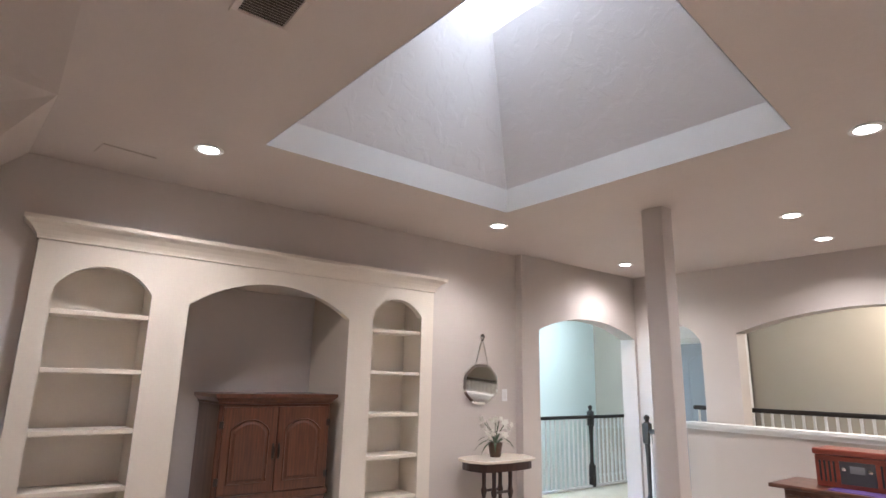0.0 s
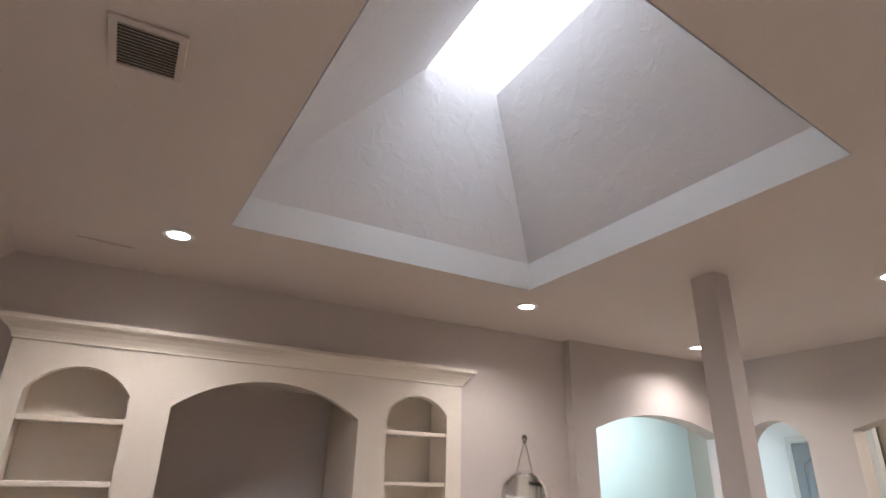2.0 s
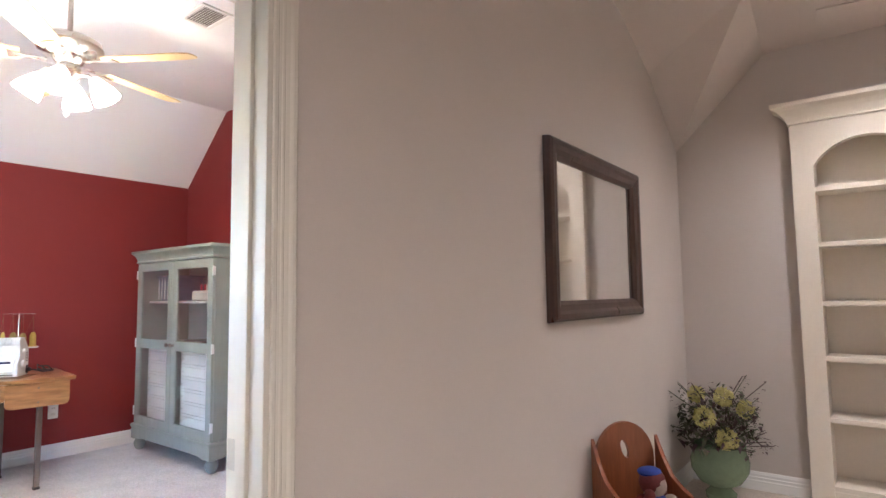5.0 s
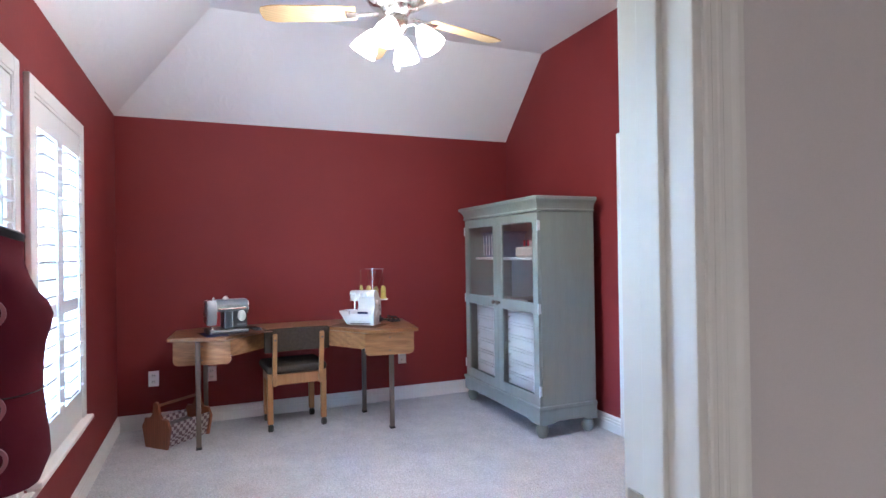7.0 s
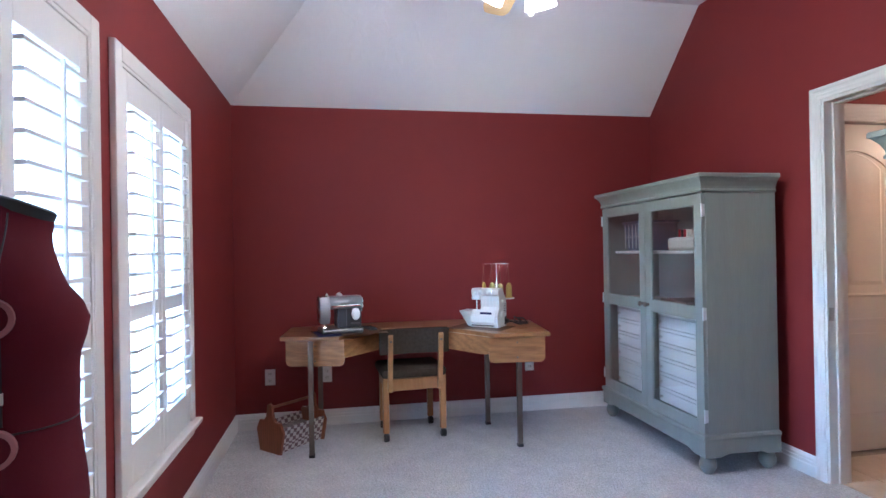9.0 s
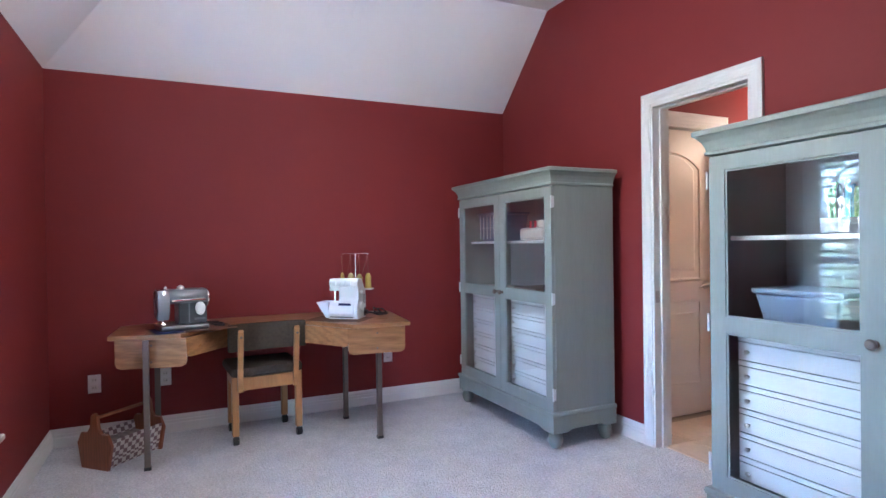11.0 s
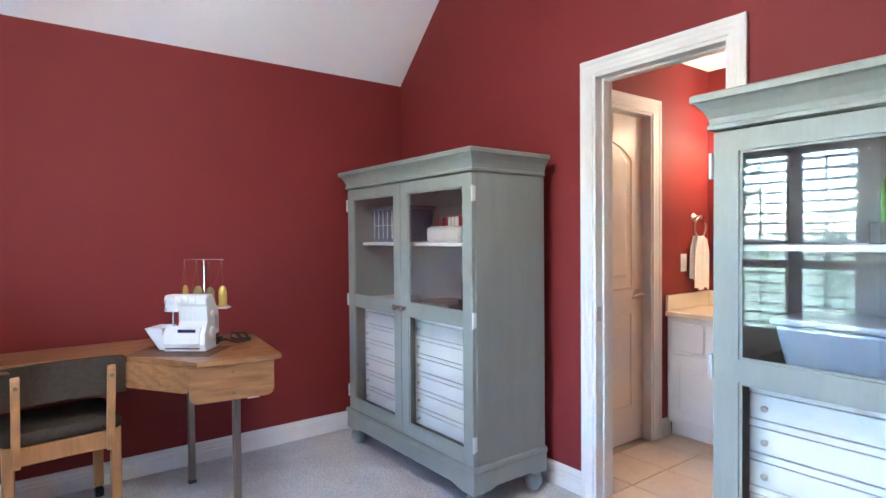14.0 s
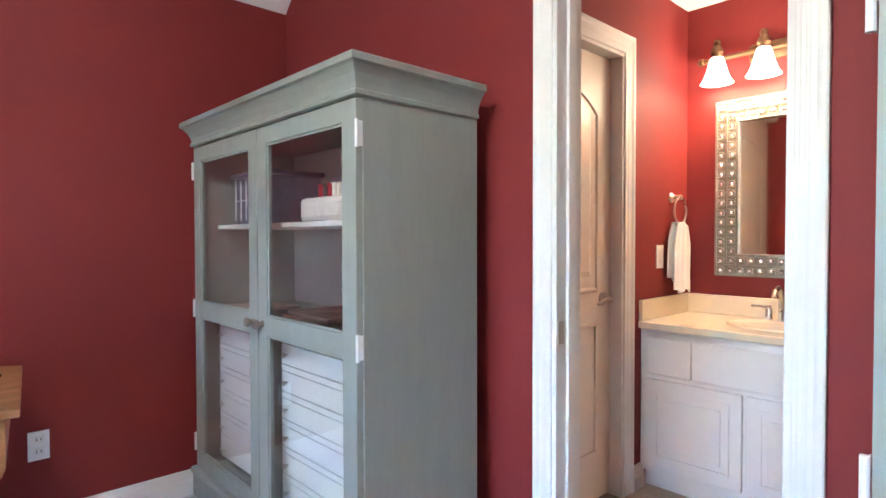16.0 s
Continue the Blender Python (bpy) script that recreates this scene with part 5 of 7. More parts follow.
# basket with carved wooden ends
bk = thing("sewing_basket", "checked fabric sewing basket with carved wooden ends and handle", "basket", pose(-5.08, -2.88, 0, 0, 0, 45))
M_CHECK = material("checked_fabric", (0.50, 0.46, 0.44), 0.9, vary=0.1, grain=200, bump=0.03)
nt = M_CHECK.node_tree
chk = nt.nodes.new("ShaderNodeTexChecker")
chk.inputs["Color1"].default_value, chk.inputs["Color2"].default_value = (0.58, 0.53, 0.50, 1), (0.20, 0.13, 0.14, 1)
chk.inputs["Scale"].default_value = 38
tcc = nt.nodes.new("ShaderNodeTexCoord")
mpp = nt.nodes.new("ShaderNodeMapping")
mpp.inputs["Location"].default_value = (0.01, 0.01, 0.01)
nt.links.new(tcc.outputs["Object"], mpp.inputs[0])
nt.links.new(mpp.outputs[0], chk.inputs["Vector"])
nt.links.new(chk.outputs["Color"], nt.nodes["Principled BSDF"].inputs["Base Color"])
for y in (-0.19, 0.17):
    bm = bmesh.new()
    prism(bm, [(-0.10, 0), (0.10, 0), (0.13, 0.14), (0.10, 0.20), (0.05, 0.20), (0.028, 0.23), (0.022, 0.30), (0.0, 0.315), (-0.022, 0.30), (-0.028, 0.23), (-0.05, 0.20), (-0.10, 0.20), (-0.13, 0.14)], lambda u, v, y=y: (u, y, v), (0, 0.02, 0), 0.003)
    part("end_board", bm, M_ORANGEW, bk, "carved pine end board")
bm = bmesh.new()
tube(bm, [(0, -0.18, 0.285), (0, 0.18, 0.285)], 0.010, 10)
part("handle", bm, M_ORANGEW, bk)
bm = bmesh.new()
for s in (-1, 1):
    prism(bm, [(s * 0.085, 0.01), (s * 0.12, 0.165), (s * 0.108, 0.165), (s * 0.075, 0.01)], lambda u, v: (u, -0.17, v), (0, 0.34, 0))
box(bm, -0.08, 0.08, -0.17, 0.17, 0.004, 0.02)
part("fabric_sides", bm, M_CHECK, bk, "checked fabric sides")
bm = bmesh.new()
box(bm, -0.09, 0.085, -0.15, 0.15, 0.02, 0.13, 0.03)
part("contents", bm, M_MAG, bk, "folded dark fabric inside")

# dress form beside the window, one mesh
M_DIAL = material("pink_dial_plastic", (0.36, 0.13, 0.14), 0.45, vary=0.03)
bm = bmesh.new()
# height, front, back, half width
SEC = [(0.752, 0.099, 0.126, 0.118), (0.811, 0.123, 0.134, 0.128), (0.862, 0.12, 0.128, 0.13), (0.912, 0.114, 0.114, 0.122), (0.977, 0.108, 0.101, 0.106), (1.038, 0.11, 0.105, 0.104), (1.097, 0.12, 0.113, 0.113), (1.13, 0.13, 0.117, 0.119), (1.164, 0.136, 0.118, 0.124), (1.193, 0.125, 0.117, 0.128), (1.223, 0.101, 0.113, 0.134), (1.256, 0.081, 0.106, 0.139), (1.286, 0.072, 0.092, 0.128), (1.311, 0.068, 0.077, 0.094), (1.336, 0.068, 0.062, 0.067), (1.357, 0.071, 0.05, 0.057), (1.37, 0.071, 0.045, 0.055)]
SEG = 48
rings = []
for z, front, back, half in SEC:
    lean = 0.34 * max(0.0, (z - 1.30) / 0.07)
    ring_ = []
    for k in range(SEG):
        a = 2 * math.pi * k / SEG
        x, y = half * math.cos(a), (front if math.sin(a) > 0 else back) * math.sin(a)
        if y > 0 and 1.09 < z < 1.23:
            y -= 0.014 * math.exp(-(x / 0.03) ** 2)
        ring_.append(bm.verts.new((x, y, z - lean * y)))
    rings.append(ring_)
for a, b in zip(rings, rings[1:]):
    for k in range(SEG):
        bm.faces.new((a[k], a[(k + 1) % SEG], b[(k + 1) % SEG], b[k]))
bm.faces.new(rings[0][::-1])
bm.faces.new(rings[-1])
form_faces = set(bm.faces[:])
def extra(mi, fn):
    before = set(bm.faces[:])
    fn()
    for f in bm.faces:
        if f not in before:
            f.material_index = mi
NECK = Matrix.Rotation(radians(-18.5), 3, "X") @ Matrix.Diagonal((1, 1.06, 1))
extra(1, lambda: lathe(bm, [(0.0555, -0.004), (0.058, 0.0), (0.058, 0.014), (0.054, 0.018), (0.01, 0.022)], (0, 0.013, 1.366), 28, NECK))
extra(1, lambda: tube(bm, [(0, 0, 0.06), (0, 0, 0.76)], 0.014, 10))
extra(1, lambda: [tube(bm, [(0, 0, 0.07), (0.26 * math.cos(a), 0.20 * math.sin(a), 0.012)], 0.012, 8) for a in (0.5, 2.1, 3.7, 5.3)])
# slit and its slider down the side, the waist seam and the shoulder seam
extra(1, lambda: tube(bm, [(0.127, -0.008, 1.168), (0.122, -0.008, 1.13), (0.115, -0.008, 1.097), (0.107, -0.008, 1.038), (0.108, -0.008, 0.992)], 0.003, 6))
extra(3, lambda: box(bm, 0.104, 0.112, -0.014, -0.004, 1.03, 1.05))
extra(1, lambda: tube(bm, [(0.107 * math.cos(2 * math.pi * k / 40), (0.1085 if k < 20 else 0.102) * math.sin(2 * math.pi * k / 40), 0.977) for k in range(41)], 0.0016, 5))
extra(1, lambda: tube(bm, [(0.131, -0.01, 1.214), (0.142, -0.007, 1.256), (0.129, -0.003, 1.287), (0.097, 0, 1.313), (0.071, 0.002, 1.338), (0.059, 0.003, 1.359)], 0.0016, 5))
for z, rx in ((1.178, 0.124), (0.955, 0.105), (0.842, 0.126)):
    for s in (1, -1):
        mt = Matrix.Rotation(radians(90 * s), 3, "Y")
        def dial(z=z, rx=rx, s=s, mt=mt):
            ringa = [[bm.verts.new(mt @ Vector((r * math.cos(2 * math.pi * k / 24), r * math.sin(2 * math.pi * k / 24), h)) + Vector((s * (rx + 0.005), -0.02, z))) for k in range(24)] for r, h in ((0.026, 0.002), (0.026, 0.008), (0.034, 0.009), (0.036, 0.001))]
            for A, B in zip(ringa, ringa[1:]):
                for k in range(24):
                    bm.faces.new((A[k], A[(k + 1) % 24], B[(k + 1) % 24], B[k]))
        extra(2, dial)
form = part("dress_form", bm, M_FORM, None, "", True)
for m in (M_BLACK, M_DIAL, M_WHITEP):
    form.data.materials.append(m)
tagged(form, "maroon jersey dress form with size dials beside the shuttered window", "dress form")
form.matrix_basis = pose(-2.35, -3.155, 0, 0, 0, 24) 

# ceiling fan
fan = thing("ceiling_fan", "brushed nickel ceiling fan with light maple blades and four lit shades", "ceiling fan", pose(FAN[0], FAN[1], 0))
M_MAPLE = wood("light_maple_blade", (0.62, 0.45, 0.24), (0.52, 0.35, 0.17), 0.35)
bm = bmesh.new()
lathe(bm, [(0.02, 2.93), (0.055, 2.955), (0.068, 2.99), (0.068, 3.0)], seg=24)
part("canopy", bm, M_STEEL, fan, "", True)
bm = bmesh.new()
tube(bm, [(0, 0, 2.60), (0, 0, 2.94)], 0.013, 12)
part("downrod", bm, M_STEEL, fan, "", True)
bm = bmesh.new()
lathe(bm, [(0.03, 2.625), (0.10, 2.615), (0.145, 2.59), (0.155, 2.56), (0.135, 2.53), (0.08, 2.51), (0.065, 2.48), (0.035, 2.46)], seg=32)
part("motor_housing", bm, M_STEEL, fan, "brushed nickel motor housing", True)
bm = bmesh.new()
lathe(bm, [(0.05, 2.47), (0.055, 2.45), (0.05, 2.40), (0.03, 2.375), (0.012, 2.36)], seg=24)
part("light_hub", bm, M_STEEL, fan, "", True)
for k in range(5):
    a = radians(72 * k + 33)
    R = Matrix.Rotation(a, 4, "Z")
    bm = bmesh.new()
    pr = [(0.20, -0.050), (0.30, -0.060), (0.60, -0.068), (0.655, -0.052), (0.665, -0.03), (0.665, 0.03), (0.655, 0.052), (0.60, 0.068), (0.30, 0.060), (0.20, 0.050)]
    prism(bm, pr, lambda u, v: R @ Matrix.Rotation(radians(11), 4, "X") @ Vector((u, v, 0)) + Vector((0, 0, 2.485)), (0, 0, 0.006))
    blade = part("blade", bm, M_MAPLE, fan, "light maple blade")
    bm = bmesh.new()
    prism(bm, [(0.09, -0.018), (0.19, -0.012), (0.25, -0.035), (0.25, 0.035), (0.19, 0.012), (0.09, 0.018)], lambda u, v: R @ Matrix.Rotation(radians(8), 4, "X") @ Vector((u, v, 0)) + Vector((0, 0, 2.478)), (0, 0, 0.005))
    part("blade_arm", bm, M_STEEL, blade)
for k in range(4):
    a = radians(45 + 90 * k + 12)
    d = Vector((math.cos(a), math.sin(a), 0))
    bm = bmesh.new()
    tube(bm, [d * 0.04 + Vector((0, 0, 2.42)), d * 0.09 + Vector((0, 0, 2.425)), d * 0.12 + Vector((0, 0, 2.40))], 0.008, 8)
    arm = part("lamp_arm", bm, M_STEEL, fan)
    bm = bmesh.new()
    tilt = Matrix.Rotation(a, 3, "Z") @ Matrix.Rotation(radians(180 - 33), 3, "Y")
    lathe(bm, [(0.022, 0.0), (0.030, 0.012), (0.040, 0.035), (0.060, 0.08), (0.068, 0.12), (0.065, 0.121), (0.03, 0.05)], d * 0.115 + Vector((0, 0, 2.405)), 20, tilt)
    o = part("lamp_shade", bm, M_BULB, arm, "lit frosted glass shade", True)
    o.visible_shadow = False
bm = bmesh.new()
tube(bm, [(0.0, 0.0, 2.37), (0.0, 0.0, 2.25)], 0.0025, 6)
lathe(bm, [(0.004, 2.25), (0.010, 2.235), (0.013, 2.215), (0.011, 2.205), (0.004, 2.198)], seg=12)
part("pull_chain", bm, M_LID, fan, "clear acrylic pull drop", True)

# ceiling registers
M_DUCT = material("dark_duct_shade", (0.13, 0.11, 0.095), 0.7, vary=0.1)
def register(name, m, label, w, d, M_V=M_TRIM):
    v = thing(name, label, "ceiling vent", m)
    bm = bmesh.new()
    for q in ((-w / 2, w / 2, -d / 2, -d / 2 + 0.025), (-w / 2, w / 2, d / 2 - 0.025, d / 2), (-w / 2, -w / 2 + 0.025, -d / 2 + 0.025, d / 2 - 0.025), (w / 2 - 0.025, w / 2, -d / 2 + 0.025, d / 2 - 0.025)):
        box(bm, q[0], q[1], q[2], q[3], -0.012, -0.0005, 0.003)
    part("frame", bm, M_V, v)
    # flat dark sheet behind the slats, coloured as the unlit duct hollow
    boxpart("backing", M_DUCT, v, -w / 2 + 0.02, w / 2 - 0.02, -d / 2 + 0.02, d / 2 - 0.02, -0.003, -0.001, 0)
    sl = None
    n = int((d - 0.05) / 0.016)
    for k in range(n):
        if sl is None:
            bm = bmesh.new()
            box(bm, -w / 2 + 0.026, w / 2 - 0.026, -0.0062, 0.0062, -0.0008, 0.0008)
            o = part("slat", bm, M_V, v)
            sl = o.data
        else:
            o = new("slat", sl)
            o.parent = v
        o.matrix_basis = pose(0, -d / 2 + 0.033 + 0.016 * k, -0.008, 35, 0, 0)
    return v
register("ceiling_vent", pose(-3.26, -1.08, TOP), "white slatted air register in the sewing room ceiling", 0.28, 0.20)
register("ceiling_vent", pose(-0.015, -0.985, LZ), "white slatted air register in the beige ceiling", 0.22, 0.26, M_CEIL)


# ---- living room things ----
# built-in bookcase
bc = thing("built_in_bookcase", "cream painted built-in bookcase with three arched bays, empty shelves", "bookcase")
FY = 1.30
N1, AR, N2 = (-0.375, 0.165, 2.05, 0.155), (0.40, 1.635, 2.015, 0.205), (1.86, 2.36, 2.09, 0.135)
x0, x1, zt = -0.49, 2.49, 2.34
# fascia in three joined pieces that share their joints: each piece is a plain outline with one bay
for u0, u1, b in ((x0, 0.28, N1), (0.28, 1.75, AR), (1.75, x1, N2)):
    bm = bmesh.new()
    prism(bm, [(u1, 0.0), (u1, zt), (u0, zt), (u0, 0.0), (b[0], 0.0)] + [(b[0], b[2])] + arc(b[0], b[1], b[2], b[3], 16)[1:-1] + [(b[1], b[2]), (b[1], 0.0)], lambda u, v: (u, FY, v), (0, LY - FY - 0.002, 0))
    part("fascia_panel", bm, M_CREAM, bc, "cream fascia with an arched opening")
for b, dp in ((N1, 0.20), (AR, 0.594), (N2, 0.20)):
    boxpart("bay_side", M_CREAM, bc, b[0] - 0.03, b[0] - 0.001, LY - 0.003, LY + dp, 0, 2.30, 0)
    boxpart("bay_side", M_CREAM, bc, b[1] + 0.001, b[1] + 0.03, LY - 0.003, LY + dp, 0, 2.30, 0)
    boxpart("bay_ceiling", M_CREAM, bc, b[0] - 0.001, b[1] + 0.001, LY - 0.003, LY + dp, 2.25, 2.27, 0)
    if dp < 0.5:
        boxpart("bay_back", M_CREAM, bc, b[0] - 0.03, b[1] + 0.03, LY + dp, LY + dp + 0.02, 0, 2.30, 0)
for b, zs in ((N1, (1.905, 1.560, 1.20, 0.865, 0.50, 0.10)), (N2, (1.950, 1.60, 1.262, 0.93, 0.61, 0.28, 0.10))):
    for z in zs:
        bm = bmesh.new()
        box(bm, b[0] + 0.001, b[1] - 0.001, FY + 0.02, LY + 0.20, z - 0.012, z + 0.012, 0.003)
        box(bm, b[0] + 0.001, b[1] - 0.001, FY + 0.012, FY + 0.032, z - 0.016, z + 0.013, 0.003)
        part("shelf", bm, M_CREAM, bc)
for b in (N1, N2):
    boxpart("plinth", M_CREAM, bc, b[0] + 0.001, b[1] - 0.001, FY + 0.01, FY + 0.03, 0.0, 0.084, 0.003)
bm = bmesh.new()
crown_mesh(bm, x0, x1, FY, LY - 0.003, 2.325, [(0, 0), (0.012, 0.004), (0.012, 0.016), (0.018, 0.03), (0.034, 0.055), (0.060, 0.082), (0.085, 0.098), (0.092, 0.105), (0.092, 0.130), (0.0, 0.132)])
part("crown", bm, M_CREAM, bc, "moulded cream cornice")

# armoire in the middle bay
ar = thing("armoire", "cherry wood armoire with two arched panel doors in the bay", "armoire", pose(1.12, 1.36, 0))
AW, AD, AH = 0.425, 0.50, 1.36
bm = bmesh.new()
box(bm, -AW, AW, 0.0, AD, 0.06, AH, 0.006)
part("body", bm, M_CHERRY, ar)
bm = bmesh.new()
crown_mesh(bm, -AW, AW, 0.0, AD, AH - 0.01, [(0, 0), (0.012, 0.006), (0.012, 0.02), (0.03, 0.04), (0.042, 0.05), (0.042, 0.072), (0.038, 0.075)])
part("crown", bm, M_CHERRY, ar, "moulded cherry top")
bm = bmesh.new()
crown_mesh(bm, -AW, AW, 0.0, AD, 0.0, [(0.022, 0), (0.022, 0.08), (0.012, 0.095), (0.0, 0.10)])
part("plinth", bm, M_CHERRY, ar)
boxpart("middle_rail", M_CHERRY, ar, -AW - 0.01, AW + 0.01, -0.014, 0.0, 0.70, 0.745, 0.004)
for z0, z1, nm in ((0.755, 1.335, "door"), (0.12, 0.69, "lower_door")):
    for s in (-1, 1):
        a, b = (-AW + 0.03, -0.003) if s < 0 else (0.003, AW - 0.03)
        bm = bmesh.new()
        box(bm, a, b, -0.018, 0.0, z0, z1, 0.004)
        d = part("door", bm, M_CHERRY, ar, "arched panel door")
        bm = bmesh.new()
        st = 0.055
        top = arc(a + st, b - st, z1 - 0.16, 0.075, 12)
        outl = [(b - st, z0 + 0.065), (a + st, z0 + 0.065)] + top
        c = ((a + b) / 2, (z0 + z1) / 2 - 0.02)
        def sc(k):
            return [(c[0] + (u - c[0]) * k, c[1] + (v - c[1]) * (1 - (1 - k) * 0.55)) for u, v in outl]
        levels = [(1.0, -0.0185), (0.97, -0.026), (0.92, -0.019), (0.86, -0.019), (0.74, -0.028)]
        R_ = [[bm.verts.new((u, y, v)) for u, v in sc(k)] for k, y in levels]
        n = len(outl)
        for A, B in zip(R_, R_[1:]):
            for i in range(n):
                bm.faces.new((A[i], A[(i + 1) % n], B[(i + 1) % n], B[i]))
        bm.faces.new(R_[-1])
        part("panel", bm, M_CHERRY, d, "raised arched panel")
        bm = bmesh.new()
        hx, hz = s * 0.022, z0 + 0.27
        tube(bm, [(hx, -0.02, hz + 0.045), (hx, -0.034, hz + 0.03), (hx, -0.037, hz), (hx, -0.034, hz - 0.03), (hx, -0.02, hz - 0.045)], 0.005, 8)
        box(bm, hx - 0.008, hx + 0.008, -0.021, -0.018, hz - 0.055, hz + 0.055, 0.002)
        part("handle", bm, M_BLACKW, d, "dark iron handle")
        for z in (z0 + 0.09, z1 - 0.12):
            bm = bmesh.new()
            x = s * (AW - 0.02)
            box(bm, x - 0.014, x + 0.014, -0.022, -0.017, z - 0.025, z + 0.025, 0.003)
            part("hinge", bm, M_BLACKW, d, "dark iron hinge")

# framed mirror on the taupe wall
wm = thing("framed_mirror", "rectangular wall mirror in a wide dark mahogany frame", "mirror")
y0, y1, z0, z1, fw = -0.708, 0.405, 1.155, 1.955, 0.092
bm = bmesh.new()
lev = [(0.0, 0.002), (0.004, 0.036), (0.016, 0.045), (0.035, 0.046), (0.050, 0.036), (0.075, 0.030), (fw, 0.014), (fw, 0.008)]
R_ = [[bm.verts.new((LX + h, yy, zz)) for yy, zz in ((y0 + o, z0 + o), (y1 - o, z0 + o), (y1 - o, z1 - o), (y0 + o, z1 - o))] for o, h in lev]
for A, B in zip(R_, R_[1:]):
    for i in range(4):
        bm.faces.new((A[i], A[(i + 1) % 4], B[(i + 1) % 4], B[i]))
part("frame", bm, M_DARKW, wm, "dark mahogany moulded frame")
bm = bmesh.new()
box(bm, LX + 0.004, LX + 0.009, y0 + fw - 0.004, y1 - fw + 0.004, z0 + fw - 0.004, z1 - fw + 0.004)
part("mirror_glass", bm, M_MIRROR, wm)

# scalloped mirror hung by beads
hm = thing("hanging_mirror", "scalloped frameless mirror hung from a rosette by beaded cords", "mirror", pose(3.12, LY - 0.012, 1.52, 2.2))
bm = bmesh.new()
n = 48
def scallop(k, s):
    a = 2 * math.pi * k / n
    r = 1 + 0.035 * abs(math.sin(4 * a))
    return (0.222 * r * s * math.cos(a), 0.186 * r * s * math.sin(a))
A = [bm.verts.new((*[scallop(k, 1.0)[0]], -0.012, scallop(k, 1.0)[1])) for k in range(n)]
A0 = [bm.verts.new((scallop(k, 1.0)[0], -0.004, scallop(k, 1.0)[1])) for k in range(n)]
B = [bm.verts.new((scallop(k, 0.88)[0], -0.018, scallop(k, 0.88)[1])) for k in range(n)]
for P, Q in ((A0, A), (A, B)):
    for i in range(n):
        bm.faces.new((P[i], P[(i + 1) % n], Q[(i + 1) % n], Q[i]))
bm.faces.new(B)
bm.faces.new(A0[::-1])
part("mirror_glass", bm, M_MIRROR, hm, "bevelled scalloped glass")
for s in (-1, 1):
    bm = bmesh.new()
    for k in range(19):
        t = k / 18
        c = Vector((s * 0.085 * t, -0.014, 0.445 - (0.445 - 0.17) * t))
        lathe(bm, [(0.001, -0.0075), (0.0065, -0.003), (0.0065, 0.003), (0.001, 0.0075)], c, 6)
    part("beaded_cord", bm, M_STEEL, hm)
bm = bmesh.new()
lathe(bm, [(0.004, 0.0), (0.026, 0.002), (0.030, 0.010), (0.018, 0.02), (0.008, 0.026)], (0, -0.002, 0.45), 14, Matrix.Rotation(radians(90), 3, "X"))
part("rosette", bm, M_STEEL, hm, "dark metal rosette", True)
socket("light_switch", Matrix(((1, 0, 0, 3.45), (0, -1, 0, LY - 0.0005), (0, 0, 1, 1.42), (0, 0, 0, 1))), "white rocker light switch on the taupe wall", False)

# console table with a marble top
ct = thing("console_table", "dark carved console table with a cream marble top", "table", pose(3.13, 1.13, 0))
bm = bmesh.new()
top = []
for k in range(40):
    a = 2 * math.pi * k / 40
    c, s = math.cos(a), math.sin(a)
    r = (abs(c) ** 3.2 + abs(s) ** 3.2) ** (-1 / 3.2) * (1 + 0.018 * math.cos(8 * a))
    top.append((0.375 * r * c, 0.215 * r * s))
prism(bm, top, lambda u, v: (u, v, 0.862), (0, 0, 0.022), 0.004)
part("marble_top", bm, M_MARBLE, ct, "cream marble top with a shaped edge")
bm = bmesh.new()
prism(bm, [(u * 0.90, v * 0.88) for u, v in top], lambda u, v: (u, v, 0.79), (0, 0, 0.072))
part("apron", bm, M_DARKW, ct)
for x, y in ((-0.10, -0.06), (0.10, -0.06), (-0.10, 0.07), (0.10, 0.07)):
    bm = bmesh.new()
    lathe(bm, [(0.02, 0.20), (0.018, 0.28), (0.028, 0.32), (0.018, 0.36), (0.016, 0.55), (0.028, 0.60), (0.018, 0.64), (0.02, 0.79)], (x, y, 0), 14)
    part("column_leg", bm, M_DARKW, ct, "turned column", True)
bm = bmesh.new()
for z in (0.60, 0.34):
    tube(bm, [(-0.10, -0.06, z), (0.10, -0.06, z)], 0.012)
    tube(bm, [(-0.10, 0.07, z), (0.10, 0.07, z)], 0.012)
lathe(bm, [(0.16, 0.17), (0.17, 0.185), (0.15, 0.205)], seg=20)
part("stretcher", bm, M_DARKW, ct)
for a in (0.6, 2.54, 3.74, 5.68):
    bm = bmesh.new()
    tube(bm, [(0.12 * math.cos(a), 0.10 * math.sin(a), 0.185), (0.24 * math.cos(a), 0.16 * math.sin(a), 0.15), (0.32 * math.cos(a), 0.21 * math.sin(a), 0.015)], [0.022, 0.02, 0.014], 8)
    part("foot", bm, M_DARKW, ct, smooth=True)

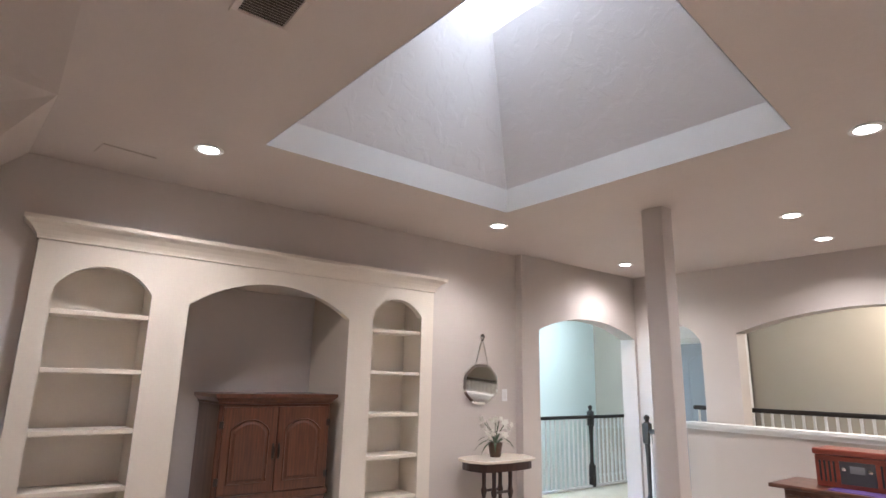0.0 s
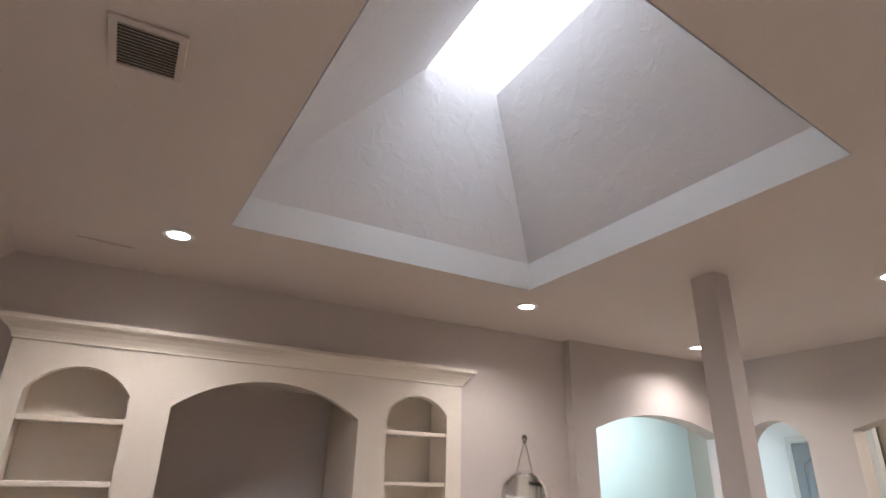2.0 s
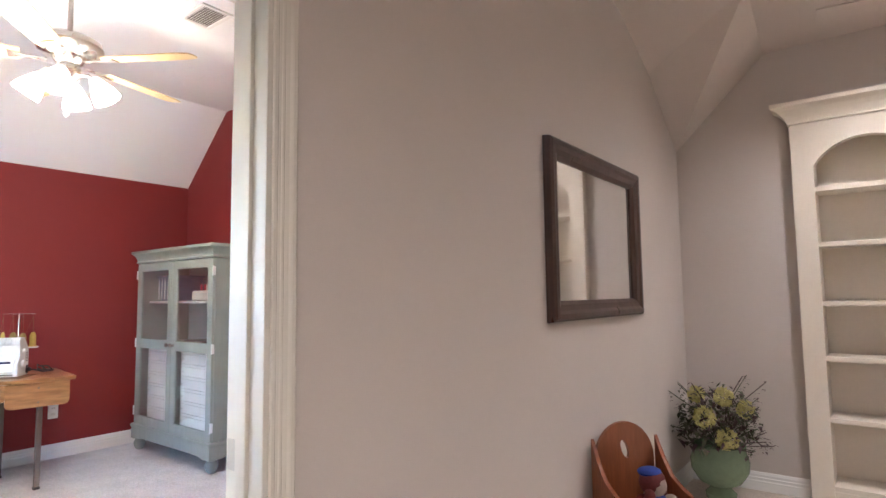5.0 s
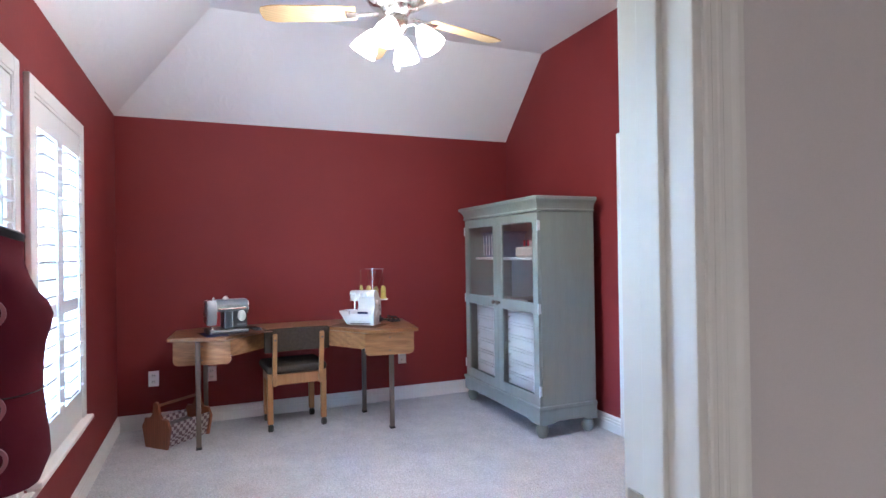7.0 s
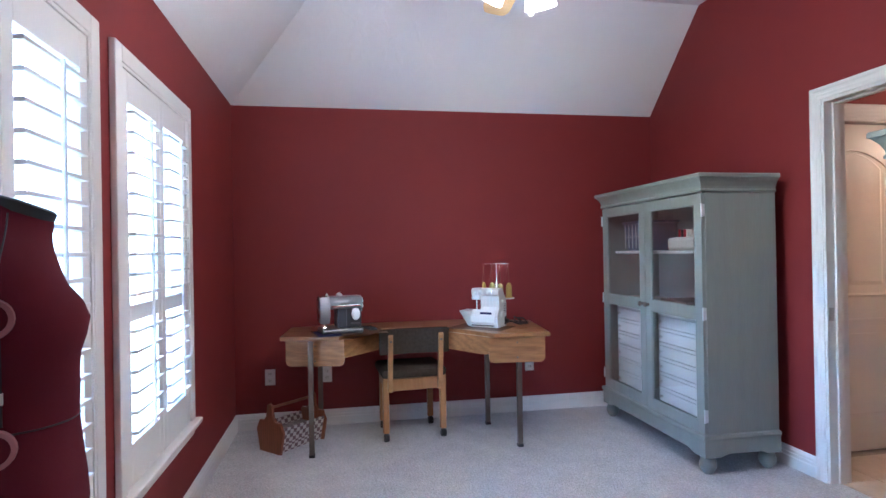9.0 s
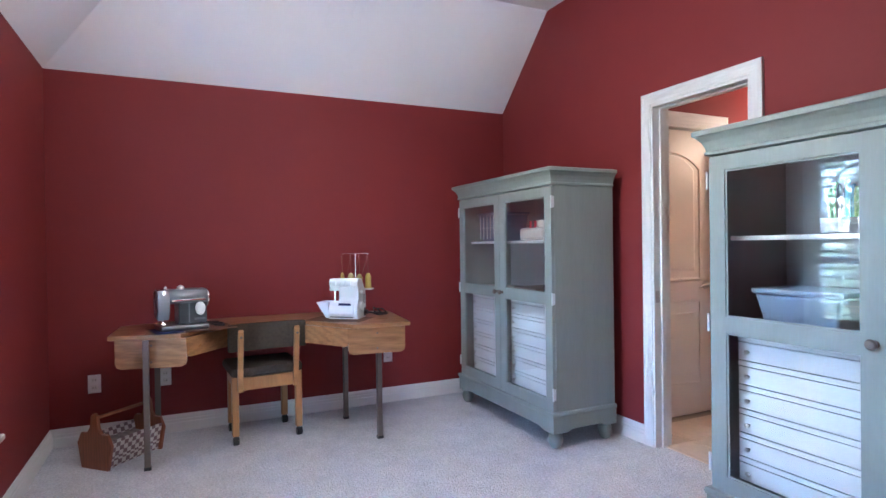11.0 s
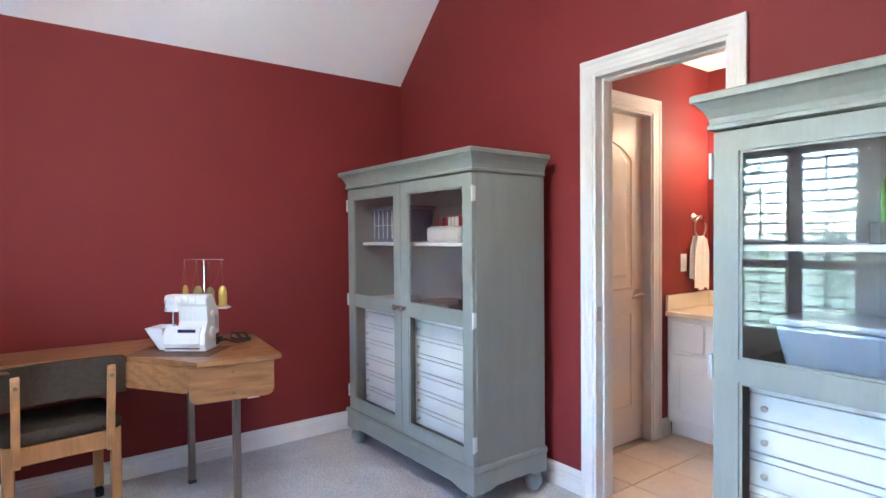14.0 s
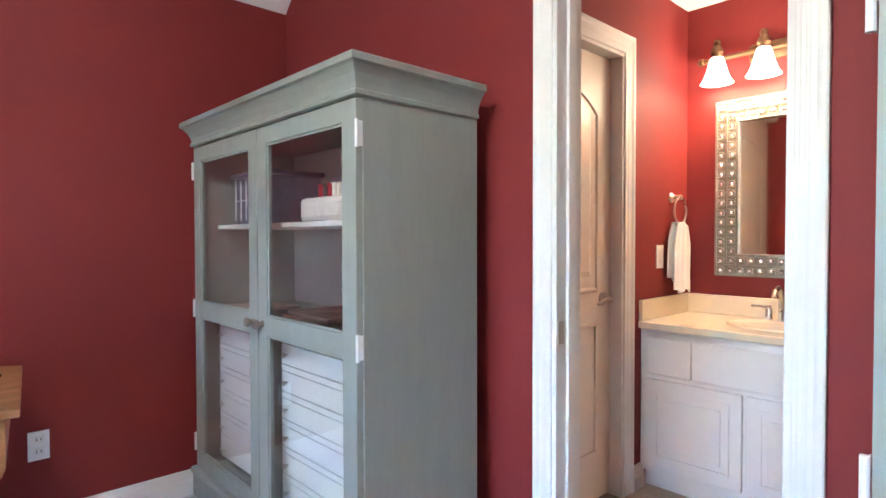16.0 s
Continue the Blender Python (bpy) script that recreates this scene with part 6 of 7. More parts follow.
# potted white orchids
M_POT = material("bronze_brown_pot", (0.10, 0.055, 0.030), 0.4, metal=0.3, vary=0.1)
M_PETAL = material("white_petal", (0.78, 0.75, 0.68), 0.6, vary=0.04, bump=0)
M_FOL = material("dark_green_leaf", (0.05, 0.09, 0.035), 0.5, vary=0.15, bump=0)
def petal_flower(bm, c, r, rng, n=5):
    rot = Euler((rng.uniform(-0.9, 0.9), rng.uniform(-0.9, 0.9), rng.uniform(0, 6.28))).to_matrix() @ Matrix.Rotation(radians(70), 3, "X")
    for k in range(n):
        q = rot @ Matrix.Rotation(2 * math.pi * k / n, 3, "Z")
        pts_ = [(0, 0, 0), (r * 0.5, -r * 0.34, r * 0.12), (r, 0, r * 0.02), (r * 0.5, r * 0.34, r * 0.12)]
        bm.faces.new([bm.verts.new(Vector(c) + q @ Vector(p)) for p in pts_])
def leaf_blade(bm, a, L, w, rise, droop, base=(0, 0, 0)):
    prev = None
    d = Vector((math.cos(a), math.sin(a), 0))
    sd = Vector((-d.y, d.x, 0))
    for k in range(6):
        t = k / 5
        c = Vector(base) + d * (L * t) + Vector((0, 0, rise * t - droop * t * t))
        ww = w * math.sin(math.pi * min(0.97, 0.12 + 0.85 * t))
        cur = (bm.verts.new(c - sd * ww), bm.verts.new(c + sd * ww))
        if prev:
            bm.faces.new((prev[0], prev[1], cur[1], cur[0]))
        prev = cur
rng = random.Random(11)
orc = thing("potted_orchid", "white orchids in a bronze-brown pot on the console table", "potted plant", pose(3.13, 1.16, 0.8845))
bm = bmesh.new()
lathe(bm, [(0.045, 0), (0.05, 0.01), (0.066, 0.11), (0.07, 0.125), (0.064, 0.125), (0.058, 0.10), (0.01, 0.10)], seg=20)
part("pot", bm, M_POT, orc, "bronze-brown tapered pot", True)
bm = bmesh.new()
for k in range(14):
    leaf_blade(bm, rng.uniform(0, 6.28), rng.uniform(0.12, 0.22), 0.012, rng.uniform(0.12, 0.25), rng.uniform(0.12, 0.3), (0, 0, 0.10))
for k in range(7):
    a = rng.uniform(0, 6.28)
    tube(bm, [(0, 0, 0.10), (0.05 * math.cos(a), 0.05 * math.sin(a), 0.22), (0.11 * math.cos(a), 0.11 * math.sin(a), 0.30)], 0.003, 5)
part("leaves", bm, M_FOL, orc)
bm = bmesh.new()
for k in range(34):
    a, r = rng.uniform(0, 6.28), math.sqrt(rng.random()) * 0.15
    petal_flower(bm, (r * math.cos(a), r * math.sin(a), rng.uniform(0.17, 0.34)), rng.uniform(0.022, 0.036), rng)
part("blossoms", bm, M_PETAL, orc, "white orchid blossoms")

# downlights; the last three are guesses out of view
base = None
for x, y in DOWNLIGHTS:
    if base is None:
        base = thing("recessed_downlight", "lit round recessed downlight with a white trim ring", "downlight", pose(x, y, LZ), "ceiling downlights")
        bm = bmesh.new()
        lathe(bm, [(0.060, -0.001), (0.082, -0.002), (0.085, -0.006), (0.080, -0.010), (0.062, -0.008)], seg=32)
        part("trim_ring", bm, M_TRIM, base, "white trim ring", True)
        bm = bmesh.new()
        lathe(bm, [(0.062, -0.007), (0.045, -0.011), (0.02, -0.013)], seg=28)
        part("lens", bm, M_DOWN, base, "glowing frosted lens", True)
    else:
        copy_thing(base, pose(x, y, LZ))
bm = bmesh.new()
box(bm, -0.15, 0.15, -0.09, 0.09, -0.008, -0.0005, 0.003)
o = tagged(part("ceiling_speaker", bm, M_CEIL), "flat white grille panel in the beige ceiling", "ceiling panel")
o.matrix_basis = pose(-0.15, 0.99, LZ, 0, 0, 8)

# rails
M_BALUS = M_TRIM
def railing(name, label, p, q, z, newels, z0=0.0):
    r = thing(name, label, "railing")
    p, q = Vector((*p, 0)), Vector((*q, 0))
    d = (q - p).normalized()
    L = (q - p).length
    ang = math.atan2(d.y, d.x)
    m = Matrix.Translation(p) @ Matrix.Rotation(ang, 4, "Z")
    bm = bmesh.new()
    box(bm, 0, L, -0.032, 0.032, z - 0.05, z, 0.012, m)
    part("handrail", bm, M_BLACKW, r, "dark stained handrail")
    bm = bmesh.new()
    box(bm, 0, L, -0.03, 0.03, z0, z0 + 0.03, 0.004, m)
    part("bottom_rail", bm, M_BALUS, r)
    bal = None
    nb = int(L / 0.105)
    for k in range(nb):
        if bal is None:
            bm = bmesh.new()
            h = z - 0.05 - z0
            lathe(bm, [(0.017, 0.03), (0.017, 0.12), (0.024, 0.15), (0.016, 0.18), (0.020, 0.30), (0.012, h - 0.16), (0.018, h - 0.14), (0.014, h - 0.10), (0.016, h)], seg=8)
            o = part("baluster", bm, M_BALUS, r, "white turned baluster", True)
            bal = o.data
        else:
            o = new("baluster", bal)
            o.parent = r
        o.location = p + d * (0.06 + 0.105 * k) + Vector((0, 0, z0))
    for u in newels:
        bm = bmesh.new()
        c = p + d * u
        box(bm, c.x - 0.04, c.x + 0.04, c.y - 0.04, c.y + 0.04, z0, z0 + 0.32, 0.006)
        lathe(bm, [(0.04, z0 + 0.32), (0.026, z0 + 0.36), (0.03, z - 0.28), (0.038, z - 0.16)], c, 14)
        box(bm, c.x - 0.04, c.x + 0.04, c.y - 0.04, c.y + 0.04, z - 0.16, z + 0.06, 0.006)
        lathe(bm, [(0.045, z + 0.06), (0.02, z + 0.08), (0.034, z + 0.115), (0.03, z + 0.14), (0.005, z + 0.155)], c, 14)
        part("newel_post", bm, M_BLACKW, r, "dark turned newel post", True)
    return r
railing("stair_railing", "white balustrade with dark handrail along the stairwell", (3.05, 3.06), (9.1, 3.06), 1.06, (3.95,))
railing("landing_railing", "short white balustrade with a dark newel beside the column", (5.42, 1.08), (5.42, 0.60), 1.06, (0.02,))
railing("hall_railing", "white balustrade with dark handrail behind the arches", (6.35, 0.98), (6.35, -5.0), 1.318, (), 0.0)

# curved half wall with a moulded cap
hw = tagged(new("half_wall"), "taupe half wall with a white moulded cap", "wall", kind="structure")
cv = [(5.50, 0.62), (5.44, 0.30), (5.40, -0.1), (5.36, -0.6), (5.32, -1.2), (5.28, -2.0), (5.26, -3.2)]
bm = bmesh.new()
prism(bm, cv + [(x + 0.12, y) for x, y in cv[::-1]], lambda u, v: (u, v, 0), (0, 0, 1.12))
part("panel", bm, M_TAUPE, hw)
bm = bmesh.new()
prism(bm, [(x - 0.04, y) for x, y in cv] + [(x + 0.16, y) for x, y in cv[::-1]], lambda u, v: (u, v, 1.142), (0, 0, 0.03), 0.006)
prism(bm, [(x - 0.02, y) for x, y in cv] + [(x + 0.14, y) for x, y in cv[::-1]], lambda u, v: (u, v, 1.10), (0, 0, 0.042), 0.004)
part("cap", bm, M_TRIM, hw, "white moulded cap")

# desk cabinet with a retro music player
M_REDW = wood("red_brown_veneer", (0.27, 0.055, 0.030), (0.17, 0.032, 0.018), 0.3, stretch=(10, 1.2, 10), coat=0.3)
M_PURPLE = material("purple_runner_cloth", (0.10, 0.05, 0.22), 0.8, vary=0.1)
lc = thing("low_cabinet", "dark cherry low cabinet with an overhanging top", "cabinet", pose(4.45, -1.62, 0))
boxpart("body", M_CHERRY, lc, -0.22, 0.22, -0.80, 0.80, 0.05, 0.82, 0.006)
boxpart("top", M_CHERRY, lc, -0.27, 0.26, -0.89, 0.89, 0.82, 0.85, 0.008)
boxpart("plinth", M_CHERRY, lc, -0.20, 0.20, -0.78, 0.78, 0.0, 0.05, 0.004)
for k in range(3):
    boxpart("door", M_CHERRY, lc, -0.236, -0.22, -0.77 + 0.52 * k, -0.27 + 0.52 * k, 0.10, 0.78, 0.005)
bm = bmesh.new()
box(bm, -0.25, -0.08, -0.60, 0.50, 0.0, 0.004, 0.001)
o = tagged(part("runner_cloth", bm, M_PURPLE), "purple cloth runner on the cabinet top", "cloth")
o.location = (4.45, -1.62, 0.8505)
mp_ = thing("retro_music_player", "red-brown wooden retro music player with slotted speakers", "music player", pose(4.50, -1.27, 0.8505) @ Matrix.Diagonal((1, 1, 1.12, 1)))
boxpart("case", M_REDW, mp_, -0.13, 0.16, -0.27, 0.27, 0.0, 0.20, 0.010)
boxpart("lid", M_REDW, mp_, -0.14, 0.17, -0.28, 0.28, 0.201, 0.24, 0.010, "overhanging lid")
boxpart("front_panel", M_MDARK, mp_, -0.134, -0.129, -0.11, 0.11, 0.03, 0.17, 0.002, "grey control panel")
boxpart("display", M_MGREY, mp_, -0.137, -0.1335, -0.045, 0.045, 0.10, 0.145, 0.001)
for s in (-1, 1):
    for k in range(4):
        boxpart("speaker_slot", M_BLACK, mp_, -0.1325, -0.129, s * (0.145 + 0.03 * k) - 0.007, s * (0.145 + 0.03 * k) + 0.007, 0.035, 0.165, 0.003)
    bm = bmesh.new()
    lathe(bm, [(0.014, 0), (0.014, 0.012), (0.006, 0.016)], (-0.134, s * 0.08, 0.12), 14, Matrix.Rotation(radians(-90), 3, "Y"))
    part("knob", bm, M_STEEL, mp_, smooth=True)

# hall door and sensor beyond the arches
bm = bmesh.new()
box(bm, 8.05, 8.15, 1.052, 2.60, 0, 2.998)
structure("wall_hall_far", bm, M_WHITECEIL, "white painted wall round the hall door")
bm = bmesh.new()
casing(bm, Matrix(((0, -1, 0, 8.05), (1, 0, 0, 0), (0, 0, 1, 0), (0, 0, 0, 1))), 1.22, 2.06, 2.21, 0.07)
structure("trim_hall_door_casing", bm, M_TRIM, "white casing round the hall door", "door casing")
panel_door("hall_door", "slate grey panel door standing ajar in the hall", pose(7.995, 2.03, 0, 0, 0, -94), 0.75, 2.19, M_HALLD)
bm = bmesh.new()
box(bm, -0.03, 0.0, -0.035, 0.035, -0.05, 0.05, 0.008)
o = tagged(part("motion_sensor", bm, M_WHITEP), "small white motion sensor on the khaki wall", "sensor")
o.location = (8.199, -2.05, 2.42)

# flower pot in the corner
M_GPOT = material("sage_green_glaze", (0.20, 0.27, 0.17), 0.25, vary=0.08, grain=30)
M_HYD = material("yellow_cream_petal", (0.66, 0.60, 0.24), 0.7, vary=0.1, bump=0)
M_DUSK = material("dusky_plum_leaf", (0.10, 0.055, 0.06), 0.7, vary=0.2, bump=0)
M_OLV = material("olive_foliage", (0.085, 0.095, 0.05), 0.7, vary=0.2, bump=0)
fp = thing("flower_arrangement", "yellow hydrangeas and dusky foliage in a green pot", "flower arrangement", pose(-0.95, 1.08, 0))
bm = bmesh.new()
lathe(bm, [(0.085, 0.0), (0.09, 0.03), (0.07, 0.05), (0.06, 0.07), (0.12, 0.10), (0.165, 0.17), (0.17, 0.23), (0.15, 0.30), (0.155, 0.325), (0.14, 0.325), (0.12, 0.28), (0.02, 0.26)], seg=28)
part("pot", bm, M_GPOT, fp, "sage green glazed pot", True)
rng = random.Random(21)
for mat, n, nm in ((M_OLV, 420, "foliage"), (M_DUSK, 300, "plum_leaves")):
    bm = bmesh.new()
    for k in range(n):
        a, t = rng.uniform(0, 6.28), rng.random()
        R0 = 0.24 * math.sqrt(rng.random())
        z = 0.33 + 0.38 * rng.random() * (1 - 0.5 * (R0 / 0.24) ** 2) 
        leaf_blade(bm, rng.uniform(0, 6.28), rng.uniform(0.03, 0.07), rng.uniform(0.006, 0.014), rng.uniform(-0.02, 0.05), rng.uniform(0, 0.05), (R0 * math.cos(a), R0 * math.sin(a), z))
    for k in range(10):
        a = rng.uniform(0, 6.28)
        r = rng.uniform(0.2, 0.32)
        end = Vector((r * math.cos(a), r * math.sin(a), rng.uniform(0.30, 0.78)))
        tube(bm, [(0, 0, 0.30), (end.x * 0.5, end.y * 0.5, 0.30 + (end.z - 0.30) * 0.7), end], 0.003, 5)
        for q in range(6):
            leaf_blade(bm, rng.uniform(0, 6.28), 0.035, 0.007, 0.02, 0.03, end * (0.8 + 0.04 * q) + Vector((0, 0, 0.06 * (1 - 0.2 * q) * 0.3)))
    part(nm, bm, mat, fp)
for x, y, z, r in ((-0.03, -0.20, 0.52, 0.062), (0.09, -0.20, 0.405, 0.060), (0.07, -0.14, 0.64, 0.055), (-0.12, 0.0, 0.62, 0.05), (0.16, 0.02, 0.55, 0.05)):
    bm = bmesh.new()
    for k in range(110):
        v = Vector([rng.gauss(0, 1) for _ in range(3)]).normalized() * r * rng.uniform(0.8, 1.0)
        petal_flower(bm, Vector((x, y, z)) + v, 0.017, rng, 4)
    part("hydrangea_bloom", bm, M_HYD, fp, "yellow-cream hydrangea head")

# child's wooden chair with a rag doll
TOY = pose(-0.965, -0.296, 0, 0, 0, -40)
ds = thing("toy_chair", "orange pine toy chair with a rounded back and a cut-out grip", "toy chair", TOY)
bm = bmesh.new()
back_edge = [(-0.15, 0.02), (0.15, 0.02), (0.155, 0.30), (0.15, 0.44)] + arc(0.15, -0.15, 0.50, 0.18, 14) + [(-0.15, 0.44), (-0.155, 0.30)]
grip = []
for u, v in back_edge:
    a = math.atan2(v - 0.555, u)
    grip.append((0.018 * math.cos(a) - 0.012 * math.sin(a), 0.555 + 0.042 * math.sin(a)))
loops = [[bm.verts.new((x, u, v)) for u, v in q] for x, q in ((-0.165, back_edge), (-0.145, back_edge), (-0.145, grip), (-0.165, grip))]
n = len(back_edge)
for A, B in zip(loops, loops[1:] + loops[:1]):
    for i in range(n):
        bm.faces.new((A[i], A[(i + 1) % n], B[(i + 1) % n], B[i]))
part("back_board", bm, M_ORANGEW, ds, "rounded back board with a grip hole")
for y in (-0.172, 0.152):
    bm = bmesh.new()
    prism(bm, [(-0.145, 0.0), (0.16, 0.0), (0.175, 0.33), (0.16, 0.385), (0.11, 0.41), (0.04, 0.425), (-0.03, 0.455), (-0.09, 0.52), (-0.145, 0.61)], lambda u, v, y=y: (u, y, v), (0, 0.02, 0), 0.004)
    part("side_board", bm, M_ORANGEW, ds, "swept side board")
boxpart("seat", M_ORANGEW, ds, -0.145, 0.165, -0.152, 0.152, 0.24, 0.262, 0.004)
M_DOLL = material("rag_doll_cloth", (0.42, 0.32, 0.27), 0.9, vary=0.1, grain=120, blotch=20, bump=0.03)
M_BLUE = material("royal_blue_cloth", (0.02, 0.045, 0.26), 0.85, vary=0.1)
M_YARN = material("dark_red_yarn", (0.12, 0.018, 0.016), 0.9, vary=0.2, bump=0.05)
bm = bmesh.new()
def blob(mi, c, r, sx=1, sy=1, sz=1):
    before = set(bm.faces[:])
    prof = [(max(0.02, math.sin(math.pi * k / 8)) * r, -math.cos(math.pi * k / 8) * r) for k in range(9)]
    lathe(bm, prof, c, 14, Matrix.Diagonal((sx, sy, sz)))
    for f in bm.faces:
        if f not in before:
            f.material_index = mi
blob(0, (0.06, 0.0, 0.49), 0.062)
blob(2, (0.045, 0.0, 0.505), 0.072, 0.95, 1.15, 0.95)
blob(1, (0.03, 0.0, 0.555), 0.062, 1.0, 1.15, 0.4)
blob(1, (0.06, 0.0, 0.36), 0.085, 0.8, 1.0, 1.15)
blob(2, (0.06, 0.06, 0.44), 0.03, 1, 1, 1.8)
for k in range(7):
    a = 2 * math.pi * k / 7
    blob(0 if k % 2 else 2, (0.07 + 0.07 * math.cos(a), 0.085 * math.sin(a), 0.415), 0.032, 1.1, 1.1, 0.7)
blob(2, (0.06, -0.06, 0.44), 0.03, 1, 1, 1.8)
for s in (-1, 1):
    blob(0, (0.10, s * 0.10, 0.36), 0.035, 1.2, 1.0, 1.9)
    blob(3, (0.18, s * 0.06, 0.29), 0.045, 2.4, 1.0, 0.8)
blob(1, (0.24, 0.05, 0.29), 0.06, 1.6, 1.3, 0.7)
doll = part("rag_doll", bm, M_DOLL, None, "", True)
for m in (M_BLUE, M_YARN, M_SPOOLR):
    doll.data.materials.append(m)
tagged(doll, "rag doll in blue and red cloth seated on the toy chair", "doll")
doll.matrix_basis = TOY @ pose(-0.005, 0.01, 0.055, 0, 0, 30) @ Matrix.Diagonal((0.8, 0.8, 0.8, 1))

# ---- bathroom things ----
vn = thing("bathroom_vanity", "white painted vanity with a cream moulded top and basin", "vanity", pose(BXW + 0.002, 1.08, 0))
VW = BXE - BXW - 0.004
VD = BYN - 1.08 - 0.002
M_VAN = material("white_vanity_paint", (0.78, 0.75, 0.72), 0.35, vary=0.02, bump=0.003)
M_CULT = material("cream_cultured_marble", (0.78, 0.68, 0.52), 0.15, vary=0.03, grain=6, blotch=2, bump=0)
bm = bmesh.new()
box(bm, 0, VW, 0.02, VD, 0.09, 0.765, 0.002)
box(bm, 0.0, VW, 0.07, VD, 0, 0.09)
part("body", bm, M_VAN, vn)
bm = bmesh.new()
box(bm, 0, VW, -0.012, VD, 0.765, 0.80, 0.006)
part("top", bm, M_CULT, vn, "cream moulded top")
bm = bmesh.new()
box(bm, 0, VW, VD - 0.02, VD, 0.8005, 0.90, 0.004)
box(bm, 0, 0.02, -0.005, VD - 0.02, 0.8005, 0.90, 0.004)
part("splashback", bm, M_CULT, vn, "cream splashback")
bm = bmesh.new()
lathe(bm, [(0.225, 0.0), (0.215, 0.008), (0.20, 0.006), (0.15, 0.002), (0.004, 0.001)], (0.54, 0.235, 0.8045), 32, Matrix.Diagonal((1, 0.72, 1)))
bmesh.ops.recalc_face_normals(bm, faces=bm.faces[:])
for f in bm.faces:
    if f.normal.z < 0:
        f.normal_flip()
part("basin", bm, M_CULT, vn, "oval cream basin rim")
for x0_, x1_, z0_, z1_, nm in ((0.04, 0.245, 0.555, 0.73, "drawer"), (0.25, 0.90, 0.555, 0.73, "false_front"), (0.03, 0.46, 0.12, 0.535, "door"), (0.475, 0.90, 0.12, 0.535, "door"), (0.92, 1.24, 0.12, 0.535, "door"), (1.25, 1.48, 0.12, 0.535, "door")):
    d = boxpart(nm, M_VAN, vn, x0_, x1_, 0.002, 0.019, z0_, z1_, 0.005)
    if nm == "door":
        g = 0.05
        bm = bmesh.new()
        grid_frame(bm, [x0_ + g, x0_ + g + 0.012, x1_ - g - 0.012, x1_ - g], [z0_ + g, z0_ + g + 0.012, z1_ - g - 0.012, z1_ - g], [(1, 1)], -0.003, 0.003)
        part("moulding", bm, M_VAN, d)
        boxpart("raised_panel", M_VAN, d, x0_ + g + 0.035, x1_ - g - 0.035, -0.003, 0.003, z0_ + g + 0.035, z1_ - g - 0.035, 0.0025)
fc = thing("basin_faucet", "brushed nickel arched basin faucet with two levers", "faucet", pose(-3.565, 1.47, 0.8012))
bm = bmesh.new()
box(bm, -0.075, 0.075, -0.024, 0.024, 0, 0.012, 0.005)
part("deck_plate", bm, M_STEEL, fc)
bm = bmesh.new()
tube(bm, [(0, 0, 0.01), (0, 0, 0.11), (0, -0.012, 0.145), (0, -0.045, 0.165), (0, -0.085, 0.155), (0, -0.105, 0.125)], [0.016, 0.012, 0.011, 0.011, 0.011, 0.012], 12)
part("spout", bm, M_STEEL, fc, "arched spout", True)
for s in (-1, 1):
    bm = bmesh.new()
    lathe(bm, [(0.018, 0.012), (0.014, 0.03), (0.016, 0.05), (0.010, 0.075), (0.004, 0.08)], (s * 0.052, 0, 0), 14)
    tube(bm, [(s * 0.052, 0, 0.065), (s * 0.09, -0.004, 0.072), (s * 0.125, -0.006, 0.07)], [0.006, 0.005, 0.006], 8)
    part("lever", bm, M_STEEL, fc, smooth=True)

# mirror with a beaded silver frame
bmr = thing("bathroom_mirror", "rectangular mirror in a silver frame of raised round beads", "mirror")
M_SILV = material("antique_silver", (0.46, 0.43, 0.37), 0.4, metal=0.75, vary=0.15, grain=60, bump=0.03)
mx0, mx1, mz0, mz1, mw = -3.905, -3.24, 1.0, 1.885, 0.112
yb = BYN - 0.001
bm = bmesh.new()
for q in ((mx0, mx1, mz0, mz0 + mw), (mx0, mx1, mz1 - mw, mz1), (mx0, mx0 + mw, mz0 + mw, mz1 - mw), (mx1 - mw, mx1, mz0 + mw, mz1 - mw)):
    box(bm, q[0], q[1], yb - 0.018, yb, q[2], q[3], 0.002)
for o in (0.0, 0.049, mw - 0.010):
    for q in ((mx0 + o, mx1 - o, mz0 + o, mz0 + o + 0.010), (mx0 + o, mx1 - o, mz1 - o - 0.010, mz1 - o), (mx0 + o, mx0 + o + 0.010, mz0 + o + 0.010, mz1 - o - 0.010), (mx1 - o - 0.010, mx1 - o, mz0 + o + 0.010, mz1 - o - 0.010)):
        box(bm, q[0], q[1], yb - 0.026, yb - 0.017, q[2], q[3], 0.003)
fr_ = part("frame", bm, M_SILV, bmr, "antique silver frame")
bead = None
cells = []
for o in (0.030, 0.080):
    nz, nx = round((mz1 - mz0 - 2 * o) / 0.0478), round((mx1 - mx0 - 2 * o) / 0.0478)
    dz, dx = (mz1 - mz0 - 2 * o) / nz, (mx1 - mx0 - 2 * o) / nx
    cells += [(x, mz0 + o + dz * k) for k in range(nz + 1) for x in (mx0 + o, mx1 - o)]
    cells += [(mx0 + o + dx * k, z) for k in range(1, nx) for z in (mz0 + o, mz1 - o)]
ROT_X = Matrix.Rotation(radians(90), 3, "X")
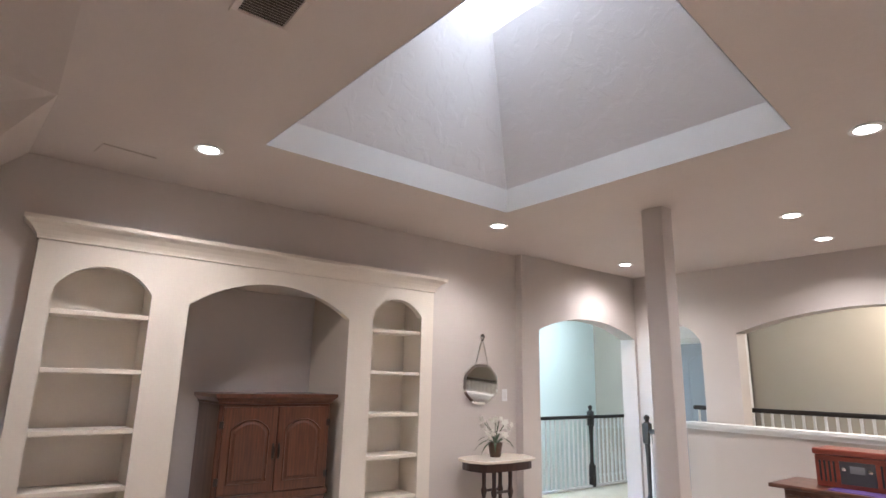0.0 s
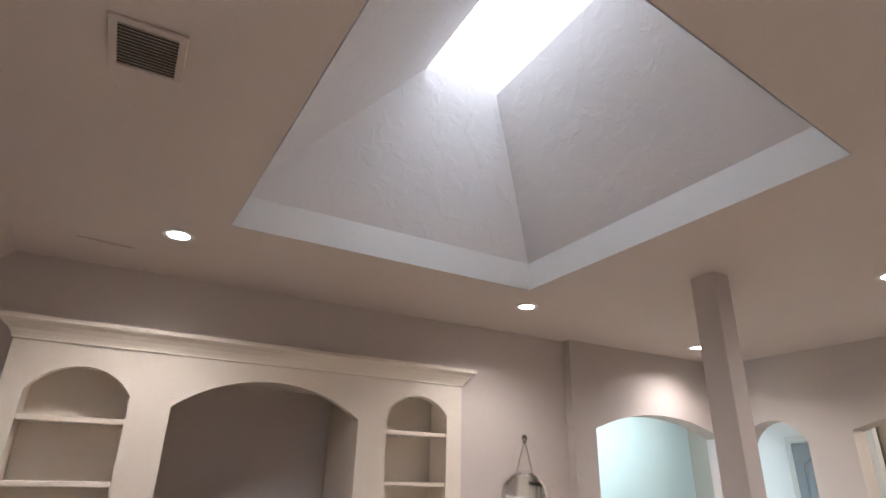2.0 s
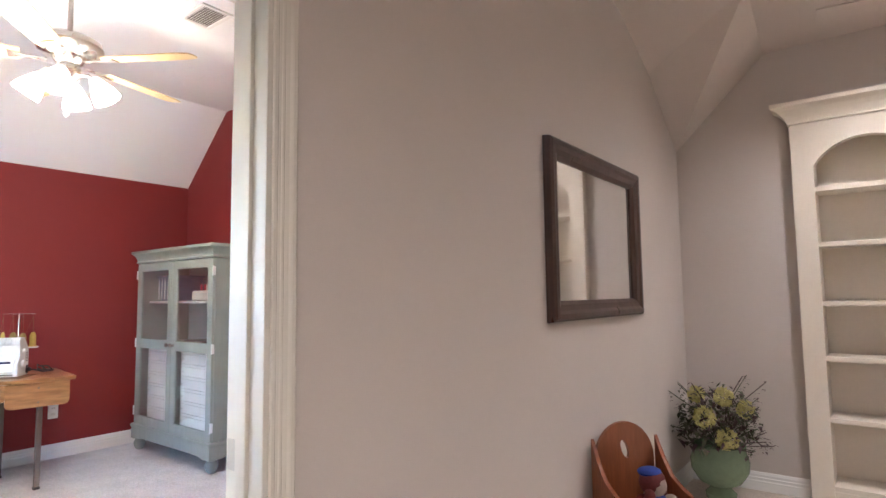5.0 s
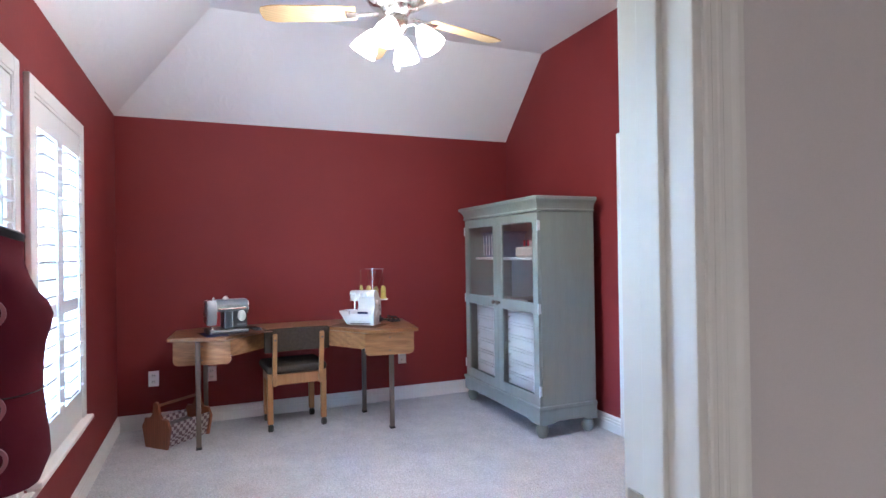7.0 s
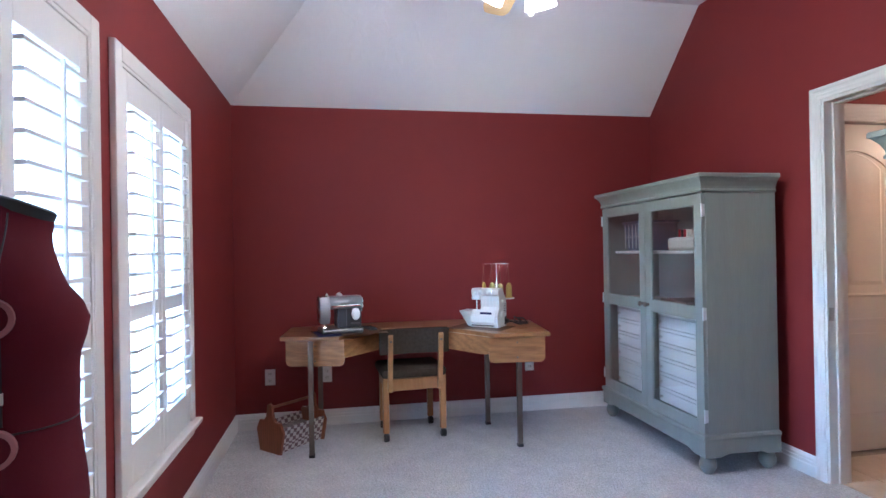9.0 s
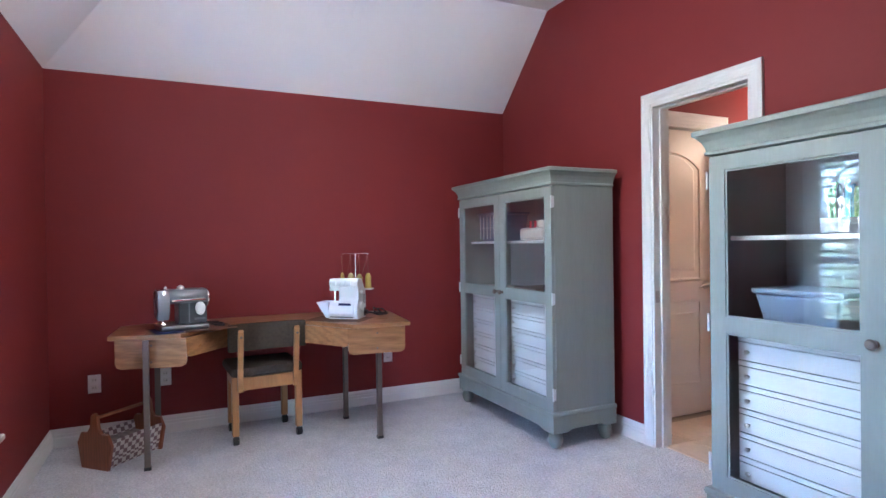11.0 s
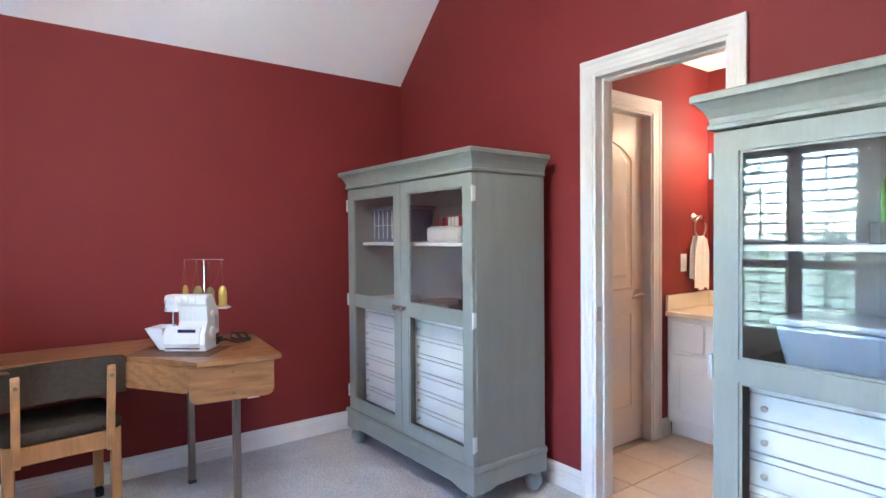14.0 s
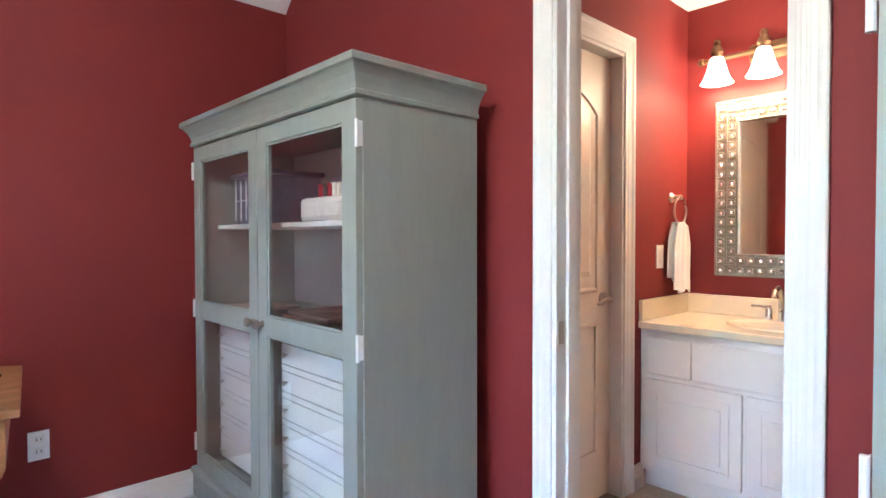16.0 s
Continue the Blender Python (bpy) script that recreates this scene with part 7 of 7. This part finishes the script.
for x, z in cells:
    if bead is None:
        bm = bmesh.new()
        lathe(bm, [(0.0185, 0.0), (0.0185, 0.003), (0.016, 0.006), (0.0135, 0.003), (0.0115, 0.002)], seg=14, m=ROT_X)
        for q in range(4):
            a = radians(45 + 90 * q)
            lathe(bm, [(0.006, 0.0), (0.005, 0.003), (0.002, 0.0045)], (0.0235 * math.cos(a), 0, 0.0235 * math.sin(a)), 8, ROT_X)
        rosette = part("rosette", bm, M_SILV, fr_, "", True).data
        bm = bmesh.new()
        lathe(bm, [(0.0105, 0.001), (0.010, 0.005), (0.007, 0.009), (0.003, 0.0105), (0.001, 0.0107)], seg=14, m=ROT_X)
        bead = part("bead", bm, M_CHROME, fr_, "polished round bead", True).data
        for o in fr_.children:
            o.location = (x, yb - 0.018, z)
    else:
        for nm, me in (("rosette", rosette), ("bead", bead)):
            o = new(nm, me)
            o.parent, o.location = fr_, (x, yb - 0.018, z)
bm = bmesh.new()
box(bm, mx0 + mw - 0.002, mx1 - mw + 0.002, yb - 0.008, yb - 0.004, mz0 + mw - 0.002, mz1 - mw + 0.002)
part("mirror_glass", bm, M_MIRROR, bmr)

# vanity light bar with bell shades
vl = thing("vanity_light", "bronze wall light bar with three lit bell shades", "wall light")
M_BRZ = material("aged_bronze", (0.22, 0.13, 0.07), 0.4, metal=0.8, vary=0.1)
bm = bmesh.new()
tube(bm, [(-3.955, 1.545, 2.095), (-3.35, 1.545, 2.095)], 0.012, 10)
for x in (-3.965, -3.34):
    lathe(bm, [(0.004, -0.02), (0.018, -0.01), (0.018, 0.01), (0.004, 0.02)], (x, 1.545, 2.095), 12, Matrix.Rotation(radians(90), 3, "Y"))
box(bm, -3.75, -3.56, 1.575, 1.599, 2.05, 2.14, 0.01)
tube(bm, [(-3.65, 1.545, 2.095), (-3.65, 1.58, 2.095)], 0.012, 8)
part("light_bar", bm, M_BRZ, vl, "bronze bar", True)
for x in (-3.86, -3.65, -3.44):
    bm = bmesh.new()
    lathe(bm, [(0.006, 0.115), (0.018, 0.10), (0.014, 0.085), (0.024, 0.07), (0.030, 0.05), (0.02, 0.035), (0.028, 0.02)], (x, 1.47, 2.055), 16)
    tube(bm, [(x, 1.545, 2.095), (x, 1.50, 2.12), (x, 1.47, 2.10)], 0.008, 8)
    h_ = part("lamp_holder", bm, M_BRZ, vl, "bronze lamp holder", True)
    bm = bmesh.new()
    lathe(bm, [(0.028, 2.08), (0.036, 2.06), (0.046, 2.02), (0.062, 1.975), (0.076, 1.955), (0.073, 1.956), (0.04, 2.02)], (x, 1.47, 0), 24)
    o = part("bell_shade", bm, M_VBULB, h_, "glowing cream glass bell shade", True)
    o.visible_shadow = False

# towel ring and towel
tr = thing("towel_ring", "nickel towel ring on the red bathroom wall", "towel ring", pose(BXW, 1.41, 1.40))
bm = bmesh.new()
lathe(bm, [(0.004, 0.06), (0.012, 0.058), (0.012, 0.02), (0.026, 0.006), (0.026, 0.0005)], (0, 0, 0), 18, Matrix.Rotation(radians(90), 3, "Y"))
part("mount", bm, M_STEEL, tr, "", True)
bm = bmesh.new()
tube(bm, [(0.05, 0.068 * math.sin(a), -0.068 + 0.068 * math.cos(a)) for a in [2 * math.pi * k / 28 for k in range(29)]], 0.005, 8)
part("ring", bm, M_STEEL, tr, "", True)
M_TOWEL = material("white_terry_towel", (0.86, 0.85, 0.82), 0.95, vary=0.02, grain=300, blotch=20, bump=0.03, spec=0.1)
bm = bmesh.new()
prev = None
NW_, NH = 18, 16
for side_ in (0, 1):
    rows_ = []
    for j in range(NH + 1):
        t = j / NH
        L = 0.34 if side_ == 0 else 0.28
        z = -0.135 - L * t + 0.0
        wid = 0.050 + 0.034 * min(1, t * 3.5)
        row = []
        for i in range(NW_ + 1):
            u = i / NW_ * 2 - 1
            x = (0.068 if side_ == 0 else 0.040) + 0.006 * math.sin(u * 9 + 1.5 * t) * (0.5 + t) + (0.0 if side_ == 0 else -0.008)
            row.append(bm.verts.new((x, u * wid - 0.004 * side_, z + 0.01 * math.sin(u * 5))))
        rows_.append(row)
    for a, b in zip(rows_, rows_[1:]):
        for i in range(NW_):
            bm.faces.new((a[i], a[i + 1], b[i + 1], b[i]))
    if prev:
        for i in range(NW_):
            bm.faces.new((prev[i], prev[i + 1], rows_[0][i + 1], rows_[0][i]))
    prev = rows_[0]
bmesh.ops.recalc_face_normals(bm, faces=bm.faces[:])
geo = bmesh.ops.solidify(bm, geom=bm.faces[:], thickness=0.006)
bmesh.ops.recalc_face_normals(bm, faces=bm.faces[:])
tw = tagged(part("hand_towel", bm, M_TOWEL, None, "", True), "white terry hand towel hanging through the ring", "towel")
tw.matrix_basis = pose(BXW, 1.41, 1.40)
socket("light_switch", Matrix(((0, 1, 0, BXW + 0.0005), (1, 0, 0, 1.285), (0, 0, 1, 1.10), (0, 0, 0, 1))), "white switch plate on the red bathroom wall", False)
